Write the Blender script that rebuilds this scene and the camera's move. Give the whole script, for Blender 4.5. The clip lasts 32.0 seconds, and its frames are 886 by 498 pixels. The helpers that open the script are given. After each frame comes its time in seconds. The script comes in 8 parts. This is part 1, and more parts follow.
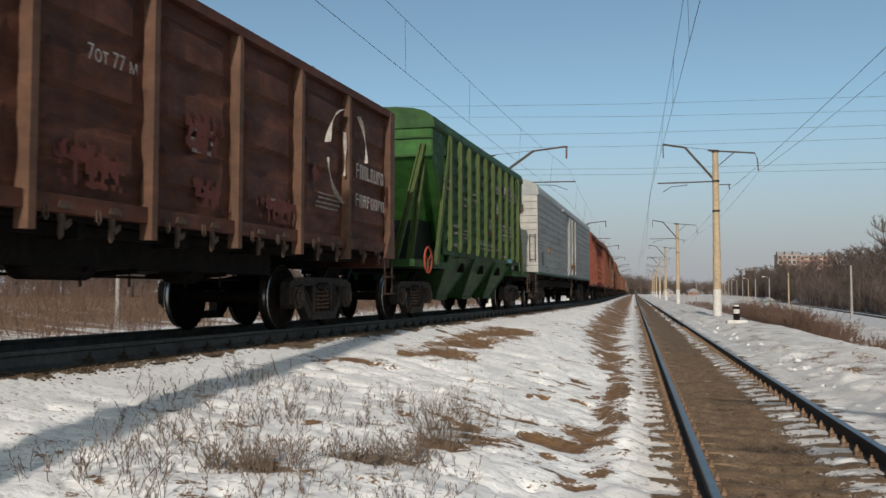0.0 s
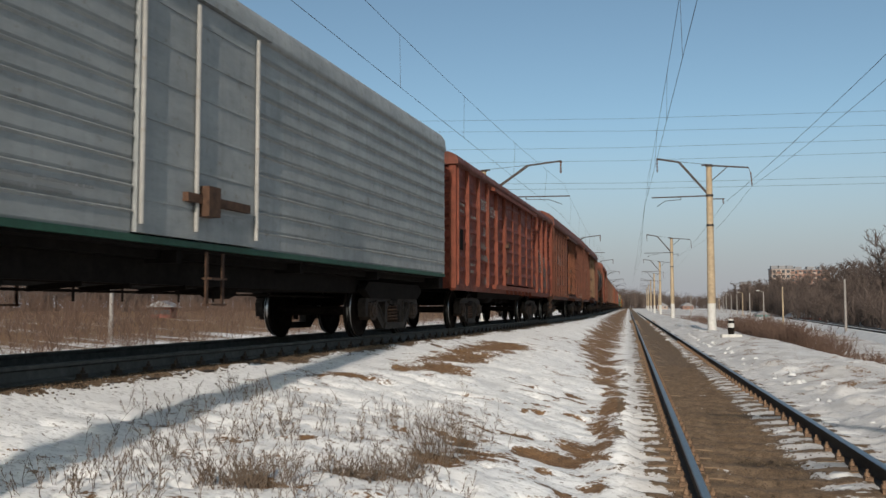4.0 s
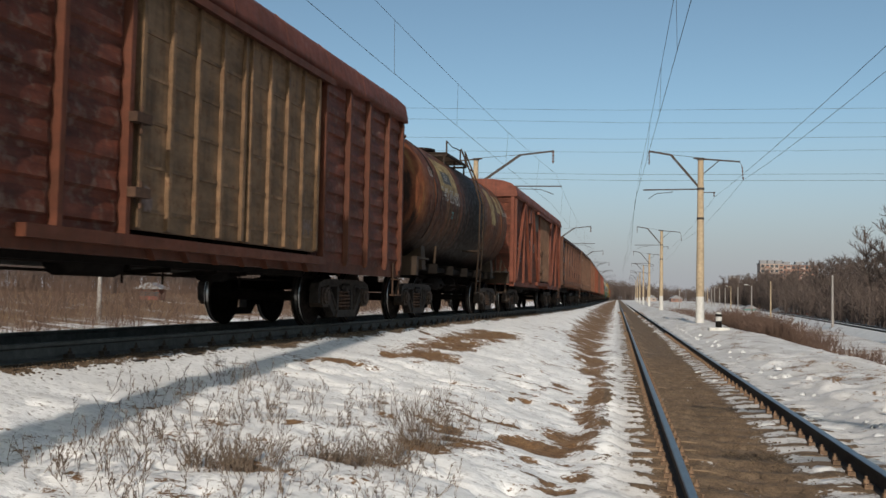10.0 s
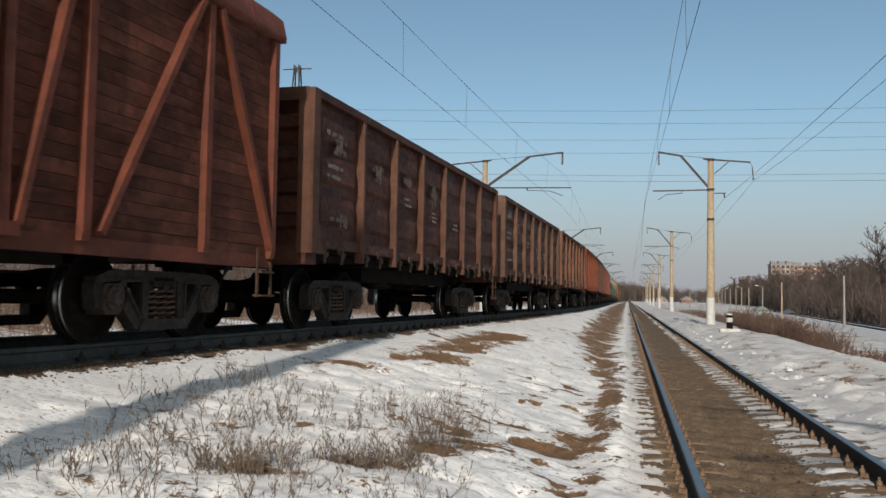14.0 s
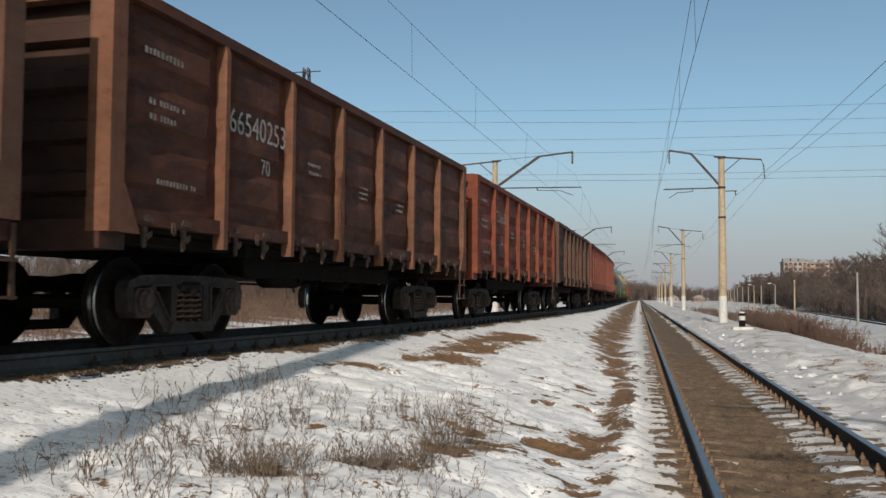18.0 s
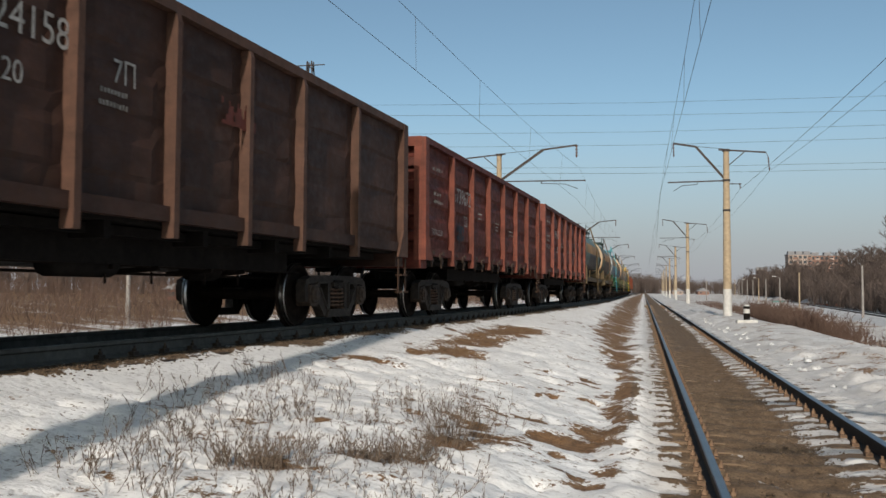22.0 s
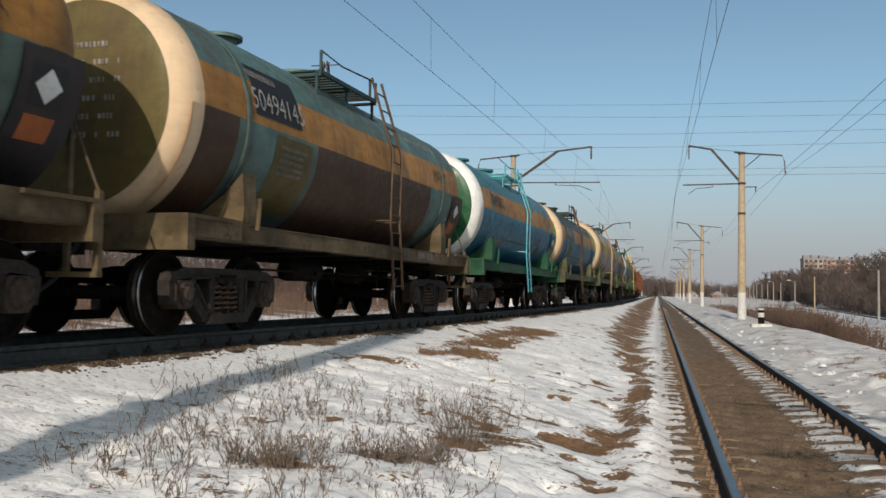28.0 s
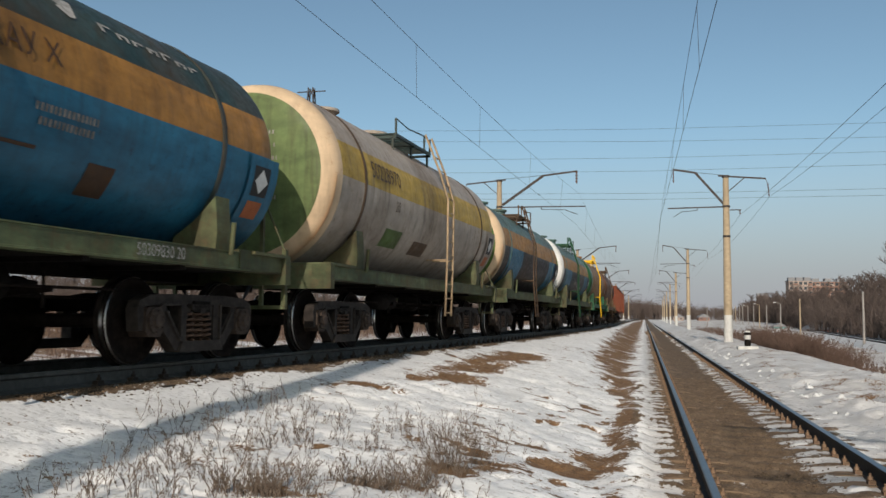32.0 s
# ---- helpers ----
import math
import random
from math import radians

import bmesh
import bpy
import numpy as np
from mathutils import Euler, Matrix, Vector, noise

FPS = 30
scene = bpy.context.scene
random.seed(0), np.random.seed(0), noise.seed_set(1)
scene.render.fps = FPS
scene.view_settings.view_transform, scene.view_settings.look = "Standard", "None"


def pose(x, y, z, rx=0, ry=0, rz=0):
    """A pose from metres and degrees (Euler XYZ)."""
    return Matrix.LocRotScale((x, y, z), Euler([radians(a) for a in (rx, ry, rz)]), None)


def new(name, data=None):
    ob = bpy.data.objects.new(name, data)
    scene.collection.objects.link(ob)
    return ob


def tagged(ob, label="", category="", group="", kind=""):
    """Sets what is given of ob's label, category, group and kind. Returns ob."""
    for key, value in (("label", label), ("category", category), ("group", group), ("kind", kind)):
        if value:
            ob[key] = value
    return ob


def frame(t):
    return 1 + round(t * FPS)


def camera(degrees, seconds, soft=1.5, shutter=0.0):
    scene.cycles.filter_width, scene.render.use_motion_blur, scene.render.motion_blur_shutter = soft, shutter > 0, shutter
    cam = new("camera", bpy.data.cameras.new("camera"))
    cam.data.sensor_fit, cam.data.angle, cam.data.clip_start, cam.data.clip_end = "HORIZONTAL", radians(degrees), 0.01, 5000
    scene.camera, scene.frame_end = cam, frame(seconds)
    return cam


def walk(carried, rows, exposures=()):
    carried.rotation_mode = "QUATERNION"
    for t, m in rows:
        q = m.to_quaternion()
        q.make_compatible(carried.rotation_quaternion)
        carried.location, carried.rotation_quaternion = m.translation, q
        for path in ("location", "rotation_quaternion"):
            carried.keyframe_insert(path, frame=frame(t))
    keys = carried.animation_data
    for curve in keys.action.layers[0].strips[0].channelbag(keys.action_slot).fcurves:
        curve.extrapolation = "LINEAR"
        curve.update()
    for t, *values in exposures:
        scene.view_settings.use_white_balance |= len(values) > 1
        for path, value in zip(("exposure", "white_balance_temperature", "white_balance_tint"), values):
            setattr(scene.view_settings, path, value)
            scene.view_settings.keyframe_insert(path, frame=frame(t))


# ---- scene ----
cam = camera(52.38, 32.0, soft=1.5, shutter=0.12)
EYE = (0.0, 0.0, 1.353)
# seconds, yaw, pitch, roll of a camera that stands beside the right-hand track
TURNS = [
    (0, 11.96, 2.77, 0.00),
    (0.5, 12.09, 3.06, 0.03),
    (1, 11.95, 3.17, -0.03),
    (1.5, 11.85, 3.21, -0.13),
    (2, 11.89, 3.17, -0.10),
    (2.5, 12.02, 3.12, -0.04),
    (3, 11.78, 3.36, -0.22),
    (3.5, 11.58, 3.57, -0.02),
    (5.5, 11.92, 3.86, 0.35),
    (6, 11.94, 3.83, -0.04),
    (6.5, 11.98, 3.83, -0.09),
    (7, 11.98, 3.79, -0.35),
    (7.5, 12.00, 3.71, -0.57),
    (8, 12.04, 3.67, -0.69),
    (8.5, 11.98, 3.27, -0.98),
    (9, 10.99, 3.24, -1.09),
    (9.5, 11.05, 3.01, -1.25),
    (10, 10.95, 2.91, -1.11),
    (10.5, 11.08, 2.72, -0.55),
    (11, 11.51, 2.78, -0.28),
    (11.5, 11.44, 2.96, -0.21),
    (12, 11.42, 3.14, -0.48),
    (12.5, 11.43, 3.21, -0.55),
    (13, 11.36, 3.34, -0.83),
    (13.5, 11.34, 3.24, -0.66),
    (14, 11.57, 3.03, -0.90),
    (14.5, 12.02, 1.85, -0.43),
    (16.5, 12.33, 2.22, -0.26),
    (17, 12.31, 2.67, 0.01),
    (17.5, 12.29, 3.05, -0.16),
    (18, 12.28, 3.08, -0.34),
    (18.5, 12.38, 2.94, 0.03),
    (19, 12.36, 2.67, -0.12),
    (19.5, 12.35, 2.69, -0.30),
    (20, 12.37, 2.70, -0.40),
    (20.5, 12.46, 2.71, -0.19),
    (21, 12.41, 2.66, -0.15),
    (21.5, 12.51, 2.67, -0.21),
    (22, 12.55, 2.66, -0.27),
    (22.5, 12.41, 2.58, -0.26),
    (23, 12.51, 2.41, -0.10),
    (23.5, 12.51, 2.34, -0.13),
    (24, 12.35, 2.34, -0.28),
    (24.5, 12.56, 2.32, -0.01),
    (25, 12.63, 2.21, -0.16),
    (25.5, 12.70, 2.19, -0.52),
    (27.5, 13.29, 2.45, -0.66),
    (28, 13.38, 2.70, -0.82),
    (28.5, 13.03, 2.96, -0.78),
    (29, 12.89, 3.11, -0.53),
    (29.5, 12.75, 3.41, -0.67),
    (30, 12.68, 3.69, -0.60),
    (30.5, 12.66, 3.80, -0.43),
    (31, 12.65, 3.90, -0.25),
    (31.5, 12.68, 4.11, -0.21),
    (32, 12.56, 4.29, -0.34),
]
walk(cam, [(t, pose(*EYE, 90 + p, r, w)) for t, w, p, r in TURNS], [(0.0, 0.0, 6950, 9), (32.0, 0.0, 6950, 9)])
# ---- light: low spring sun from behind, clear sky ----
SUN_EL, SUN_AZ = 28.0, 3.4     # the light runs along +y, turned SUN_AZ degrees towards -x
world = bpy.data.worlds.new("sky")
scene.world = world
world.use_nodes = True
wn = world.node_tree.nodes
sky = wn.new("ShaderNodeTexSky")
sky.sky_type, sky.sun_disc = "NISHITA", False
sky.sun_elevation, sky.sun_rotation = radians(SUN_EL), radians(180 - SUN_AZ)
sky.altitude, sky.air_density, sky.dust_density, sky.ozone_density = 100, 0.72, 1.8, 1.2
wn["Background"].inputs["Strength"].default_value = 0.124
# spring haze: the blue of the open sky fades into a grey-mauve veil all round the horizon
wl = world.node_tree.links
height = wn.new("ShaderNodeSeparateXYZ")
wl.new(wn.new("ShaderNodeTexCoord").outputs["Generated"], height.inputs[0])
veil = wn.new("ShaderNodeValToRGB")
veil.color_ramp.interpolation = "EASE"
for stop, (place, value) in zip(veil.color_ramp.elements, ((0.0, 0.92), (0.22, 0.0))):
    stop.position, stop.color = place, (value, value, value, 1)
wl.new(height.outputs["Z"], veil.inputs["Fac"])
clean, hazy = wn.new("ShaderNodeMix"), wn.new("ShaderNodeMix")
clean.data_type = hazy.data_type = "RGBA"
clean.blend_type = "MULTIPLY"
clean.inputs[0].default_value, clean.inputs[7].default_value = 1.0, (0.96, 1.09, 1.01, 1)
hazy.inputs[7].default_value = (2.95, 3.1, 3.6, 1)
wl.new(sky.outputs["Color"], clean.inputs[6])
wl.new(clean.outputs[2], hazy.inputs[6])
wl.new(veil.outputs["Color"], hazy.inputs[0])
wl.new(hazy.outputs[2], wn["Background"].inputs["Color"])
sun = new("sun", bpy.data.lights.new("sun", "SUN"))
sun.data.energy, sun.data.angle, sun.data.color = 3.7, radians(0.5), (1.0, 0.92, 0.86)
ce, se = math.cos(radians(SUN_EL)), math.sin(radians(SUN_EL))
way = Vector((-math.sin(radians(SUN_AZ)) * ce, math.cos(radians(SUN_AZ)) * ce, -se))
sun.rotation_euler = way.to_track_quat("-Z", "Y").to_euler()

# ---- materials ----
MATS = {}


def nodes_of(name):
    m = bpy.data.materials.new(name)
    m.use_nodes = True
    t = m.node_tree
    return m, t, t.nodes["Principled BSDF"]


def link(t, a, b):
    t.links.new(a, b)


def noise_node(t, scale, detail=4, rough=0.6, vec=None, stretch=None):
    n = t.nodes.new("ShaderNodeTexNoise")
    n.inputs["Scale"].default_value, n.inputs["Detail"].default_value = scale, detail
    n.inputs["Roughness"].default_value = rough
    if vec is not None:
        if stretch:
            mp = t.nodes.new("ShaderNodeMapping")
            mp.inputs["Scale"].default_value = stretch
            link(t, vec, mp.inputs["Vector"])
            vec = mp.outputs["Vector"]
        link(t, vec, n.inputs["Vector"])
    return n.outputs["Fac"]


def ramp(t, fac, stops):
    r = t.nodes.new("ShaderNodeValToRGB")
    e = r.color_ramp.elements
    while len(e) < len(stops):
        e.new(0.5)
    for k, (p, c) in zip(e, stops):
        k.position, k.color = p, (*c, 1) if len(c) == 3 else c
    link(t, fac, r.inputs["Fac"])
    return r.outputs["Color"]


def mix(t, fac, a, b, kind="MIX"):
    n = t.nodes.new("ShaderNodeMix")
    n.data_type, n.blend_type = "RGBA", kind
    if isinstance(fac, float):
        n.inputs[0].default_value = fac
    else:
        link(t, fac, n.inputs[0])
    for v, i in ((a, 6), (b, 7)):
        if isinstance(v, tuple):
            n.inputs[i].default_value = (*v, 1)
        else:
            link(t, v, n.inputs[i])
    return n.outputs[2]


def bump(t, b, fac, strength, dist):
    n = t.nodes.new("ShaderNodeBump")
    n.inputs["Strength"].default_value, n.inputs["Distance"].default_value = strength, dist
    link(t, fac, n.inputs["Height"])
    link(t, n.outputs["Normal"], b.inputs["Normal"])


def coords(t):
    return t.nodes.new("ShaderNodeTexCoord").outputs["Object"]


def paint(name, col, rust=(0.09, 0.035, 0.018), wear=0.45, rough=0.55, dirt=(0.035, 0.026, 0.02), fade=0.25, streak=0.5):
    """Weathered wagon paint: faded patches, rust blooms, vertical run marks and dust."""
    if name in MATS:
        return MATS[name]
    m, t, b = nodes_of(name)
    v = coords(t)
    info = t.nodes.new("ShaderNodeObjectInfo")
    add = t.nodes.new("ShaderNodeVectorMath")
    add.operation = "ADD"
    sc = t.nodes.new("ShaderNodeVectorMath")
    sc.operation = "SCALE"
    link(t, info.outputs["Random"], sc.inputs[0])
    sc.inputs["Scale"].default_value = 40.0
    link(t, v, add.inputs[0])
    link(t, sc.outputs[0], add.inputs[1])
    v = add.outputs[0]
    big = noise_node(t, 0.9, 5, 0.62, v)
    fine = noise_node(t, 7.0, 6, 0.7, v)
    runs = noise_node(t, 3.0, 4, 0.6, v, (3.0, 3.0, 0.22))
    col = tuple(c * (0.98 if name.startswith(("tank_", "frame_", "ladder_")) else 0.68 if "post" in name else 0.95) for c in col)
    light = tuple(min(1, c * (1 + fade) + 0.012 * fade) for c in col)
    dark = tuple(c * (1 - 0.6 * fade) for c in col)
    c = ramp(t, big, [(0.3, dark), (0.5, col), (0.72, light)])
    blotch = noise_node(t, 2.6, 6, 0.68, v, (1.0, 0.55, 1.7))
    c = mix(t, 1.0, c, ramp(t, blotch, [(0.34, (1 - 0.9 * fade,) * 3), (0.50, (1, 1, 1)), (0.64, (1 + 0.9 * fade, 1 + 0.75 * fade, 1 + 0.65 * fade))]), "MULTIPLY")
    rm = ramp(t, fine, [(0.62 - 0.18 * wear, (0, 0, 0)), (0.78 - 0.12 * wear, (1, 1, 1))])
    c = mix(t, rm, c, rust)
    sm = ramp(t, runs, [(0.5, (0, 0, 0)), (0.8, (streak, streak, streak))])
    c = mix(t, sm, c, dirt)
    if name.startswith(("tank_", "frame_")):
        film = noise_node(t, 0.8, 6, 0.7, v, (1.0, 0.7, 0.35))
        spill = noise_node(t, 2.2, 5, 0.65, v, (1.0, 1.6, 0.12))
        c = mix(t, ramp(t, film, [(0.44, (0, 0, 0)), (0.64, ((0.22 if any(q in name for q in ("blue", "white", "cream", "green", "moss", "lime", "forest")) else 0.5),) * 3)]), c, (0.075, 0.045, 0.026))
        c = mix(t, ramp(t, spill, [(0.54, (0, 0, 0)), (0.72, ((0.25 if any(q in name for q in ("blue", "white", "cream", "forest")) else 0.55),) * 3)]), c, (0.05, 0.03, 0.018))
    link(t, c, b.inputs["Base Color"])
    rr = ramp(t, fine, [(0.3, (rough - 0.08,) * 3), (0.7, (min(1, rough + 0.25),) * 3)])
    link(t, rr, b.inputs["Roughness"])
    b.inputs["Specular IOR Level"].default_value = 0.16
    bump(t, b, fine, 0.25, 0.008)
    MATS[name] = m
    return m


def oily_paint():
    """Rusty tank paint: spilled oil has run round the barrel in streaks, thickest under the filling hatch; darker
    towards the bottom.
    """
    m, t, b = nodes_of("tank_oily_rust")
    v = coords(t)
    axes = t.nodes.new("ShaderNodeSeparateXYZ")
    link(t, v, axes.inputs[0])
    run = noise_node(t, 1.0, 6, 0.7, v, (0.40, 3.0, 0.40))
    thin = noise_node(t, 1.0, 5, 0.65, v, (0.9, 8.0, 0.9))
    wide = noise_node(t, 1.0, 5, 0.65, v, (0.30, 1.5, 0.30))
    fine = noise_node(t, 9.0, 6, 0.7, v)
    patch = noise_node(t, 1.7, 6, 0.7, v)
    c = ramp(t, patch, [(0.34, (0.050, 0.017, 0.010)), (0.5, (0.110, 0.036, 0.018)), (0.66, (0.150, 0.058, 0.026))])
    c = mix(t, ramp(t, thin, [(0.53, (0, 0, 0)), (0.64, (0.55,) * 3)]), c, (0.20, 0.125, 0.050))
    c = mix(t, ramp(t, thin, [(0.34, (0.7,) * 3), (0.46, (0, 0, 0))]), c, (0.022, 0.013, 0.009))
    c = mix(t, ramp(t, run, [(0.53, (0, 0, 0)), (0.60, (0.9,) * 3)]), c, (0.012, 0.009, 0.008))
    c = mix(t, ramp(t, wide, [(0.50, (0, 0, 0)), (0.66, (0.75,) * 3)]), c, (0.022, 0.013, 0.009))

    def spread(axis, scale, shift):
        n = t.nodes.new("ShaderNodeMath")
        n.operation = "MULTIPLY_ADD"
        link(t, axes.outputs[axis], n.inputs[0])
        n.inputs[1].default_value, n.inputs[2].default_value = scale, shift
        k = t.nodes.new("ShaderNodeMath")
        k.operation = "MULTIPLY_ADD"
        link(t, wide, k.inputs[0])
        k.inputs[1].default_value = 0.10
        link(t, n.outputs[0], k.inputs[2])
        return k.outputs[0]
    under = ramp(t, spread("Y", 1 / 12, 0.45), [(0.395, (0, 0, 0)), (0.46, (0.95,) * 3), (0.60, (0.95,) * 3), (0.665, (0, 0, 0))])
    c = mix(t, under, c, (0.007, 0.006, 0.0055))
    # the barrel turns near-black towards its bottom
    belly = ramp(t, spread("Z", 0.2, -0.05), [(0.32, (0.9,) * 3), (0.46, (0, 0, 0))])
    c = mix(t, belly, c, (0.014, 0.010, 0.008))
    c = mix(t, ramp(t, fine, [(0.60, (0, 0, 0)), (0.72, (0.5,) * 3)]), c, (0.030, 0.018, 0.012))
    link(t, c, b.inputs["Base Color"])
    link(t, ramp(t, fine, [(0.35, (0.45,) * 3), (0.6, (0.75,) * 3)]), b.inputs["Roughness"])
    b.inputs["Specular IOR Level"].default_value = 0.10
    bump(t, b, fine, 0.3, 0.008)
    return m


def plain(name, col, rough=0.7, metal=0.0, scale=12.0, vary=0.3, relief=0.2, dist=0.004, spec=0.3):
    if name in MATS:
        return MATS[name]
    m, t, b = nodes_of(name)
    v = coords(t)
    n1 = noise_node(t, scale, 5, 0.65, v)
    n2 = noise_node(t, scale * 0.13, 3, 0.5, v)
    c = ramp(t, n1, [(0.3, tuple(x * (1 - vary) for x in col)), (0.7, tuple(min(1, x * (1 + vary)) for x in col))])
    g = ramp(t, n2, [(0.35, (1 - vary * 0.7,) * 3), (0.65, (1, 1, 1))])
    link(t, mix(t, 1.0, c, g, "MULTIPLY"), b.inputs["Base Color"])
    b.inputs["Roughness"].default_value, b.inputs["Metallic"].default_value = rough, metal
    b.inputs["Specular IOR Level"].default_value = spec
    if relief:
        bump(t, b, n1, relief, dist)
    MATS[name] = m
    return m


def ground_mat():
    m, t, b = nodes_of("snow_and_soil")
    pos = t.nodes.new("ShaderNodeNewGeometry").outputs["Position"]
    at = t.nodes.new("ShaderNodeAttribute")
    at.attribute_name = "soil"
    fine = noise_node(t, 9.0, 7, 0.72, pos, (1.0, 0.75, 1.0))
    mid = noise_node(t, 1.7, 5, 0.6, pos)
    grit = noise_node(t, 55.0, 4, 0.7, pos)
    crust = noise_node(t, 16.0, 5, 0.6, pos, (0.8, 1.25, 1.0))
    fleck = noise_node(t, 21.0, 3, 0.5, pos, (0.7, 1.2, 1.0))
    snow = ramp(t, mid, [(0.3, (0.64, 0.635, 0.63)), (0.7, (0.83, 0.825, 0.82))])
    snow = mix(t, ramp(t, crust, [(0.34, (0.7,) * 3), (0.46, (0, 0, 0))]), snow, (0.40, 0.385, 0.375))
    snow = mix(t, ramp(t, grit, [(0.60, (0, 0, 0)), (0.78, (0.4,) * 3)]), snow, (0.36, 0.32, 0.28))
    # old: grey of dirty bed snow, plus painted shade on the right bank
    old = t.nodes.new("ShaderNodeAttribute")
    old.attribute_name = "old"
    snow = mix(t, old.outputs["Fac"], snow, (0.36, 0.345, 0.335))
    spot = mix(t, 1.0, ramp(t, fleck, [(0.61, (0, 0, 0)), (0.65, (1, 1, 1))]), ramp(t, mid, [(0.42, (0, 0, 0)), (0.62, (0.85,) * 3)]), "MULTIPLY")
    snow = mix(t, spot, snow, (0.13, 0.095, 0.065))
    soil = ramp(t, fine, [(0.28, (0.085, 0.045, 0.022)), (0.5, (0.225, 0.125, 0.060)), (0.75, (0.34, 0.21, 0.115))])
    soil = mix(t, ramp(t, grit, [(0.4, (0.6,) * 3), (0.6, (0, 0, 0))]), soil, (0.05, 0.030, 0.018))
    bed = t.nodes.new("ShaderNodeAttribute")
    bed.attribute_name = "bed"
    dirt = ramp(t, fine, [(0.3, (0.062, 0.041, 0.026)), (0.5, (0.138, 0.092, 0.056)), (0.72, (0.215, 0.15, 0.097))])
    dirt = mix(t, ramp(t, grit, [(0.38, (0.7,) * 3), (0.5, (0, 0, 0))]), dirt, (0.035, 0.022, 0.014))
    soil = mix(t, bed.outputs["Fac"], soil, dirt)
    s = t.nodes.new("ShaderNodeMath")
    s.operation = "ADD"
    link(t, at.outputs["Fac"], s.inputs[0])
    e = t.nodes.new("ShaderNodeMath")
    e.operation = "MULTIPLY_ADD"
    link(t, noise_node(t, 17.0, 6, 0.72, pos), e.inputs[0])
    e.inputs[1].default_value, e.inputs[2].default_value = 2.5, -1.25
    link(t, e.outputs[0], s.inputs[1])
    k = ramp(t, s.outputs[0], [(0.45, (0, 0, 0)), (0.55, (1, 1, 1))])
    link(t, mix(t, k, snow, soil), b.inputs["Base Color"])
    b.inputs["Roughness"].default_value = 0.8
    b.inputs["Specular IOR Level"].default_value = 0.25
    bump(t, b, mix(t, 0.3, crust, mix(t, 0.35, fine, grit)), 0.75, 0.024)
    return m
# ---- mesh helpers ----
def box(bm, x0, x1, y0, y1, z0, z1):
    v = [bm.verts.new((x, y, z)) for z in (z0, z1) for y in (y0, y1) for x in (x0, x1)]
    for f in ((0, 2, 3, 1), (4, 5, 7, 6), (0, 1, 5, 4), (2, 6, 7, 3), (0, 4, 6, 2), (1, 3, 7, 5)):
        bm.faces.new([v[i] for i in f])
    return v


def tube(bm, a, b, r, n=8, r2=None):
    """A round bar from a to b, closed at both ends."""
    a, b = Vector(a), Vector(b)
    q = (b - a).to_track_quat("Z", "Y")
    rings = []
    for p, rad in ((a, r), (b, r if r2 is None else r2)):
        rings.append([bm.verts.new(p + q @ Vector((rad * math.cos(i * math.tau / n), rad * math.sin(i * math.tau / n), 0))) for i in range(n)])
    for i in range(n):
        j = (i + 1) % n
        bm.faces.new((rings[0][i], rings[0][j], rings[1][j], rings[1][i])).smooth = True
    for ring in (rings[0][::-1], rings[1]):
        bm.faces.new([bm.verts.new(v.co) for v in ring])


def bar(bm, a, b, w, h, up=(0, 0, 1)):
    """A square bar from a to b, w across and h along up."""
    a, b = Vector(a), Vector(b)
    d = (b - a).normalized()
    s = d.cross(Vector(up)).normalized() * (w / 2)
    u = s.cross(d).normalized() * (h / 2)
    v = [bm.verts.new(p + k * s + l * u) for p in (a, b) for k, l in ((-1, -1), (1, -1), (1, 1), (-1, 1))]
    for f in ((3, 2, 1, 0), (4, 5, 6, 7), (0, 1, 5, 4), (1, 2, 6, 5), (2, 3, 7, 6), (3, 0, 4, 7)):
        bm.faces.new([v[i] for i in f])


def sweep(bm, outline, y0, y1, smooth=False):
    """A closed outline of (x, z) drawn along y."""
    a = [bm.verts.new((x, y0, z)) for x, z in outline]
    b = [bm.verts.new((x, y1, z)) for x, z in outline]
    n = len(a)
    for i in range(n):
        j = (i + 1) % n
        bm.faces.new((a[i], b[i], b[j], a[j])).smooth = smooth
    for ring in (a, b[::-1]):
        bm.faces.new([bm.verts.new(v.co) for v in ring] if smooth else ring)


def plate(bm, pts, axis, t0, t1):
    """A polygon given in the two other axes, t0 to t1 thick along axis 0, 1 or 2."""
    def put(p, t):
        q = [p[0], p[1]]
        q.insert(axis, t)
        return bm.verts.new(q)
    a, b = [put(p, t0) for p in pts], [put(p, t1) for p in pts]
    n = len(a)
    for i in range(n):
        j = (i + 1) % n
        bm.faces.new((a[i], a[j], b[j], b[i]))
    bm.faces.new(a[::-1])
    bm.faces.new(b)


def sweep_x(bm, outline, x0, x1):
    """A closed outline of (y, z) drawn along x."""
    plate(bm, outline, 0, x0, x1)


def lathe(bm, prof, n=32, axis="x", mat=None, smooth=True):
    """A turned body: prof rows (position along the axis, radius)."""
    rings = []
    for p, r in prof:
        ring = []
        for i in range(n):
            c, s = r * math.cos(i * math.tau / n), r * math.sin(i * math.tau / n)
            ring.append(bm.verts.new((p, c, s) if axis == "x" else (c, p, s)))
        rings.append(ring)
    for k in range(len(rings) - 1):
        for i in range(n):
            j = (i + 1) % n
            f = bm.faces.new((rings[k][i], rings[k + 1][i], rings[k + 1][j], rings[k][j]))
            f.smooth = smooth
            if mat:
                f.material_index = mat(k, i)
    bm.faces.new(rings[0])
    bm.faces.new(rings[-1][::-1])
    return rings


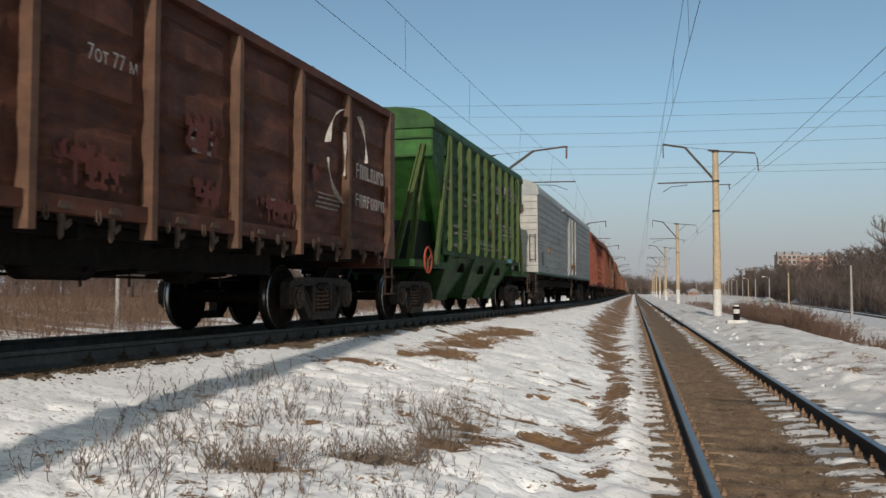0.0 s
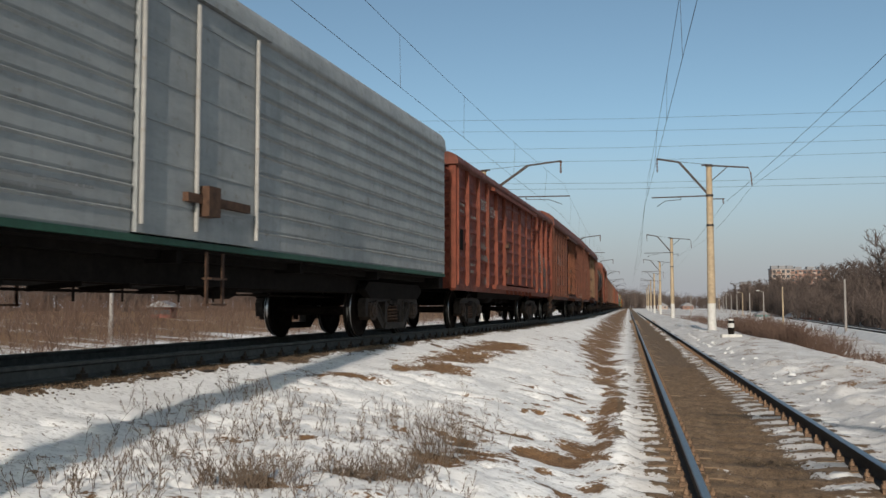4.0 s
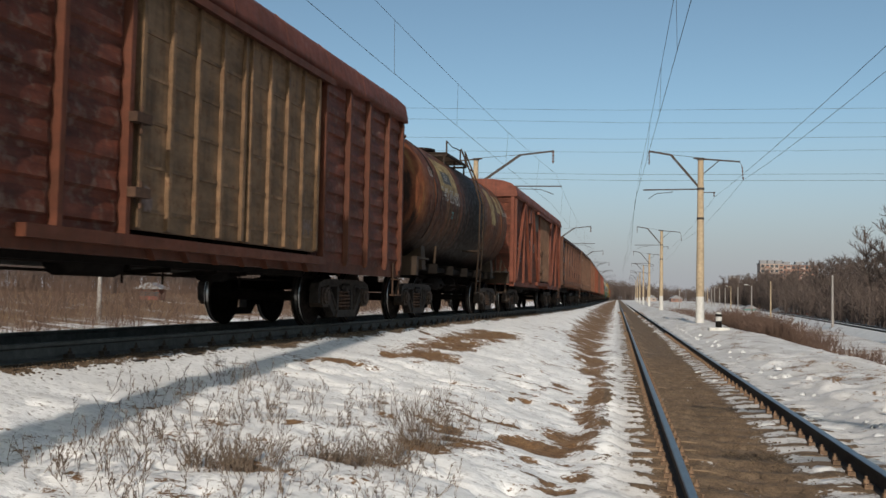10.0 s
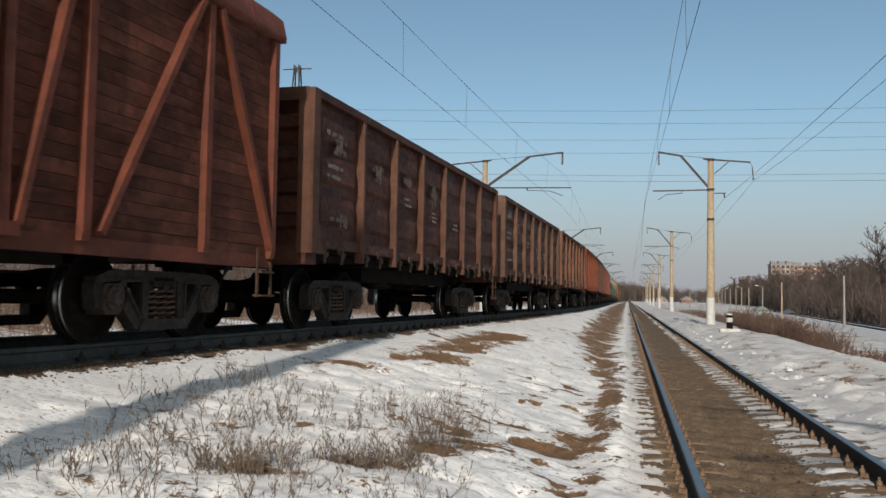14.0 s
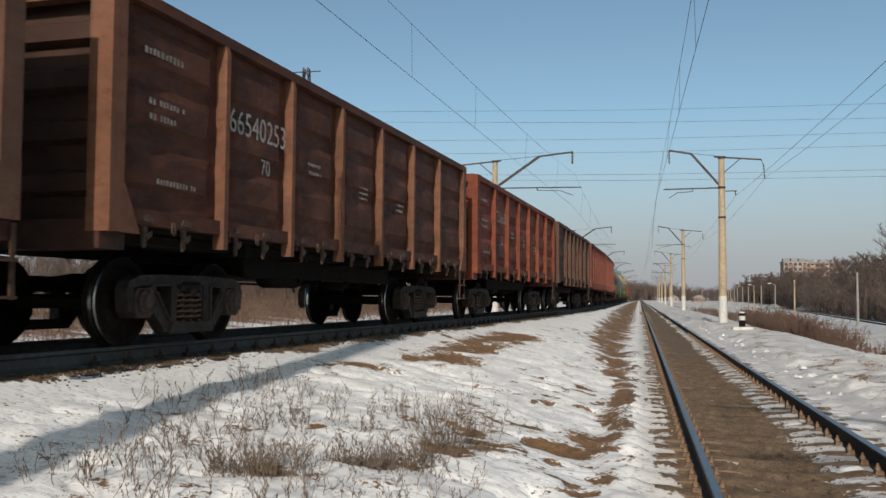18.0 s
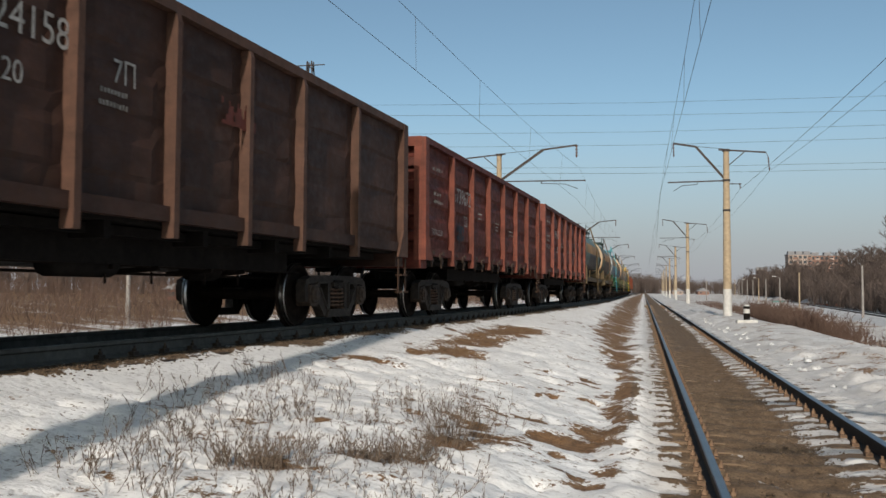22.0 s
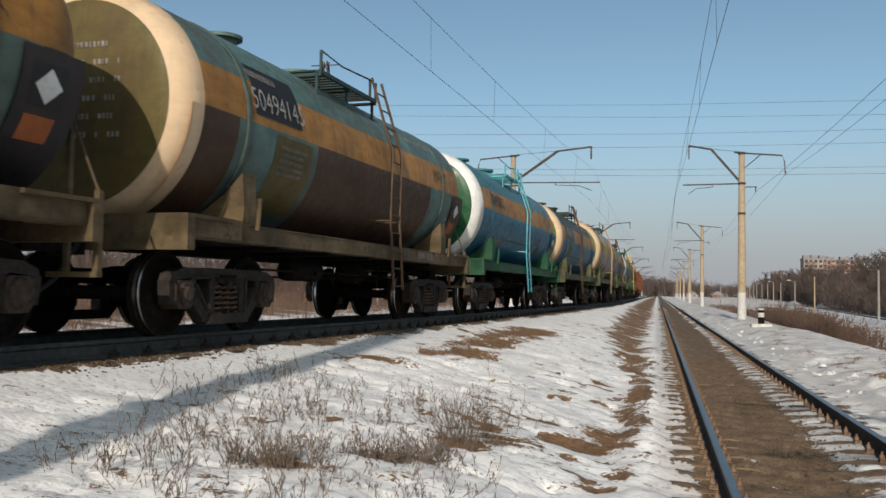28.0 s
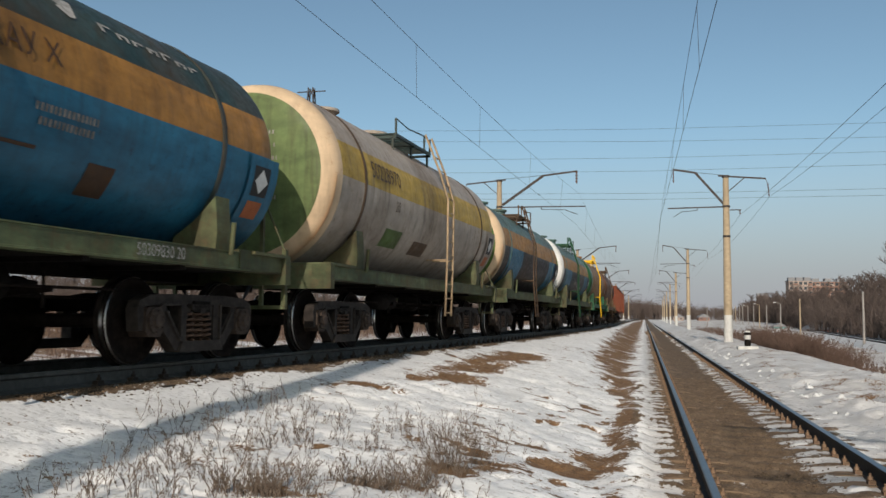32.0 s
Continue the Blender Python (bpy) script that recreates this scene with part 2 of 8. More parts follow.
def mesh_of(name, bm, *mats):
    bmesh.ops.recalc_face_normals(bm, faces=bm.faces)
    me = bpy.data.meshes.new(name)
    bm.to_mesh(me)
    bm.free()
    for m in mats:
        me.materials.append(m)
    return me


def part(name, bm, mats, parent, label="", m=None):
    me = bm if isinstance(bm, bpy.types.Mesh) else mesh_of(name, bm, *(mats if isinstance(mats, (list, tuple)) else [mats]))
    ob = new(name, me)
    ob.parent = parent
    if m is not None:
        ob.matrix_basis = m
    return tagged(ob, label)


def thing(name, label, category, m=None, group="", kind=""):
    ob = new(name)
    ob.empty_display_size = 0.2
    if m is not None:
        ob.matrix_basis = m
    return tagged(ob, label, category, group, kind)


def solid(name, bm, mats, label, category="", m=None, group="", kind=""):
    ob = new(name, mesh_of(name, bm, *(mats if isinstance(mats, (list, tuple)) else [mats])))
    if m is not None:
        ob.matrix_basis = m
    return tagged(ob, label, category, group, kind)



def rod(bm, pts, r, n=6):
    """One bent round bar through the points."""
    pts = [Vector(p) for p in pts]
    prev = None
    for i, p in enumerate(pts):
        d = (pts[min(i + 1, len(pts) - 1)] - pts[max(i - 1, 0)]).normalized()
        q = d.to_track_quat("Z", "Y")
        ring = [bm.verts.new(p + q @ Vector((r * math.cos(k * math.tau / n), r * math.sin(k * math.tau / n), 0))) for k in range(n)]
        if prev:
            o = min(range(n), key=lambda c: (ring[c].co - prev[0].co).length)
            ring = ring[o:] + ring[:o]
            for k in range(n):
                bm.faces.new((prev[k], prev[(k + 1) % n], ring[(k + 1) % n], ring[k])).smooth = True
        else:
            bm.faces.new(ring[::-1])
        prev = ring
    bm.faces.new(prev)
# ---- the plan: rail tops at z 0 on the near track and RAIL_L on the far one ----
RAIL_L, XR = 0.812, 1.32
FAR_X, BEND_Y, BEND_R = -3.634, 77.8, 912.0


def left_x(y):
    d = max(0.0, BEND_Y - y)
    return FAR_X - d * d / (2 * BEND_R)


def left_turn(y):
    return -math.degrees(math.atan(max(0.0, BEND_Y - y) / BEND_R))


def on_left(s):
    """The pose on the far track's middle line at s metres along it."""
    return pose(left_x(s), s, RAIL_L, 0, 0, left_turn(s))


def smooth(a, b, x):
    k = np.clip((x - a) / (b - a), 0, 1)
    return k * k * (3 - 2 * k)

# ---- ground ----
def axis_steps(edges):
    out = []
    for a, b, step in edges:
        out += list(np.arange(a, b, step))
    return np.array(out + [edges[-1][1]])


def ridge(x, y, f, seed):
    """Cheap smooth noise of about unit height on arrays."""
    r = np.random.RandomState(seed)
    v = np.zeros_like(x)
    for k in range(14):
        a, q = r.uniform(0, math.tau), f * r.uniform(0.5, 2.1)
        v += np.sin((x * math.cos(a) + y * math.sin(a)) * q + r.uniform(0, math.tau)) / (0.6 + 0.7 * k ** 0.5)
    return v / 4.0


def grain(x, y, cell, seed, octaves=3):
    """Uneven lattice noise, about -1 to 1, on arrays; cell is the size of a grain in metres."""
    out, amp, total = np.zeros_like(x), 1.0, 0.0
    for o in range(octaves):
        u, w = x / cell + 17.3 * o, y / cell + 9.1 * o
        i, j = np.floor(u), np.floor(w)
        f, g = u - i, w - j
        f, g = f * f * (3 - 2 * f), g * g * (3 - 2 * g)

        def at(a, b):
            h = np.sin(a * 127.1 + b * 311.7 + seed * 74.7 + o * 13.3) * 43758.5453
            return (h - np.floor(h)) * 2 - 1
        out += amp * ((at(i, j) * (1 - f) + at(i + 1, j) * f) * (1 - g) + (at(i, j + 1) * (1 - f) + at(i + 1, j + 1) * f) * g)
        total += amp
        amp, cell = amp * 0.55, cell * 0.5
    return out / total * 1.4


def blob(x, y, cx, cy, rx, ry, turn=0.0):
    c, s = math.cos(turn), math.sin(turn)
    u, w = (x - cx) * c + (y - cy) * s, -(x - cx) * s + (y - cy) * c
    return np.clip(1.35 - np.sqrt((u / rx) ** 2 + (w / ry) ** 2), 0, 1)


def ground_height(x, y):
    yy = np.clip(y, -420, 400)
    d = np.maximum(0, BEND_Y - yy)
    lx = FAR_X - d * d / (2 * BEND_R)
    u = x - lx                                           # from the far track's middle
    e = x - XR                                           # from the near track's middle
    # between the tracks: shoulder of the far bed down to the foot of the near bed
    mid = np.interp(u, [1.25, 1.7, 2.0, 2.3, 2.65, 3.4, 4.6, 6.0], [0.615, 0.52, 0.47, 0.43, 0.37, 0.25, 0.10, 0.02])
    foot = np.interp(e, [-6.0, -3.6, -2.4, -1.75, -1.35], [0.12, 0.06, -0.04, -0.14, -0.19])
    k = smooth(-3.6, -1.8, e)
    z = mid * (1 - np.clip(k, 0, 1)) + foot * np.clip(k, 0, 1)
    z = np.where(u < 1.25, np.interp(u, [-60, -34, -20, -9, -4.2, -2.2, -1.6, 1.25], [0.9, 0.45, -0.9, -1.8, -1.2, 0.35, 0.60, 0.635]), z)
    z = np.where(e > -1.4, np.interp(e, [-1.4, 1.35, 1.7, 2.1, 3.2, 4.3, 6.0, 9, 14, 30, 90, 400], [-0.19, -0.19, -0.12, -0.02, 0.05, 0.0, -0.45, -1.1, -1.5, -1.55, -1.4, 0.0]), z)
    far = smooth(150, 420, np.abs(y))
    z = z * (1 - far) + 0.1 * far
    return z


def build_ground():
    xs = axis_steps([(-2600, -400, 200), (-400, -140, 20), (-140, -12, 2.0), (-12, -8, 0.25), (-8, -6.6, 0.09), (-6.6, 3.4, 0.045), (3.4, 8, 0.14), (8, 40, 1.6), (40, 400, 18), (400, 2600, 200)])
    ys = axis_steps([(-600, -420, 40), (-420, -20, 8), (-20, -3, 1.2), (-3, 3.6, 0.15), (3.6, 13, 0.05), (13, 24, 0.09), (24, 50, 0.3), (50, 140, 1.5), (140, 440, 10), (440, 3200, 160)])
    X, Y = np.meshgrid(xs, ys)
    Z = ground_height(X, Y)
    near = 1 - smooth(60, 120, np.hypot(X, Y))
    d = np.maximum(0, BEND_Y - np.clip(Y, -420, 400))
    U = X - (FAR_X - d * d / (2 * BEND_R))
    E = X - XR
    close = 1 - smooth(16, 40, Y)
    # crusted snow: soft swells, bitten crust and thaw pits
    pits = np.clip(grain(X * 0.8, Y, 0.16, 8, 2) - 0.42, 0, 1)
    rough = ridge(X, Y, 0.7, 3) * 0.05 + grain(X, Y, 0.9, 4) * 0.035 + grain(X * 0.8, Y, 0.28, 5, 2) * 0.026 * close - pits * 0.075 * close
    inside = smooth(1.5, 2.2, U) * smooth(-1.5, -1.8, E) + smooth(1.55, 2.0, E) * 1.4
    Z += rough * np.clip(inside, 0, 1.4) * near
    lumps = np.clip(grain(X, Y, 0.35, 11), -0.2, 1)
    Z += near * smooth(1.45, 2.1, E) * (1 - smooth(3.0, 5.0, E)) * (0.05 * grain(X, Y, 1.1, 12) + 0.07 * lumps * (1 - smooth(2.2, 3.4, E)))
    # the near bed: earth and snow that swell over and between the sleepers
    wave = (0.5 + 0.5 * np.cos((Y - 2.0) * math.tau / 0.545)) ** 1.6 * 2 - 0.8
    bed = smooth(-1.62, -1.35, E) * (1 - smooth(1.40, 1.7, E)) * near
    left, right = smooth(-1.0, -1.06, E), smooth(0.95, 1.0, E)
    crumb = grain(X, Y, 0.10, 13, 2) * 0.006 + grain(X, Y, 0.5, 14) * 0.008
    lift = np.where(np.abs(E) < 0.75, np.interp(np.abs(E), [0, 0.25, 0.55, 0.75], [-0.014, -0.010, 0.022, 0.026]), 0.012)
    lift = lift + wave * np.where(E > 0.3, 0.006, 0.024) * close + crumb + left * (0.012 + 0.026 * grain(X * 0.6, Y, 0.22, 15)) + right * (0.016 + 0.04 * grain(X * 0.6, Y, 0.2, 16))
    lift = lift + smooth(0.15, 0.4, E) * (1 - smooth(0.6, 0.72, E)) * 0.020 * grain(X * 0.6, Y, 0.2, 17)
    Z += bed * lift
    Z += smooth(-1.2, -1.42, E) * smooth(-1.9, -1.5, E) * (0.055 + 0.03 * grain(X, Y, 0.4, 18)) * near
    # bare soil: both beds, the trodden strip and the thawed patches
    n = grain(X, Y, 1.2, 21, 2) * 0.20 + grain(X, Y * 0.7, 0.24, 22, 2) * 0.34 + grain(X, Y, 0.11, 23, 2) * 0.30 * close
    soil = np.where((U > -2.4) & (U < 1.9), 1.0 - smooth(1.20, 1.42 + 0.25 * grain(X, Y, 0.6, 25), U), 0.0)
    brown = np.where((E > -1.2) & (E < 0.8), 1.15, 0.0) * (1 - smooth(0.10 + 0.004 * np.clip(Y, 0, 60), 0.42 + 0.004 * np.clip(Y, 0, 60), E)) * smooth(-1.06 + 0.07 * grain(X, Y, 0.25, 31), -0.92, E)
    soil = np.maximum(soil, brown)
    mid_x = np.interp(Y, [9, 11, 13, 16, 20, 25, 30, 45, 90, 200], [-0.36, -0.24, -0.30, -0.30, -0.46, -0.75, -1.0, -1.05, -1.2, -1.2])
    half = np.interp(Y, [9, 11, 13, 16, 20, 25, 30, 45, 90, 200], [0.16, 0.18, 0.26, 0.22, 0.34, 0.52, 0.66, 0.80, 0.90, 0.9])
    strip = np.exp(-np.abs((X - mid_x + 0.10 * grain(X, Y, 0.8, 27) + 0.10 * grain(X, Y, 0.3, 28, 2)) / half) ** 3) * smooth(9.4, 10.6, Y)
    soil = np.maximum(soil, strip * 0.86)
    # between the sleepers' dark backs the snow lies on in bars
    back = smooth(0.10, 0.80, np.cos((Y - 2.0) * math.tau / 0.545)) * near
    soil = np.maximum(soil, (0.10 + 0.85 * back) * smooth(0.16, 0.34, E) * (1 - smooth(1.05, 1.35, E)))
    soil = np.maximum(soil, (0.05 + 0.85 * back) * smooth(-1.30, -1.10, E) * (1 - smooth(-0.95, -0.88, E)))
    for cx, cy, rx, ry, tn, q in THAW:
        soil = np.maximum(soil, blob(X, Y, cx, cy, rx, ry, tn) * q)
    # scattered litter and thaw holes in the open snow
    speck = smooth(0.50, 0.66, grain(X * 0.75, Y, 0.20, 41, 2)) * smooth(0.05, 0.45, grain(X, Y, 1.6, 42, 2) + 0.28)
    speck = speck * smooth(1.9, 2.6, U) * smooth(-1.45, -1.75, E) * smooth(5.5, 6.5, Y) * (1 - smooth(30, 45, Y))
    soil = np.maximum(soil, speck * (0.45 + 0.35 * smooth(-4.2, -2.4, E)))
    soil = np.maximum(soil, smooth(4.4, 5.6, E) * np.clip(0.34 + 0.30 * grain(X, Y, 7.0, 47) + 0.25 * grain(X, Y, 2.2, 48), 0, 1))
    soil = np.maximum(soil, smooth(-2.4, -4.0, U) * 0.38 + smooth(-20.0, -28.0, U) * 0.5)
    soil = np.maximum(soil, 0.20 * smooth(1.7, 2.4, E) * (1 - smooth(4.0, 5.0, E)))
    soil = np.clip(soil + n * near, 0, 1.2)
    Z -= soil * 0.014 * near * np.clip(inside, 0, 1)
    me = bpy.data.meshes.new("ground")
    nx, ny = len(xs), len(ys)
    me.vertices.add(nx * ny)
    me.vertices.foreach_set("co", np.stack([X, Y, Z], -1).astype(np.float32).ravel())
    i = (np.arange(ny - 1)[:, None] * nx + np.arange(nx - 1)[None, :]).ravel()
    quads = np.stack([i, i + 1, i + nx + 1, i + nx], -1).ravel()
    me.loops.add(len(quads))
    me.loops.foreach_set("vertex_index", quads.astype(np.int32))
    me.polygons.add(len(i))
    me.polygons.foreach_set("loop_start", np.arange(0, len(quads), 4, dtype=np.int32))
    me.polygons.foreach_set("use_smooth", np.ones(len(i), dtype=bool))
    a = me.attributes.new("soil", "FLOAT", "POINT")
    a.data.foreach_set("value", soil.astype(np.float32).ravel())
    # right bank is greyed for dirt and for its shade alike
    stale_shaded = np.clip(0.62 * smooth(-1.5, -1.2, E) * (1 - smooth(1.3, 1.7, E)) + smooth(1.3, 1.7, E) * (0.55 + 0.35 * grain(X, Y, 0.7, 44)), 0, 0.8) + np.clip(0.18 * grain(X, Y, 0.5, 45), 0, 1)
    a = me.attributes.new("old", "FLOAT", "POINT")
    a.data.foreach_set("value", stale_shaded.astype(np.float32).ravel())
    a = me.attributes.new("bed", "FLOAT", "POINT")
    a.data.foreach_set("value", ((np.abs(E) < 1.5) | (np.abs(U) < 1.6)).astype(np.float32).ravel())
    me.update()
    me.validate()
    me.materials.append(ground_mat())
    return tagged(new("ground", me), "trampled melting snow with thawed brown soil between the tracks", "ground", "", "structure")


# thawed patches: x, y, half widths, turn, strength
THAW = [(-3.15, 14.6, 0.55, 1.2, 0.0, 1.0), (-3.22, 17.3, 0.60, 2.6, -0.05, 1.05), (-3.0, 21.2, 0.60, 2.8, -0.08, 1.05), (-3.45, 13.5, 0.22, 0.4, 0.0, 0.8),
        (-3.72, 11.7, 0.40, 0.32, 0.0, 0.85), (-3.95, 11.35, 0.22, 0.2, 0.0, 0.8), (-3.45, 12.3, 0.2, 0.22, 0.0, 0.75),
        (-0.74, 9.0, 0.40, 0.42, 0.1, 0.95), (-0.46, 9.75, 0.34, 0.6, 0.0, 0.92), (-1.0, 8.85, 0.14, 0.16, 0.0, 0.85), (-1.18, 9.75, 0.2, 0.16, 0.0, 0.8), (-0.32, 9.1, 0.16, 0.22, 0.0, 0.8),
        (-0.64, 7.33, 0.14, 0.12, 0.0, 0.85), (-0.31, 7.55, 0.15, 0.24, 0.0, 0.9), (-0.44, 7.02, 0.17, 0.14, 0.0, 0.9), (-0.75, 8.0, 0.14, 0.10, 0.0, 0.75), (-0.5, 8.2, 0.16, 0.1, 0.0, 0.7),
        (-1.36, 8.0, 0.26, 0.16, 0.0, 0.85), (-1.1, 8.05, 0.16, 0.1, 0.0, 0.75), (-1.42, 15.8, 0.3, 0.16, 0.0, 0.55), (-2.3, 18.7, 0.35, 0.2, 0.0, 0.6), (-1.3, 12.2, 0.25, 0.14, 0.0, 0.6),
        (-1.6, 7.4, 0.26, 0.2, 0.0, 0.8), (-1.7, 6.6, 0.17, 0.13, 0.0, 0.8), (-2.0, 6.35, 0.15, 0.12, 0.0, 0.75), (-2.4, 5.7, 0.22, 0.15, 0.0, 0.8)]
build_ground()

# ---- rails ----
rail_side = plain("rail_side", (0.036, 0.030, 0.026), 0.75, 0.2, 20, 0.35)
rail_top = plain("rail_top", (0.24, 0.24, 0.25), 0.38, 1.0, 30, 0.15, 0.05)
far_side = plain("dull_rail_steel", (0.075, 0.074, 0.068), 0.7, 0.0, 9, 0.35, 0.2, spec=0.2)
RAIL = [(-0.075, -0.18), (0.075, -0.18), (0.075, -0.165), (0.014, -0.14), (0.010, -0.055), (0.036, -0.038), (0.036, -0.008), (0.028, -0.0005), (-0.028, -0.0005), (-0.036, -0.008), (-0.036, -0.038), (-0.010, -0.055), (-0.014, -0.14), (-0.075, -0.165)]


def rail_path(points, offset):
    bm = bmesh.new()
    prev = None
    for p in points:
        ring = [bm.verts.new(p @ Vector((offset + x, 0, z))) for x, z in RAIL]
        if prev:
            for i in range(len(ring)):
                j = (i + 1) % len(ring)
                f = bm.faces.new((prev[i], ring[i], ring[j], prev[j]))
                f.material_index = 1 if i in (6, 7, 8) else 0
        prev = ring
    return bm


near_points = [pose(XR, y, 0) for y in [-40, -10] + list(range(0, 60, 6)) + [80, 120, 200, 400, 900]]
far_points = [on_left(y) for y in list(range(-400, -60, 10)) + list(range(-60, 90, 4)) + [120, 200, 400, 900]]
for nm, pts_, what in (("near_track", near_points, "near"), ("far_track", far_points, "far")):
    tr = thing(nm, "railway track of steel rails on concrete sleepers" if what == "near" else "railway track with dark rails under the goods train", "railway track", kind="structure")
    for off in (-0.795, 0.795):
        part("rail", rail_path(pts_, off), [rail_side if what == "near" else far_side, rail_top if what == "near" else far_side], tr, "steel rail with a polished head" if what == "near" else "dull grey steel rail")

# ---- sleepers, clips and ballast of both tracks ----
concrete = plain("sleeper_concrete", (0.19, 0.13, 0.085), 0.9, 0, 9, 0.3, 0.4)
sooty = plain("oily_sleeper", (0.040, 0.030, 0.024), 0.9, 0, 9, 0.4, 0.4)
snow_mat = plain("old_snow", (0.53, 0.53, 0.53), 0.8, 0, 8, 0.16, 0.7, 0.03)
gravel_m = plain("brown_gravel", (0.105, 0.072, 0.046), 0.95, 0, 30, 0.5, 0.6, 0.01)
clip_m = plain("rusty_clip", (0.20, 0.13, 0.085), 0.85, 0.2, 30, 0.4)


def sleeper_mesh(m, seed):
    r = random.Random(seed)
    bm = bmesh.new()
    rows = [(-1.35, 0.10, 0.015), (-0.95, 0.13, 0.03), (-0.55, 0.125, 0.03), (-0.25, 0.11, -0.02), (0.25, 0.11, -0.02), (0.55, 0.125, 0.03), (0.95, 0.13, 0.03), (1.35, 0.10, 0.015)]
    rings = []
    for x, hw, z in rows:
        j = r.uniform(-0.006, 0.006)
        rings.append([bm.verts.new(p) for p in ((x, -hw - 0.025, -0.40), (x, hw + 0.025, -0.40), (x, hw + j, z - 0.195), (x, -hw + j, z - 0.195))])
    for a, b in zip(rings, rings[1:]):
        for i in range(4):
            bm.faces.new((a[i], a[(i + 1) % 4], b[(i + 1) % 4], b[i]))
    bm.faces.new(rings[0][::-1])
    bm.faces.new(rings[-1])
    return mesh_of("sleeper", bm, m)


def clip_mesh(m):
    """Rail chair: base plate, two clamps with bolts and nuts."""
    bm = bmesh.new()
    box(bm, -0.17, 0.17, -0.085, 0.085, -0.185, -0.166)
    for s in (-1, 1):
        box(bm, min(s * 0.06, s * 0.125), max(s * 0.06, s * 0.125), -0.05, 0.05, -0.166, -0.125)
        tube(bm, (s * 0.10, 0, -0.13), (s * 0.10, 0, -0.062), 0.013, 6)
        tube(bm, (s * 0.10, 0, -0.122), (s * 0.10, 0, -0.092), 0.026, 6)
    return mesh_of("rail_clip", bm, m)


def lay_sleepers():
    tr, fr = bpy.data.objects["near_track"], bpy.data.objects["far_track"]
    kinds = [sleeper_mesh(concrete, k) for k in range(4)]
    dark = [sleeper_mesh(sooty, 9 + k) for k in range(3)]
    clip, clip_dark = clip_mesh(clip_m), clip_mesh(sooty)
    rnd = random.Random(4)
    for k in range(-13, 190):
        y = 2.0 + k * 0.545
        part("sleeper", kinds[k % 4], None, tr, "", pose(XR + rnd.uniform(-0.02, 0.02), y, rnd.uniform(-0.012, 0.006), 0, 0, rnd.uniform(-0.6, 0.6)))
        if k < 70:
            for off in (-0.795, 0.795):
                part("rail_clip", clip, None, tr, "", pose(XR + off, y, 0))
    for k in range(-12, 150):
        y = 1.0 + k * 0.56
        part("sleeper", dark[k % 3], None, fr, "", on_left(y) @ pose(rnd.uniform(-0.06, 0.0), 0, -0.035 + rnd.uniform(-0.01, 0.015)))
        if 8 < y < 40:
            part("rail_clip", clip_dark, None, fr, "", on_left(y) @ pose(0.795, 0, 0))
    # snow that lies in the bays and on the sleepers' ends beside the near rails
    bm = bmesh.new()
    r = random.Random(8)
    for k in range(300):
        y = 2.27 + k * 0.2725
        for x0, x1, chance in ((1.02, 1.55, 0.85), (0.34, 0.70, 0.45 if k % 2 else 0.12), (-1.5, -1.04, 0.62)):
            if r.random() > chance:
                continue
            a, b = x0 + r.uniform(0, 0.16), x1 - r.uniform(0, 0.16)
            if x0 == 0.34:
                a += r.uniform(-0.08, 0.15)
            drift(bm, XR + a, XR + b, y - r.uniform(0.05, 0.15), y + r.uniform(0.05, 0.15), -0.19, r.uniform(0.015, 0.05), r)
    # clods of shovelled snow along the outer edge
    for k in range(130):
        y = 5 + 45 * r.random() ** 1.6
        x, q = XR + 1.55 + abs(r.gauss(0, 0.35)), r.uniform(0.025, 0.08)
        drift(bm, x - q, x + q, y - q * r.uniform(0.7, 1.3), y + q * r.uniform(0.7, 1.3), gh0(x, y), q * r.uniform(0.5, 1.0), r)
    solid("snow_drift", bm, snow_mat, "small drifts of old snow lying between the sleepers", "snow", kind="stuff")
    # loose ballast stones of the near track and of the far track's shoulder
    bm = bmesh.new()
    r = random.Random(12)
    verts, faces = [], []
    def stone(x, y, z, s):
        n = len(verts)
        long = r.choice((1, 1, 1, 3.5)) if s > 0.0175 else 1
        for dx, dy, dz in ((-1, -1, -.5), (1, -1, -.5), (1, 1, -.5), (-1, 1, -.5), (-.6, -.5, .6), (.6, -.6, .5), (.5, .6, .6), (-.6, .5, .5)):
            verts.append((x + dx * s * r.uniform(.5, 1), y + dy * long * s * r.uniform(.5, 1), z + dz * s * r.uniform(.6, 1)))
        faces.extend([(n, n + 1, n + 5, n + 4), (n + 1, n + 2, n + 6, n + 5), (n + 2, n + 3, n + 7, n + 6), (n + 3, n, n + 4, n + 7), (n + 4, n + 5, n + 6, n + 7)])
    for k in range(3600):
        y = 3.5 + 40 * r.random() ** 1.9
        e = r.uniform(-0.93, 0.60)
        stone(XR + e, y, -0.172 + r.uniform(-0.012, 0.006), r.uniform(0.006, 0.017))
    for k in range(2600):
        y = 7.0 + 45 * r.random() ** 1.6
        u = r.uniform(0.9, 1.24) + abs(r.gauss(0, 0.12))
        p = on_left(y) @ Vector((u, 0, 0))
        stone(p.x, p.y, float(ground_height(np.array([p.x]), np.array([p.y]))[0]) + 0.004, r.uniform(0.007, 0.019))
    me = bpy.data.meshes.new("ballast_stone")
    me.from_pydata(verts, [], faces)
    me.materials.append(gravel_m)
    tagged(new("ballast_stone", me), "loose brown ballast stones of the track beds", "ballast", "", "stuff")


def gh0(x, y):
    return float(ground_height(np.array([float(x)]), np.array([float(y)]))[0])


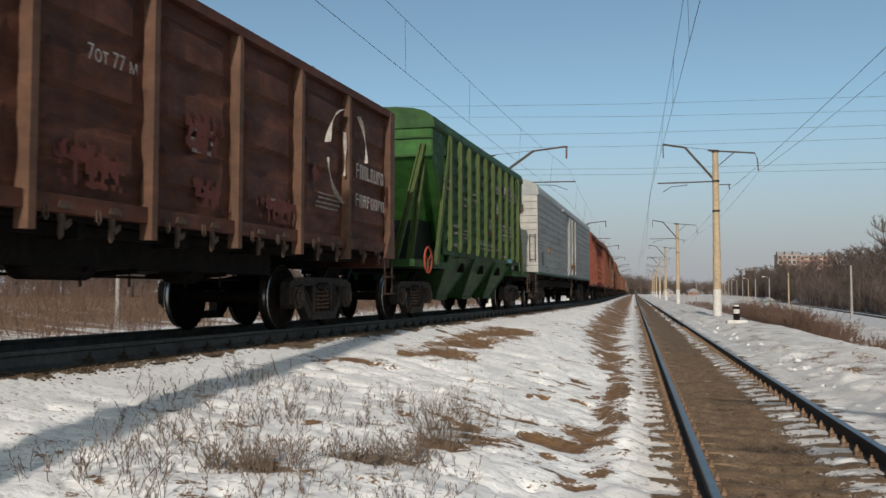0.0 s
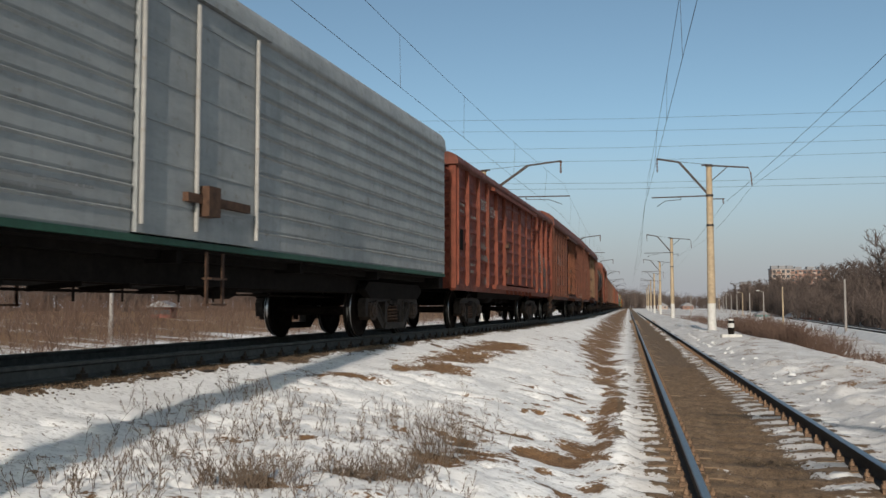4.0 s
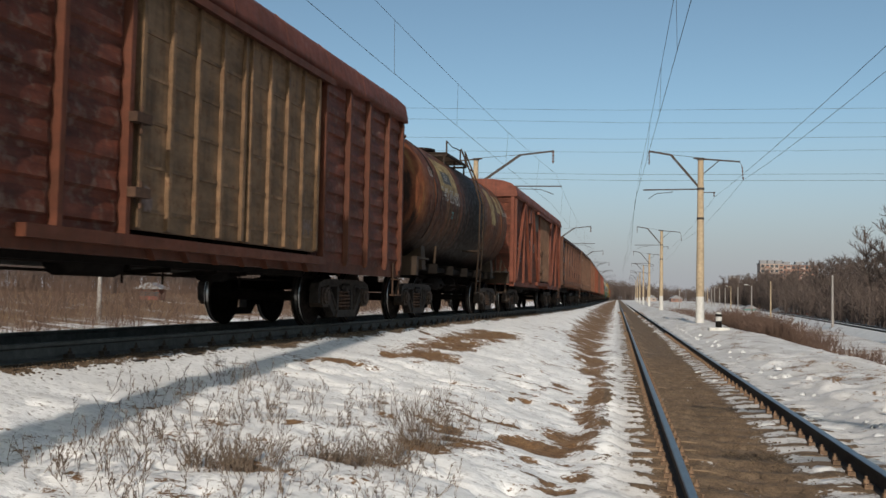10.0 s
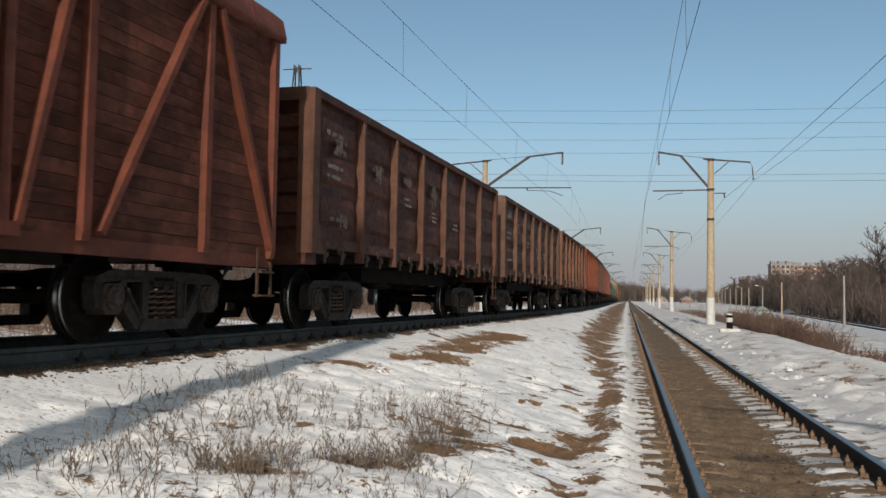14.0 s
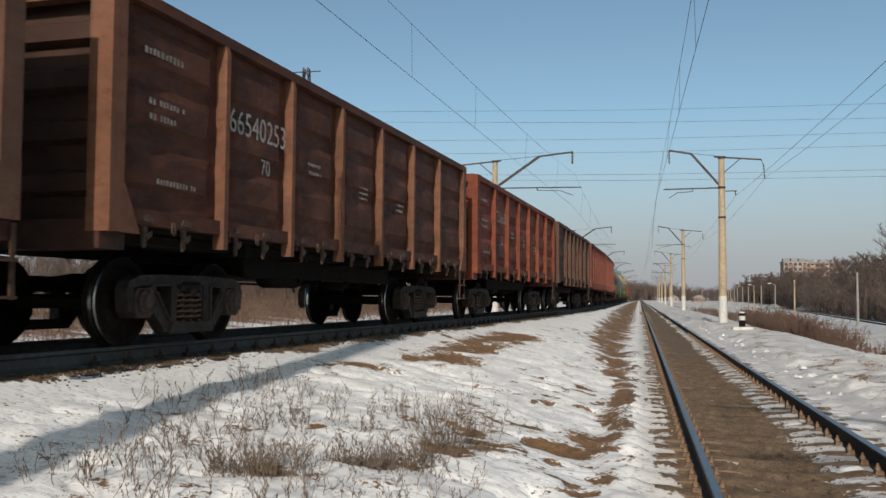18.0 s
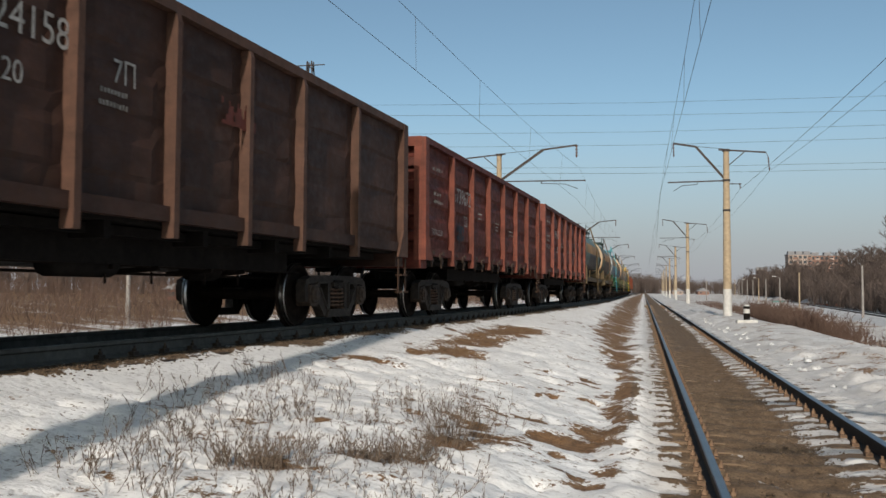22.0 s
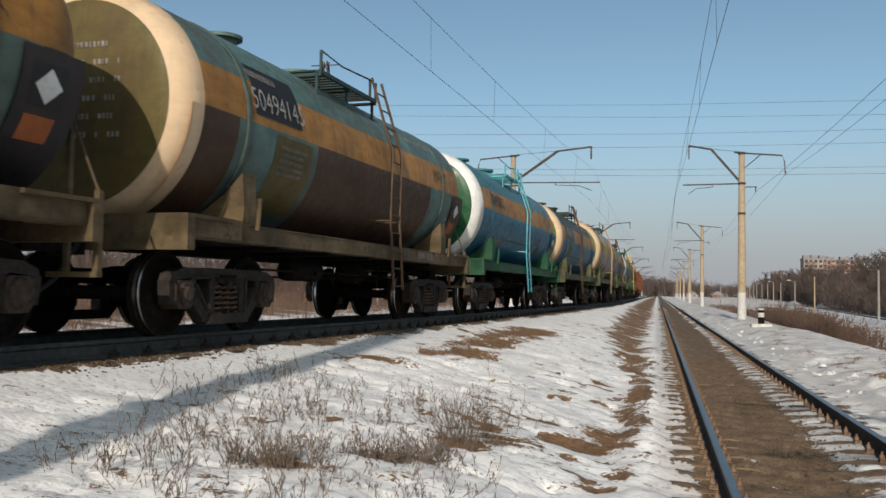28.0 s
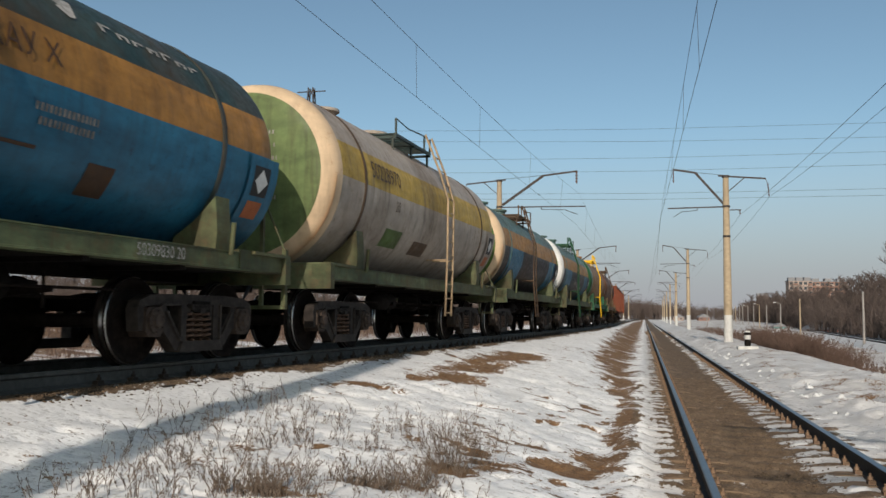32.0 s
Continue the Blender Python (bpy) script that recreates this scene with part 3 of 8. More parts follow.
def drift(bm, x0, x1, y0, y1, z, h, r):
    nx, ny = 6, 4
    g = []
    for i in range(nx + 1):
        row = []
        for j in range(ny + 1):
            u, v = i / nx, j / ny
            e = (math.sin(u * math.pi) * math.sin(v * math.pi)) ** 0.5
            row.append(bm.verts.new((x0 + (x1 - x0) * u + r.uniform(-.02, .02), y0 + (y1 - y0) * v + r.uniform(-.02, .02), z - 0.02 + (h + 0.02) * e * r.uniform(0.8, 1.1))))
        g.append(row)
    for i in range(nx):
        for j in range(ny):
            bm.faces.new((g[i][j], g[i + 1][j], g[i + 1][j + 1], g[i][j + 1])).smooth = True


lay_sleepers()

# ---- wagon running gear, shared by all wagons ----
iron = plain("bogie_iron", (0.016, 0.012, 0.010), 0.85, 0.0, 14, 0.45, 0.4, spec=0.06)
black = plain("near_black", (0.012, 0.010, 0.009), 0.85, 0.0, 9, 0.4, 0.3, spec=0.06)
tread = plain("wheel_tread", (0.45, 0.44, 0.43), 0.3, 1.0, 40, 0.2, 0.05)
cast = plain("cast_bogie_steel", (0.036, 0.029, 0.025), 0.8, 0.0, 11, 0.5, 0.45, spec=0.2)
spring_m = plain("rusty_spring", (0.105, 0.06, 0.04), 0.8, 0.0, 16, 0.4, 0.3)
rusty = plain("rusty_steel", (0.075, 0.040, 0.025), 0.85, 0.0, 12, 0.45, 0.4)
hose_mat = plain("rubber_hose", (0.02, 0.02, 0.02), 0.6)
white_paint = plain("stencil_white", (0.33, 0.315, 0.295), 0.85, 0, 14, 0.4, 0.1)
dim_paint = plain("worn_stencil", (0.23, 0.21, 0.19), 0.85, 0, 14, 0.45, 0.1)
SHARED = {}


def shared(key, make):
    if key not in SHARED:
        SHARED[key] = make()
    return SHARED[key]


def wheelset_mesh():
    bm = bmesh.new()
    prof = [(-1.02, 0.06), (-1.02, 0.075), (-0.80, 0.085), (-0.795, 0.17), (-0.845, 0.19), (-0.80, 0.25), (-0.80, 0.385), (-0.853, 0.395), (-0.853, 0.468), (-0.84, 0.4745), (-0.812, 0.4752), (-0.775, 0.4762),
            (-0.745, 0.477), (-0.735, 0.492), (-0.722, 0.504), (-0.72, 0.395), (-0.755, 0.38), (-0.755, 0.17), (-0.70, 0.14), (-0.68, 0.085), (0, 0.078)]
    full = prof + [(-p, r) for p, r in prof[-2::-1]]
    n = len(full) - 1
    lathe(bm, full, 36, "x", lambda k, i: 1 if (k in (8, 10) or n - 1 - k in (8, 10)) else 0)
    # plate stains and lightening marks that show the turning
    for s in (-1, 1):
        for a in (0.4, 2.6):
            c, d = 0.33 * math.cos(a), 0.33 * math.sin(a)
            box(bm, min(s * 0.80, s * 0.806), max(s * 0.80, s * 0.806), c - 0.05, c + 0.05, d - 0.03, d + 0.03)
    return mesh_of("wheelset", bm, iron, tread)


def sideframe_mesh():
    """Cast bogie side frame: arched top chord, jaws for the axle boxes, columns, sloping tension bars and the spring seat."""
    bm = bmesh.new()
    x0, x1 = -0.075, 0.075
    plate(bm, [(-1.19, 0.585), (-1.16, 0.69), (-0.98, 0.755), (-0.55, 0.775), (0.55, 0.775), (0.98, 0.755), (1.16, 0.69), (1.19, 0.585), (1.06, 0.63), (0.78, 0.655), (0.42, 0.668), (-0.42, 0.668), (-0.78, 0.655), (-1.06, 0.63)], 0, x0, x1)
    for s in (-1, 1):
        plate(bm, [(s * 1.20, 0.62), (s * 1.085, 0.62), (s * 1.10, 0.37), (s * 1.17, 0.37)], 0, x0, x1)
        plate(bm, [(s * 0.80, 0.66), (s * 0.68, 0.66), (s * 0.66, 0.46), (s * 0.70, 0.36), (s * 0.765, 0.38)], 0, x0, x1)
        plate(bm, [(s * 0.74, 0.50), (s * 0.64, 0.56), (s * 0.36, 0.245), (s * 0.40, 0.13), (s * 0.50, 0.15), (s * 0.735, 0.37)], 0, x0, x1)
        plate(bm, [(s * 0.40, 0.67), (s * 0.285, 0.67), (s * 0.285, 0.22), (s * 0.40, 0.24)], 0, x0, x1)
        # rims that stand proud along the openings
        bar(bm, (x1 + 0.012, s * 0.70, 0.585), (x1 + 0.012, s * 0.43, 0.26), 0.03, 0.03, (1, 0, 0))
        bar(bm, (x1 + 0.012, s * 0.41, 0.25), (x1 + 0.012, s * 0.41, 0.66), 0.03, 0.03, (1, 0, 0))
        bar(bm, (x1 + 0.012, s * 0.42, 0.665), (x1 + 0.012, s * 0.80, 0.652), 0.03, 0.03, (1, 0, 0))
        # friction wedge beside the springs
        plate(bm, [(s * 0.285, 0.64), (s * 0.13, 0.60), (s * 0.285, 0.46)], 0, -0.05, 0.055)
    plate(bm, [(-0.46, 0.125), (0.46, 0.125), (0.40, 0.245), (-0.40, 0.245)], 0, x0 - 0.03, x1 + 0.035)
    # bolster end with its pockets
    box(bm, -0.06, 0.10, -0.20, 0.20, 0.60, 0.665)
    box(bm, 0.06, 0.115, -0.05, 0.05, 0.565, 0.625)
    return mesh_of("side_frame", bm, cast)


def axlebox_mesh():
    """Square axle box with a round bolted cover."""
    bm = bmesh.new()
    plate(bm, [(-0.155, 0.36), (-0.10, 0.305), (0.10, 0.305), (0.155, 0.36), (0.155, 0.58), (0.11, 0.625), (-0.11, 0.625), (-0.155, 0.58)], 0, -0.13, 0.10)
    tube(bm, (0.10, 0, 0.475), (0.135, 0, 0.475), 0.135, 16)
    tube(bm, (0.135, 0, 0.475), (0.165, 0, 0.475), 0.085, 16, 0.07)
    for k in range(6):
        a = k * math.tau / 6 + 0.4
        tube(bm, (0.135, 0.112 * math.cos(a), 0.475 + 0.112 * math.sin(a)), (0.15, 0.112 * math.cos(a), 0.475 + 0.112 * math.sin(a)), 0.014, 6)
    return mesh_of("axle_box", bm, plain("axle_box_steel", (0.055, 0.038, 0.029), 0.8, 0.0, 12, 0.5, 0.4))


def coil_mesh(r):
    """One coil spring wound as a helix."""
    bm = bmesh.new()
    rod(bm, [(r * math.cos(k * math.tau / 10), r * math.sin(k * math.tau / 10), 0.25 + 0.0062 * k) for k in range(51)], 0.0175, 5)
    return mesh_of("coil_spring", bm, spring_m)


def bolster_mesh():
    bm = bmesh.new()
    plate(bm, [(-1.12, 0.58), (1.12, 0.58), (1.12, 0.70), (0.4, 0.80), (-0.4, 0.80), (-1.12, 0.70)], 1, -0.17, 0.17)
    tube(bm, (0, 0, 0.80), (0, 0, 0.93), 0.17, 16)
    for s in (-1, 1):
        bar(bm, (-0.75, s * 0.42, 0.45), (0.75, s * 0.42, 0.45), 0.07, 0.09)
        for k in (-0.79, 0.79):
            box(bm, k - 0.04, k + 0.04, min(s * 0.40, s * 0.47), max(s * 0.40, s * 0.47), 0.30, 0.62)
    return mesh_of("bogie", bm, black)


WHEELS = []                                             # every turning wheelset


def bogie(wagon, y, base=1.85):
    b = part("bogie", shared("bolster", bolster_mesh), None, wagon, "cast steel freight bogie, black with grease", pose(0, y, 0))
    k = base / 1.85
    for s in (-1, 1):
        part("side_frame", shared("sideframe", sideframe_mesh), None, b, "cast side frame with axle boxes", Matrix.LocRotScale((s * 1.02, 0, 0), Euler((0, 0, 0 if s > 0 else math.pi)), (1, k, 1)))
        for q in (-1, 1):
            part("axle_box", shared("axlebox", axlebox_mesh), None, b, "square axle box with a bolted cover", pose(s * 1.02, q * base / 2, 0, 0, 0, 0 if s > 0 else 180))
        if s > 0:
            for q in (-0.18, 0.0, 0.18):
                part("coil_spring", shared("coil", lambda: coil_mesh(0.068)), None, b, "rusty coil spring", pose(s * 1.03, q, 0))
        w = part("wheelset", shared("wheelset", wheelset_mesh), None, b, "steel wheelset with polished rims", pose(0, s * base / 2, 0.4755))
        WHEELS.append(w)
    return b


def coupler_mesh():
    bm = bmesh.new()
    box(bm, -0.11, 0.11, -0.15, 0.28, 0.93, 1.17)
    plate(bm, [(-0.24, -0.32), (0.10, -0.36), (0.22, -0.24), (0.20, -0.10), (-0.20, -0.10), (-0.27, -0.20)], 2, 0.90, 1.20)
    box(bm, -0.24, 0.24, 0.26, 0.31, 0.88, 1.22)
    return mesh_of("coupler", bm, iron)


def hose_mesh():
    bm = bmesh.new()
    p = [(0.32, 0.1, 0.98), (0.33, -0.05, 0.86), (0.30, -0.2, 0.62), (0.26, -0.36, 0.50), (0.22, -0.50, 0.53)]
    rod(bm, p, 0.028, 8)
    return mesh_of("brake_hose", bm, hose_mat)


def gear(wagon, L, base, axle=1.85, sill_z=1.02, deep=True):
    """Bogies, couplers, hoses and brake gear of a wagon of that length."""
    for s in (-1, 1):
        bogie(wagon, s * base / 2, axle)
        m = pose(0, s * (L / 2 - 0.30), 0, 0, 0, 0 if s < 0 else 180)
        part("coupler", shared("coupler", coupler_mesh), None, wagon, "automatic knuckle coupler", m)
        part("brake_hose", shared("hose", hose_mesh), None, wagon, "black rubber brake hose", m)
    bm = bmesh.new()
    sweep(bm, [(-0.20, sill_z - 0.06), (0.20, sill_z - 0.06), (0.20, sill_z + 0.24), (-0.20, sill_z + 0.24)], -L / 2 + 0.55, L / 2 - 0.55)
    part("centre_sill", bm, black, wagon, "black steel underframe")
    # near-black slab and deep box stand in for shade below the floor
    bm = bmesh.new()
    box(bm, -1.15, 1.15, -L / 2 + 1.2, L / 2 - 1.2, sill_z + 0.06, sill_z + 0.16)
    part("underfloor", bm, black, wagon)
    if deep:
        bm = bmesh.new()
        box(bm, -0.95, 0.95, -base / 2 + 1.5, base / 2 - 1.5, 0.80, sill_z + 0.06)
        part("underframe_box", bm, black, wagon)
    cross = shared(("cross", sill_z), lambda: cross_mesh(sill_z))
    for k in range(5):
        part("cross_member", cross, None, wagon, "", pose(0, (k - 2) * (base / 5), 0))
    bm = bmesh.new()
    lathe(bm, [(-0.50, 0.05), (-0.46, 0.16), (0.46, 0.16), (0.50, 0.05)], 14, "y")
    part("air_reservoir", bm, black, wagon, "black air reservoir", pose(0.75, -base * 0.16, sill_z - 0.20))
    bm = bmesh.new()
    lathe(bm, [(-0.26, 0.07), (-0.24, 0.19), (0.22, 0.19), (0.26, 0.05), (0.75, 0.03)], 14, "y")
    part("brake_cylinder", bm, black, wagon, "black brake cylinder", pose(0.55, base * 0.14, sill_z - 0.18))
    rod = shared(("rod", base), lambda: rod_mesh(base))
    for x, z in ((0.42, 0.72), (0.85, 0.80), (-0.4, 0.74)):
        part("brake_rod", rod, None, wagon, "", pose(x, 0, z))
    lever = shared("lever", lever_mesh)
    for y in (-1.1, -0.3, 0.8, 1.6):
        part("brake_lever", lever, None, wagon, "", pose(0, y, 0))


def cross_mesh(sill_z):
    bm = bmesh.new()
    bar(bm, (-1.35, 0, sill_z + 0.12), (1.35, 0, sill_z + 0.12), 0.10, 0.22)
    return mesh_of("cross_member", bm, black)


def rod_mesh(base):
    bm = bmesh.new()
    tube(bm, (0, -base / 2 + 0.9, 0), (0, base / 2 - 0.9, 0), 0.018, 6)
    return mesh_of("brake_rod", bm, iron)


def lever_mesh():
    bm = bmesh.new()
    bar(bm, (0.3, 0, 0.73), (0.95, 0, 0.78), 0.03, 0.06)
    tube(bm, (0.85, 0, 0.6), (0.85, 0, 0.98), 0.016, 6)
    return mesh_of("brake_lever", bm, iron)


# ---- painted writing ----
def writing(text, size, mat, parent, x, y, z, side=1, name="lettering", label="", squash=0.9):
    """Flat painted characters on a wagon's side, reading along it."""
    cu = bpy.data.curves.new(name, "FONT")
    cu.body, cu.size, cu.align_x, cu.align_y = text, size * 1.38, "CENTER", "CENTER"
    tmp = bpy.data.objects.new("tmp", cu)
    me = bpy.data.meshes.new_from_object(tmp)
    bpy.data.objects.remove(tmp)
    bpy.data.curves.remove(cu)
    me.materials.append(mat)
    # near side: reads from the front end (-y) to the rear
    m = Matrix.LocRotScale((x, y, z), Euler((radians(90), 0, radians(90))), (squash, 1, 1))
    return part(name, me, None, parent, label or "stencilled white characters", m)


def bars(rows, w, h, mat, parent, x, y, z, seed=1):
    """Lines of small writing that cannot be read: broken bars."""
    r = random.Random(seed)
    mat = dim_paint if mat is white_paint else mat
    bm = bmesh.new()
    for k in range(rows):
        zz = z - k * h * 1.7
        p = y - w / 2 + r.uniform(0, w * 0.15)
        end = y + w / 2 - r.uniform(0, w * 0.3)
        while p < end:
            if r.random() < 0.16:
                p += h * 0.6
            q = p + h * r.uniform(0.32, 0.5)
            lo, hi = zz - h * r.uniform(0.28, 0.4), zz + h * r.uniform(0.25, 0.4)
            box(bm, x, x + 0.002, p, q, lo, hi)
            p = q + h * r.uniform(0.22, 0.34)
    tagged(part("small_print", bm, mat, parent), "worn lines of small stencilling", "", "", "stuff")

# ---- open goods wagon ----
def gondola(paints, numbers=(), seed=0, smooth_ends=False, name="open_wagon", label="rust-brown open goods wagon with upright ribs", top=3.50, prints=(), lettering_m=None, posts=None):
    """paints: panel, post, hatch. numbers: (text, size, y, z)."""
    panel_m, post_m, end_m = paints
    L, B, H0, H1, X = 13.92, 6.365, 1.36, top, 1.42
    w = thing(name, label, "goods wagon")
    gear(w, L, 8.65)
    rng = random.Random(seed)
    swage = 0.018 if smooth_ends else 0.05
    # pressed side sheets: flat rails with three shallow horizontal swages between the posts
    posts = posts or [-4.34, -2.60, -0.87, 0.87, 2.60, 4.34]
    edges = [-B + 0.06] + posts + [B - 0.06]
    for s in (-1, 1):
        for a, b in zip(edges, edges[1:]):
            bm = bmesh.new()
            zs, depth = [H0], [0.0]
            for c in (1.40 + (H1 - 1.40) * f for f in (0.2, 0.5, 0.79)):
                zs += [c - 0.22, c - 0.16, c + 0.13, c + 0.24]
                depth += [0.0, swage, swage, 0.0]
            zs.append(H1)
            depth.append(0.0)
            ys = [a, a + 0.20, a + 0.31, (a + b) / 2, b - 0.31, b - 0.20, b]
            ramp_y = [0, 0, 1, 1, 1, 0, 0]
            grid = [[bm.verts.new((s * (X + d * r + rng.uniform(-0.012, 0.012)), y, z)) for y, r in zip(ys, ramp_y)] for z, d in zip(zs, depth)]
            back = [[bm.verts.new((s * (X - 0.03), y, z)) for y in (ys[0], ys[-1])] for z in (zs[0], zs[-1])]
            for r0, r1 in zip(grid, grid[1:]):
                for i in range(len(ys) - 1):
                    bm.faces.new((r0[i], r0[i + 1], r1[i + 1], r1[i]))
            bm.faces.new((back[0][0], back[0][1], back[1][1], back[1][0]))
            part("side_panel", bm, panel_m, w)
    post = shared(("gpost", post_m.name, top), lambda: gondola_post(post_m, top))
    for s in (-1, 1):
        for y in posts:
            part("side_post", post, None, w, "", pose(0, y, 0, 0, 0, 0 if s > 0 else 180))
    for s in (-1, 1):
        bm = bmesh.new()
        sweep(bm, [(s * 1.37, H1 - 0.07), (s * 1.53, H1 - 0.07), (s * 1.53, H1 + 0.05), (s * 1.37, H1 + 0.05)], -B, B)
        part("top_rail", bm, panel_m if not smooth_ends else post_m, w)
        bm = bmesh.new()
        sweep(bm, [(s * 1.36, H0 - 0.12), (s * 1.50, H0 - 0.12), (s * 1.50, H0 + 0.04), (s * 1.36, H0 + 0.04)], -B, B)
        part("bottom_rail", bm, panel_m, w)
        # end wall with horizontal ribs
        bm = bmesh.new()
        y = s * B
        box(bm, -1.40, 1.40, min(y - s * 0.10, y - s * 0.16), max(y - s * 0.10, y - s * 0.16), 1.12, H1)
        part("end_wall", bm, end_m, w)
        for z in (1.62, 2.12, 2.62, H1 - 0.42):
            bm = bmesh.new()
            sweep_x(bm, [(y - s * 0.10, z - 0.13), (y + s * 0.01, z - 0.09), (y + s * 0.01, z + 0.07), (y - s * 0.10, z + 0.12)], -1.38, 1.38)
            part("end_rib", bm, end_m, w)
        for z0, z1, i0, i1 in ((H1 - 0.14, H1 + 0.05, 0.05, 0.10), (0.98, 1.26, 0.30, 0.08)):
            bm = bmesh.new()
            box(bm, -1.44, 1.44, min(y - s * i0, y + s * i1), max(y - s * i0, y + s * i1), z0, z1)
            part("end_beam", bm, post_m if z1 > 2 else end_m, w)
        for k in (-1, 1):
            bm = bmesh.new()
            plate(bm, [(k * 1.30, y - s * 0.14), (k * 1.54, y - s * 0.14), (k * 1.54, y + s * 0.08), (k * 1.30, y + s * 0.10)], 2, 1.14, H1 + 0.04)
            plate(bm, [(y + s * 0.08, 1.14), (y - s * 0.40, 1.14), (y - s * 0.14, 1.62), (y + s * 0.08, 1.62)], 0, min(k * 1.50, k * 1.545), max(k * 1.50, k * 1.545))
            part("corner_post", bm, post_m, w)
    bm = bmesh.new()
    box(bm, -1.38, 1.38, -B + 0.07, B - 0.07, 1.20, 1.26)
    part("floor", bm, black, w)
    latch = shared("latch", latch_mesh)
    for s in () if smooth_ends else (-1, 1):
        for k in range(7):
            c = -B + 2 * B * (k + 0.5) / 7
            for dy in (-0.34, 0.36):
                part("hatch_latch", latch, None, w, "", pose(0, c + dy, 0, 0, 0, 0 if s > 0 else 180))
    for s, y in ((1, B - 0.30), (-1, -B + 0.10)):
        part("step", shared("step", step_mesh), None, w, "rusty foot step", pose(s * 1.50, y, 0))
    for i, (text, size, y, z) in enumerate(numbers):
        writing(text, size, lettering_m or white_paint, w, X + (0.074 if not smooth_ends else 0.034), y, z)
    for i, (rows_, wd, hh, y, z) in enumerate(prints):
        bars(rows_, wd, hh, lettering_m or white_paint, w, X + (0.074 if not smooth_ends else 0.034), y, z, seed * 10 + i)
    return w, L


def gondola_post(m, top):
    bm = bmesh.new()
    v = []
    rows = [(1.07, 0.058, 1.41, 1.545), (top - 0.16, 0.056, 1.40, 1.55), (top - 0.06, 0.054, 1.40, 1.525)]
    rings = []
    for z, hw, xa, xb in rows:
        rings.append([bm.verts.new(p) for p in ((xa, -hw, z), (xb, -hw * 0.8, z), (xb, hw * 0.8, z), (xa, hw, z))])
    for a, b in zip(rings, rings[1:]):
        for i in range(4):
            bm.faces.new((a[i], a[(i + 1) % 4], b[(i + 1) % 4], b[i]))
    bm.faces.new(rings[0][::-1])
    bm.faces.new(rings[-1])
    return mesh_of("side_post", bm, m)


def latch_mesh():
    """Hatch hinge lug, its ring and the hooked locking bar that hangs under the side."""
    bm = bmesh.new()
    plate(bm, [(-0.09, 1.28), (0.10, 1.27), (0.09, 1.32), (0.03, 1.345), (-0.06, 1.34)], 0, 1.43, 1.51)
    plate(bm, [(-0.04, 1.29), (0.035, 1.29), (0.045, 1.18), (0.02, 1.11), (0.03, 1.045), (-0.005, 1.01), (-0.025, 1.06), (-0.015, 1.15)], 0, 1.45, 1.48)
    plate(bm, [(0.03, 1.15), (0.13, 1.20), (0.14, 1.15), (0.06, 1.09)], 0, 1.45, 1.475)
    rod(bm, [(1.50, -0.26, 1.30), (1.51, -0.27, 1.20), (1.51, -0.24, 1.16), (1.51, -0.21, 1.20), (1.50, -0.22, 1.30)], 0.011, 5)
    return mesh_of("hatch_latch", bm, plain("dusty_latch_steel", (0.09, 0.058, 0.042), 0.85, 0, 14, 0.5, 0.4))


def step_mesh():
    bm = bmesh.new()
    for y in (0, 0.36):
        bar(bm, (0, y, 0.50), (0, y, 1.12), 0.02, 0.05, (0, 1, 0))
    for z in (0.52, 0.82):
        box(bm, -0.06, 0.06, 0, 0.36, z - 0.012, z + 0.012)
    return mesh_of("step", bm, rusty)

# ---- covered wagons ----
def arch(half, z0, z1, n=10, lip=0.04):
    """Outline of a bowed roof, closed below."""
    pts_ = [(half + lip, z0 - 0.03), (half + lip, z0 + 0.05)]
    for k in range(1, n):
        a = math.pi * k / n
        c, s = math.cos(a), math.sin(a)
        pts_.append((math.copysign(abs(c) ** 0.72, c) * (half + lip), z0 + 0.05 + (z1 - z0 - 0.05) * s ** 0.72))
    return pts_ + [(-half - lip, z0 + 0.05), (-half - lip, z0 - 0.03)]


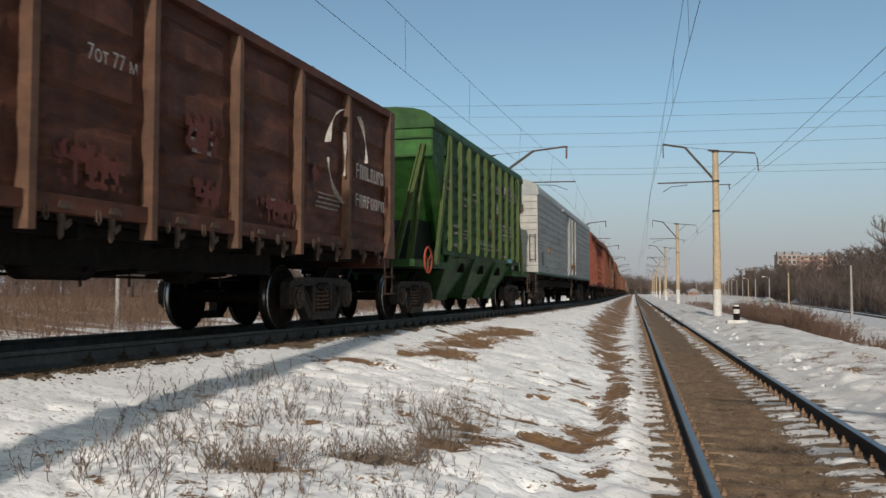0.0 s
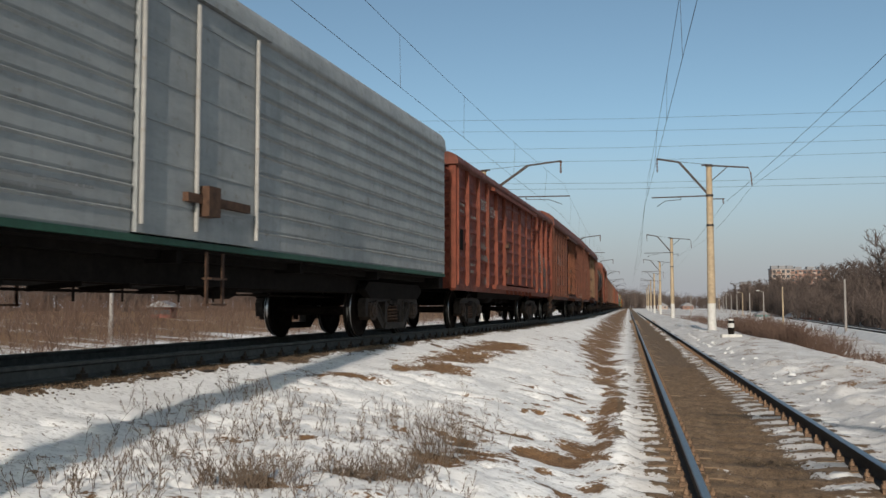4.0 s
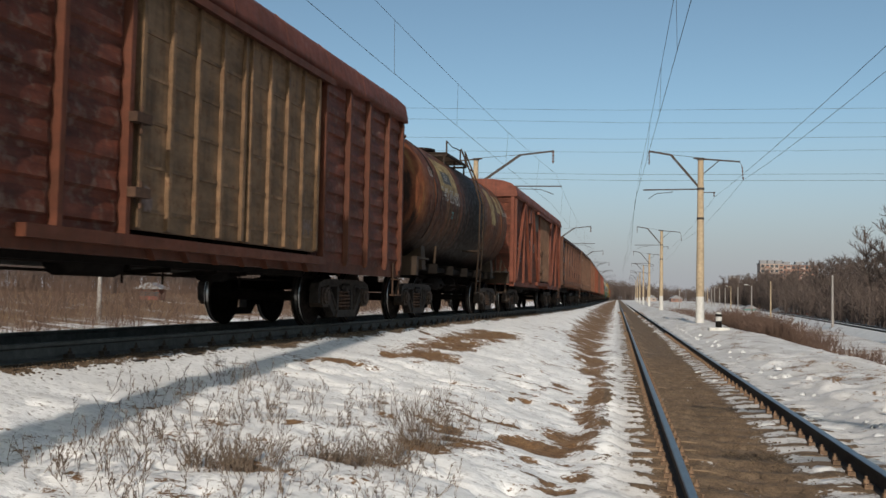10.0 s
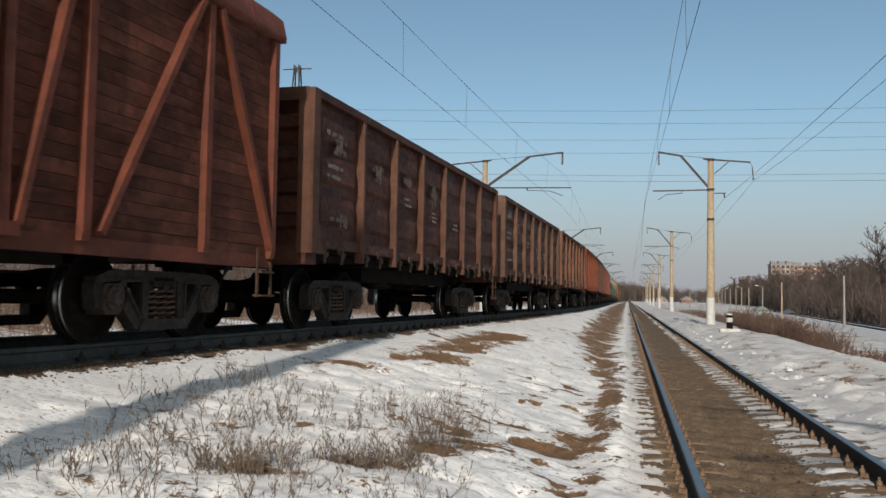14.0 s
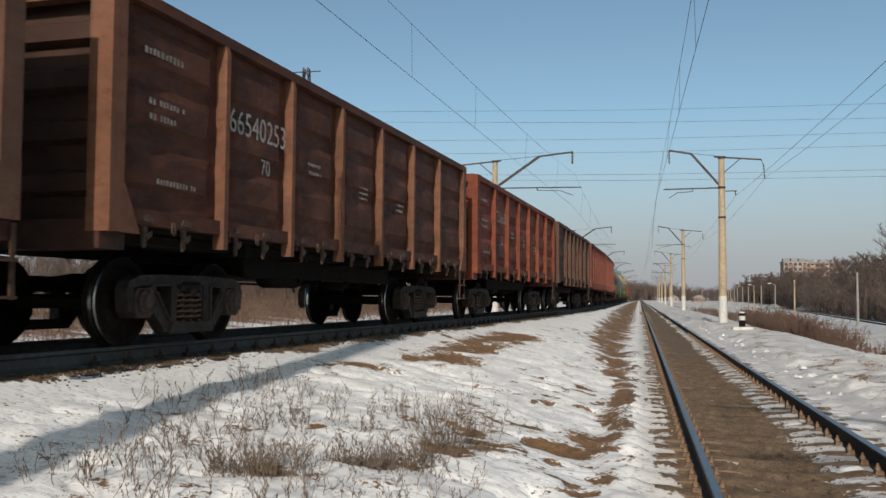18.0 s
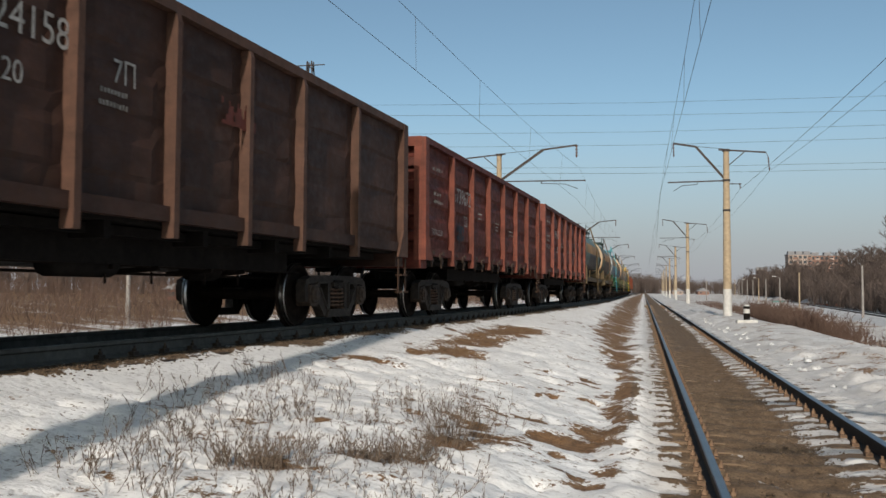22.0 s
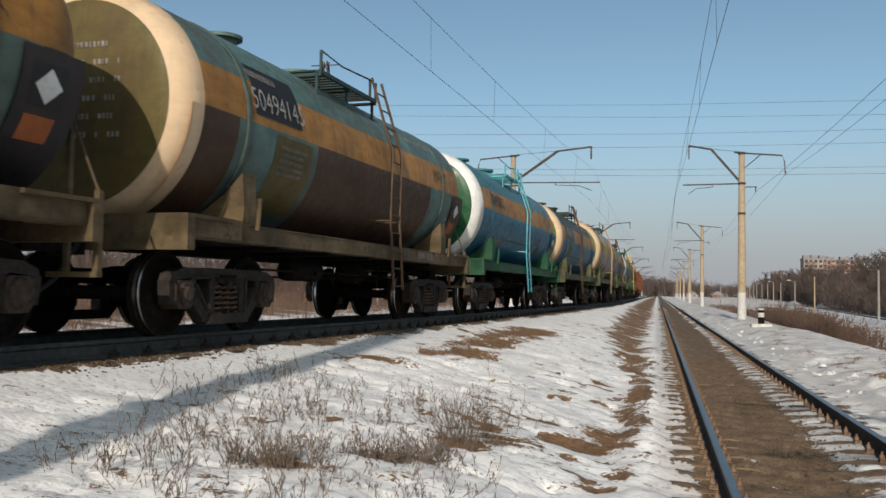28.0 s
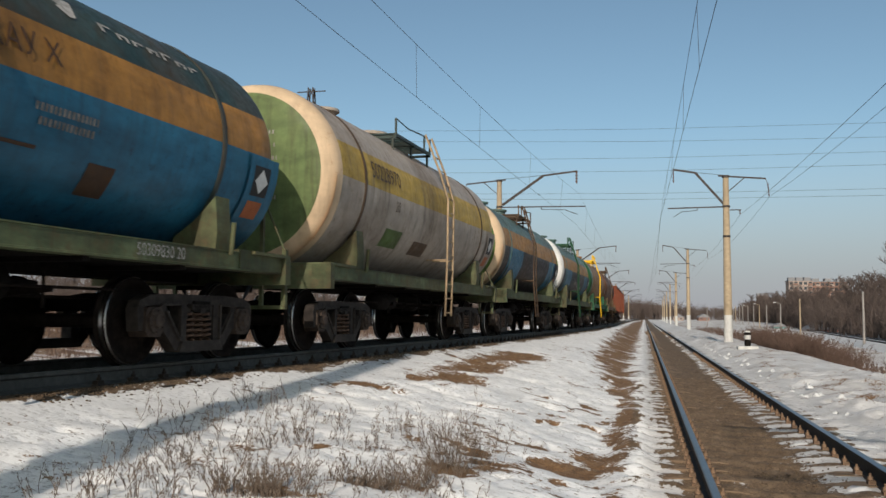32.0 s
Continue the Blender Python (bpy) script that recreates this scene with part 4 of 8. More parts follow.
def bay(bm, s, X, a, b, z0, z1, style, rng):
    """One pressed sheet between two posts."""
    ys = [a, a + 0.06, a + 0.12, b - 0.12, b - 0.06, b]
    rm = [0, 0, 1, 1, 0, 0]
    zs, dp = [z0], [0.0]

    def swage(lo, hi, d, soft=0.05):
        zs.extend([lo, lo + soft, hi - soft, hi])
        dp.extend([0, d, d, 0])
    if style == "louvre" and a < 3.0:
        z = z0 + 0.30
        while z + 0.15 < z1 - 0.05:
            zs.extend([z, z + 0.02, z + 0.05, z + 0.13])
            dp.extend([0, 0.032, 0.032, 0])
            z += 0.335
    elif style == "louvre":
        swage(z0 + 0.10, z0 + 0.62, 0.035)
        swage(z0 + 0.70, z0 + 1.14, 0.035)
        z = z0 + 1.28
        while z + 0.15 < z1 - 0.04:
            swage(z, z + 0.14, -0.045, 0.045)
            z += 0.165
    elif style == "ribs":
        z = z0 + 0.16
        while z + 0.26 < z1:
            zs.extend([z, z + 0.03, z + 0.14, z + 0.24])
            dp.extend([0, 0.038, 0.030, 0])
            z += 0.31
    zs.append(z1)
    dp.append(0)
    g = [[bm.verts.new((s * (X + d * r + rng.uniform(-0.005, 0.005)), y, z)) for y, r in zip(ys, rm)] for z, d in zip(zs, dp)]
    for r0, r1 in zip(g, g[1:]):
        for i in range(5):
            bm.faces.new((r0[i], r0[i + 1], r1[i + 1], r1[i]))
    q = [bm.verts.new((s * (X - 0.05), y, z)) for y, z in ((a, z0), (b, z0), (b, z1), (a, z1))]
    bm.faces.new(q)


def upright(m, key, z0, z1, X, wd=0.11, out=0.10):
    def make():
        bm = bmesh.new()
        h = wd / 2
        rings = [[bm.verts.new(p) for p in ((X - 0.02, -h, z), (X + o, -h * 0.85, z), (X + o, h * 0.85, z), (X - 0.02, h, z))] for z, o in ((z0, out * 0.8), (z0 + 0.10, out), (z1 - 0.08, out), (z1, out * 0.5))]
        for p, q in zip(rings, rings[1:]):
            for i in range(4):
                bm.faces.new((p[i], p[(i + 1) % 4], q[(i + 1) % 4], q[i]))
        bm.faces.new(rings[0][::-1])
        bm.faces.new(rings[-1])
        return mesh_of("side_post", bm, m)
    return shared((key, m.name, z0, z1, X, wd), make)


def boxcar(L, half, base, z0, z1, ztop, posts, doors, style, mats, label, numbers=(), prints=(), seed=1, braces=(), name="boxcar", roof_ribs=True):
    """mats: wall, post, roof, door, end. doors: (y0, y1) leaves. posts: both sides."""
    wall, post, roof, door_m, end = mats
    X = 1.42
    w = thing(name, label, "goods wagon")
    gear(w, L, base)
    rng = random.Random(seed)
    lo, hi = (min(d[0] for d in doors), max(d[1] for d in doors)) if doors else (0, 0)
    edges = sorted([-half] + list(posts) + [half] + [lo, hi])
    for s in (1, -1):
        if style == "planks":
            n = int((z1 - z0) / 0.138)
            bh = (z1 - z0) / n
            for a, b in ((-half + 0.02, lo), (hi, half - 0.02)):
                bm = bmesh.new()
                box(bm, s * X - 0.02, s * X + 0.02, 0, b - a, 0, bh - 0.006)
                me = mesh_of("board", bm, wall)
                for k in range(n):
                    part("board", me, None, w, "", pose(rng.uniform(-0.003, 0.003), a, z0 + k * bh + 0.003))
            bm = bmesh.new()
            for a, b in ((-half + 0.02, lo), (hi, half - 0.02)):
                box(bm, min(s * (X - 0.07), s * (X - 0.03)), max(s * (X - 0.07), s * (X - 0.03)), a, b, z0, z1)
            part("lining", bm, end, w)
        else:
            for a, b in zip(edges, edges[1:]):
                if b - a < 0.05 or (a >= lo - 0.01 and b <= hi + 0.01):
                    continue
                bm = bmesh.new()
                bay(bm, s, X, a, b, z0, z1, style, rng)
                part("side_panel", bm, wall, w)
        pm = upright(post, "box", z0 - 0.02, z1, X, 0.085 if style != "planks" else 0.13, 0.10)
        for y in list(posts) + [-half + 0.07, half - 0.07]:
            part("side_post", pm, None, w, "", pose(0, y, 0, 0, 0, 0 if s > 0 else 180))
        for (ya, za), (yb, zb) in braces:
            bm = bmesh.new()
            bar(bm, (s * (X + 0.06), ya, za), (s * (X + 0.06), yb, zb), 0.08, 0.12, (1, 0, 0))
            part("brace", bm, post, w, "riveted diagonal brace")
        for k, (a, b) in enumerate(doors):
            bm = bmesh.new()
            off = X + (0.075 if style == "planks" else 0.05) + 0.012 * k
            box(bm, min(s * (off - 0.05), s * off), max(s * (off - 0.05), s * off), a, b, z0 + 0.14, z1 - 0.16)
            d = part("door", bm, door_m, w, "sliding door leaf")
            n = max(2, round((b - a) / {"louvre": 1.2, "ribs": 0.62}.get(style, 0.42)))
            bm = bmesh.new()
            box(bm, min(s * off, s * (off + 0.05)), max(s * off, s * (off + 0.05)), -0.03, 0.03, z0 + 0.16, z1 - 0.18)
            rib = mesh_of("door_rib", bm, door_m if style != "louvre" else post)
            for i in range(n + 1):
                part("door_rib", rib, None, d, "", pose(0, a + 0.04 + (b - a - 0.08) * i / n, 0))
            if style == "planks":
                bm = bmesh.new()
                box(bm, min(s * off, s * (off + 0.03)), max(s * off, s * (off + 0.03)), a + 0.1, b - 0.1, 0, 0.035)
                sl = mesh_of("door_slat", bm, door_m)
                for i in range(30):
                    part("door_slat", sl, None, d, "", pose(0, 0, z0 + 0.22 + i * (z1 - z0 - 0.5) / 30))
            elif style == "louvre":
                z = z0 + 0.42
                bm = bmesh.new()
                plate(bm, [(s * off, 0.0), (s * (off + 0.03), 0.02), (s * (off + 0.03), 0.045), (s * off, 0.12)], 1, a + 0.07, b - 0.07)
                fold = mesh_of("door_fold", bm, door_m)
                while z < z1 - 0.35:
                    part("door_fold", fold, None, d, "", pose(0, 0, z))
                    z += 0.335
            else:
                bm = bmesh.new()
                for i in range(6):
                    z = z0 + 0.35 + i * (z1 - z0 - 0.6) / 5
                    box(bm, min(s * off, s * (off + 0.012)), max(s * off, s * (off + 0.012)), a + 0.08, b - 0.08, z - 0.02, z + 0.02)
                part("door_seam", bm, door_m, d)
        if doors:
            span = hi - lo
            bm = bmesh.new()
            plate(bm, [(s * X, z1 - 0.02), (s * (X + 0.20), z1 - 0.10), (s * (X + 0.20), z1 - 0.20), (s * X, z1 - 0.14)], 1, lo - span * 0.45, hi + 0.35)
            part("door_rail", bm, post, w, "sloping rain strip over the door rail")
            bm = bmesh.new()
            box(bm, min(s * X, s * (X + 0.13)), max(s * X, s * (X + 0.13)), lo - span * 0.35, hi + 0.3, z0 - 0.04, z0 + 0.08)
            part("door_sill", bm, post, w)
            for i in range(7):
                bm = bmesh.new()
                y = lo + (hi - lo) * (i + 0.5) / 7
                plate(bm, [(y - 0.06, z0 - 0.04), (y + 0.06, z0 - 0.04), (y + 0.03, z0 - 0.16)], 0, min(s * (X + 0.02), s * (X + 0.10)), max(s * (X + 0.02), s * (X + 0.10)))
                part("sill_bracket", bm, post, w)
            for y, z in ((lo - 0.08, z0 + 1.25), (lo - 0.06, z0 + 0.5)):
                bm = bmesh.new()
                box(bm, min(s * (X + 0.1), s * (X + 0.2)), max(s * (X + 0.1), s * (X + 0.2)), y - 0.12, y + 0.14, z - 0.05, z + 0.05)
                tube(bm, (s * (X + 0.17), y, z - 0.16), (s * (X + 0.17), y, z + 0.12), 0.02, 6)
                part("door_latch", bm, rusty, w, "rusty door latch")
        bm = bmesh.new()
        box(bm, min(s * 1.30, s * 1.44), max(s * 1.30, s * 1.44), -half, half, z0 - 0.14, z0 + 0.02)
        part("side_sill", bm, post, w)
        # end wall
        y = s * half
        bm = bmesh.new()
        box(bm, -X - 0.04, X + 0.04, min(y - s * 0.05, y), max(y - s * 0.05, y), z0 - 0.1, z1)
        part("end_wall", bm, end, w)
        if style == "planks":
            for x in (-1.38, -0.62, 0.62, 1.38):
                bm = bmesh.new()
                bar(bm, (x, y + s * 0.05, z0), (x, y + s * 0.05, z1), 0.12, 0.10, (0, 1, 0))
                part("end_post", bm, post, w)
            for k in range(12):
                bm = bmesh.new()
                box(bm, -X, X, min(y, y + s * 0.025), max(y, y + s * 0.025), z0 + k * (z1 - z0) / 12 + 0.01, z0 + (k + 1) * (z1 - z0) / 12 - 0.01)
                part("end_board", bm, wall, w)
        else:
            for k in range(9):
                bm = bmesh.new()
                z = z0 + 0.2 + k * (z1 - z0 - 0.3) / 9
                plate(bm, [(y, z), (y + s * 0.05, z + 0.06), (y + s * 0.05, z + 0.18), (y, z + 0.24)], 0, -X + 0.12, X - 0.12)
                part("end_rib", bm, end, w)
            for x in (-1, 1):
                bm = bmesh.new()
                box(bm, min(x * (X - 0.12), x * (X + 0.05)), max(x * (X - 0.12), x * (X + 0.05)), min(y - s * 0.12, y + s * 0.06), max(y - s * 0.12, y + s * 0.06), z0 - 0.1, z1)
                part("corner_post", bm, post, w)
        part("step", shared("step", step_mesh), None, w, "rusty foot step", pose(s * 1.46, s * (half - 0.2) - 0.18, 0))
    bm = bmesh.new()
    sweep(bm, arch(X + 0.08, z1, ztop), -half - 0.12, half + 0.12, True)
    part("roof", bm, roof, w, "bowed sheet steel roof")
    if roof_ribs:
        bm = bmesh.new()
        sweep(bm, arch(X + 0.085, z1, ztop + 0.012), -0.025, 0.025, True)
        rib = mesh_of("roof_rib", bm, roof)
        for i in range(9):
            part("roof_rib", rib, None, w, "", pose(0, -half + half * 2 * (i + 0.5) / 9, 0))
    bm = bmesh.new()
    box(bm, -X, X, -half + 0.05, half - 0.05, z0 - 0.06, z0)
    part("floor", bm, black, w)
    for text, size, y, z, *o in numbers:
        writing(text, size, white_paint, w, X + (o[0] if o else 0.062), y, z)
    for i, (rows_, wd, hh, y, z) in enumerate(prints):
        bars(rows_, wd, hh, white_paint, w, X + (0.062 if style == "ribs" else 0.04), y, z, seed * 10 + i)
    return w, L


# ---- insulated wagon with horizontal swages ----
def reefer(L=22.2, half=10.38, base=16.0):
    grey = paint("pale_grey_paint", (0.26, 0.275, 0.275), rust=(0.16, 0.13, 0.11), wear=0.12, rough=0.42, dirt=(0.12, 0.115, 0.11), fade=0.15, streak=0.3)
    light = paint("end_grey_paint", (0.31, 0.305, 0.29), rust=(0.2, 0.16, 0.12), wear=0.15, rough=0.45, dirt=(0.18, 0.17, 0.15), fade=0.15, streak=0.3)
    dark = plain("dark_patch", (0.05, 0.055, 0.06), 0.6, 0, 5, 0.2)
    green = plain("green_sill_paint", (0.02, 0.07, 0.045), 0.6)
    w = thing("insulated_wagon", "long pale grey insulated wagon with ribbed sides and a sliding door", "goods wagon")
    gear(w, L, base, 2.4)
    X, z0, z1, zt = 1.46, 1.27, 4.02, 4.62
    n = 11
    for s in (1, -1):
        for a, b in ((-half, -1.05), (1.5, half)):
            bm = bmesh.new()
            prev = None
            for k in range(n):
                lo, hi = z0 + (z1 - z0) * k / n, z0 + (z1 - z0) * (k + 1) / n
                for z, d in ((lo, -0.014), (lo + 0.03, 0.0), (hi - 0.045, 0.0), (hi - 0.02, 0.022)):
                    row = [bm.verts.new((s * (X + d), y, z)) for y in (a, b)]
                    if prev:
                        bm.faces.new((prev[0], prev[1], row[1], row[0]))
                    prev = row
            bm.faces.new([bm.verts.new((s * (X - 0.06), y, z)) for y, z in ((a, z0), (b, z0), (b, z1), (a, z1))])
            part("side_wall", bm, grey, w, "horizontally swaged side sheets")
        bm = bmesh.new()
        box(bm, min(s * (X - 0.02), s * (X + 0.05)), max(s * (X - 0.02), s * (X + 0.05)), -1.02, 1.46, z0 + 0.02, z1 - 0.04)
        d = part("door", bm, grey, w, "flush sliding door")
        for y in (-1.0, 0.02, 1.42):
            bm = bmesh.new()
            tube(bm, (s * (X + 0.09), y, z0 + 0.1), (s * (X + 0.09), y, z1 - 0.1), 0.028, 8)
            part("lock_bar", bm, light, d)
        for k in range(6):
            bm = bmesh.new()
            z = z0 + 0.35 + k * 0.42
            box(bm, min(s * (X + 0.05), s * (X + 0.06)), max(s * (X + 0.05), s * (X + 0.06)), -0.9, 1.35, z, z + 0.03)
            part("door_swage", bm, grey, d)
        bm = bmesh.new()
        box(bm, min(s * (X + 0.05), s * (X + 0.12)), max(s * (X + 0.05), s * (X + 0.12)), -0.2, 1.2, z0 + 0.42, z0 + 0.52)
        box(bm, min(s * (X + 0.05), s * (X + 0.2)), max(s * (X + 0.05), s * (X + 0.2)), 0.1, 0.35, z0 + 0.28, z0 + 0.62)
        part("door_lock", bm, rusty, d, "door lock lever")
        bm = bmesh.new()
        box(bm, min(s * X, s * (X + 0.10)), max(s * X, s * (X + 0.10)), -3.4, 1.8, z1 - 0.02, z1 + 0.06)
        part("door_rail", bm, grey, w)
        bm = bmesh.new()
        box(bm, min(s * (X - 0.1), s * (X + 0.012)), max(s * (X - 0.1), s * (X + 0.012)), -half, half, z0 - 0.07, z0)
        part("side_sill", bm, green, w, "dark green sill strip")
        y = s * half
        bm = bmesh.new()
        out = [(x, z) for x, z in arch(X - 0.02, z1, zt, 14, 0.0) if True]
        pts_ = [(X, z0), *out, (-X, z0)]
        plate(bm, pts_, 1, y - s * 0.08, y)
        part("end_wall", bm, light, w, "pale end wall")
        for k in range(1, n + 1):
            bm = bmesh.new()
            z = z0 + (z1 - z0) * k / n
            plate(bm, [(y, z - 0.03), (y + s * 0.022, z - 0.01), (y, z + 0.01)], 0, -X, X)
            part("end_swage", bm, light, w)
        bm = bmesh.new()
        for x in (1.18, 1.37):
            rod(bm, [(s * -x, y, 2.60), (s * -x, y + s * 0.10, 2.58), (s * -x, y + s * 0.10, 1.68), (s * -x, y, 1.66)], 0.014, 6)
        tube(bm, (s * -1.18, y + s * 0.10, 2.56), (s * -1.37, y + s * 0.10, 2.56), 0.014, 6)
        tube(bm, (s * -1.18, y + s * 0.10, 1.70), (s * -1.37, y + s * 0.10, 1.70), 0.014, 6)
        part("grab_iron", bm, black, w, "bent round-bar grab iron on the end")
        bm = bmesh.new()
        box(bm, s * -0.72 - 0.22, s * -0.72 + 0.22, min(y, y + s * 0.16), max(y, y + s * 0.16), 3.42, 3.48)
        box(bm, s * -0.72 + 0.16, s * -0.72 + 0.22, min(y, y + s * 0.16), max(y, y + s * 0.16), 3.48, 3.66)
        part("lamp_bracket", bm, rusty, w, "rusty tail lamp bracket")
        part("buffer_beam", (lambda b: (box(b, -1.42, 1.42, min(y, y - s * 0.3), max(y, y - s * 0.3), 0.95, 1.22), b)[1])(bmesh.new()), black, w)
        part("step", shared("step", step_mesh), None, w, "rusty foot step", pose(s * -1.40, s * (half + 0.02) - 0.18, 0.05))
        part("step", shared("step", step_mesh), None, w, "rusty foot step", pose(s * 1.46, 0.4, 0.05))
    bm = bmesh.new()
    sweep(bm, arch(X, z1, zt, 14, 0.03), -half - 0.02, half + 0.02, True)
    part("roof", bm, grey, w, "rounded pale grey roof")
    bm = bmesh.new()
    box(bm, -X + 0.05, X - 0.05, -half + 0.1, half - 0.1, z0 - 0.1, z0)
    part("floor", bm, black, w)
    bm = bmesh.new()
    box(bm, X + 0.001, X + 0.03, -9.54, -9.14, 1.52, 2.0)
    part("black_panel", bm, dark, w, "black square panel")
    bm = bmesh.new()
    plate(bm, [(-7.62, 2.07), (-7.50, 2.03), (-7.32, 2.05), (-7.26, 2.14), (-7.30, 2.23), (-7.45, 2.27), (-7.60, 2.24)], 0, X + 0.001, X + 0.026)
    part("rust_patch", bm, paint("orange_rust", (0.45, 0.16, 0.04)), w, "orange patch")
    ink = plain("faded_ink", (0.15, 0.155, 0.16), 0.7, 0, 20, 0.2, 0)
    writing("58024704", 0.26, ink, w, X + 0.026, -4.3, 2.62)
    writing("22", 0.26, ink, w, X + 0.026, -4.1, 2.25)
    for i, q in enumerate(((3, 1.3, 0.07, -9.9, 2.35), (2, 1.6, 0.08, -9.0, 2.85), (3, 1.4, 0.06, -4.6, 1.75), (2, 1.8, 0.05, -2.4, 1.65), (2, 1.0, 0.09, -8.2, 1.5))):
        bars(*q[:3], ink, w, X + 0.026, q[3], q[4], 60 + i)
    # bogie side beams with a straight upper edge
    for s in (-1, 1):
        for k in (-1, 1):
            bm = bmesh.new()
            plate(bm, [(s * base / 2 - 1.7, 0.86), (s * base / 2 - 1.5, 1.0), (s * base / 2 + 1.5, 1.0), (s * base / 2 + 1.7, 0.86), (s * base / 2 + 1.4, 0.70), (s * base / 2 - 1.4, 0.70)], 0, min(k * 1.0, k * 1.14), max(k * 1.0, k * 1.14))
            part("bogie_beam", bm, black, w, "black bogie side beam")
    return w, L


# ---- grain hopper ----
def hopper():
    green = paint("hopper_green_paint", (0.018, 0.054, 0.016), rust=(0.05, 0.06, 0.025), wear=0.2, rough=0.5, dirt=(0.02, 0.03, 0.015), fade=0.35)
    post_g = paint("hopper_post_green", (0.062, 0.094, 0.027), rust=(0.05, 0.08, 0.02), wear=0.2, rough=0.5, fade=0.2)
    # lighter copy of the side green, with the ends' light put into it
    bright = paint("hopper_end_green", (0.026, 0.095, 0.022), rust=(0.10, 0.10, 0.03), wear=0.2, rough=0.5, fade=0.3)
    w = thing("grain_hopper", "dark green grain hopper wagon with upright ribs and sloping ends", "hopper wagon")
    gear(w, 14.72, 10.5, deep=False)
    X, z0, z1, zt = 1.45, 1.50, 4.05, 4.50
    posts = [-3.97 + 0.90 * k for k in range(10)]
    W = (0.05 - 4.45, 0.05 + 4.36)
    rng = random.Random(5)
    for s in (1, -1):
        for a, b in zip([W[0]] + posts, posts + [W[1]]):
            bm = bmesh.new()
            bay(bm, s, X, a, b, z0, z1, "ribs", rng)
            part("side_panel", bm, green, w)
        # slanted wing beyond the last post
        for k in (1, -1):
            bm = bmesh.new()
            plate(bm, [(k * 4.40, 2.42), (k * 4.40, z1), (k * 5.16, z1), (k * 5.16, 3.43)], 0, min(s * X, s * (X - 0.04)), max(s * X, s * (X - 0.04)))
            part("wing", bm, green, w)
            bm = bmesh.new()
            for d in (-0.05, 0.05):
                bar(bm, (s * (X + 0.05), k * (3.93 + d), z1 - 0.08), (s * (X + 0.05), k * (5.02 + d), 1.12), 0.07, 0.035, (1, 0, 0))
            bar(bm, (s * (X + 0.025), k * 3.93, z1 - 0.08), (s * (X + 0.025), k * 5.02, 1.12), 0.02, 0.10, (1, 0, 0))
            part("strut", bm, post_g, w, "slanting corner strut")
        pm = upright(post_g, "hop", z0 - 0.04, z1, X, 0.10, 0.11)
        for y in posts:
            part("side_post", pm, None, w, "", pose(0, y, 0, 0, 0, 0 if s > 0 else 180))
        bm = bmesh.new()
        box(bm, min(s * 1.30, s * 1.47), max(s * 1.30, s * 1.47), -4.45, 4.40, z0 - 0.12, z0)
        part("side_sill", bm, green, w)
        # end: upper wall, sloped floor, platform
        y = s * 5.16
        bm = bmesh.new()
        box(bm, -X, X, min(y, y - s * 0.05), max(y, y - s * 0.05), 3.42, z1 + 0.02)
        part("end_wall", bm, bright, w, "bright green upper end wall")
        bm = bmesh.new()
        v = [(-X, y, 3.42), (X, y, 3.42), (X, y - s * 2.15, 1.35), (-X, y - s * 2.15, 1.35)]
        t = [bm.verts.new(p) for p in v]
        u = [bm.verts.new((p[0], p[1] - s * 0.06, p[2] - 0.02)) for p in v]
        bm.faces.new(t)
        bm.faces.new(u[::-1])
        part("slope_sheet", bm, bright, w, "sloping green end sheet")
        for x in (-1, 1):
            for a, b in (((1.24, 0.05, 3.66), (1.02, 1.22, 1.20)), ((1.20, -0.10, 3.34), (1.16, 0.70, 1.20))):
                bm = bmesh.new()
                for d in (-0.05, 0.05):
                    bar(bm, (x * (a[0] + d), y + s * a[1], a[2]), (x * (b[0] + d), y + s * b[1], b[2]), 0.03, 0.09, (0, 1, 0))
                bar(bm, (x * a[0], y + s * (a[1] - 0.03), a[2]), (x * b[0], y + s * (b[1] - 0.03), b[2]), 0.08, 0.02, (0, 1, 0))
                part("end_brace", bm, post_g, w, "slanting channel brace of the end")
        for z in (3.43, 3.82):
            bm = bmesh.new()
            box(bm, -X, X, min(y, y + s * 0.045), max(y, y + s * 0.045), z - 0.02, z + 0.02)
            part("end_seam", bm, green, w)
        # near-black box fills the space under the slope with painted shade
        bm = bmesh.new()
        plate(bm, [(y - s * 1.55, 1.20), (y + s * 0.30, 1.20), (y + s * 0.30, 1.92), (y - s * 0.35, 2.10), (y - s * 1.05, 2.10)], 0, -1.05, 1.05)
        part("brake_box", bm, plain("shaded_green", (0.010, 0.016, 0.010), 0.8, 0, 6, 0.4), w, "near-black box for the shade under the sloping end")
        bm = bmesh.new()
        box(bm, -1.45, 1.45, min(y - s * 1.6, y + s * 1.30), max(y - s * 1.6, y + s * 1.30), 1.06, 1.20)
        part("end_platform", bm, green, w)
        if s < 0:
            bm = bmesh.new()
            ring = [(1.52, y - 0.60 + 0.26 * math.cos(a), 1.20 + 0.26 * math.sin(a)) for a in np.linspace(0, math.tau, 17)]
            for p, q in zip(ring, ring[1:]):
                tube(bm, p, q, 0.022, 6)
            for a in (0.5, 2.6, 4.7):
                tube(bm, (1.52, y - 0.62, 1.18), (1.52, y - 0.62 + 0.26 * math.cos(a), 1.18 + 0.26 * math.sin(a)), 0.016, 6)
            part("brake_wheel", bm, paint("red_lead", (0.28, 0.06, 0.035)), w, "red parking brake wheel")
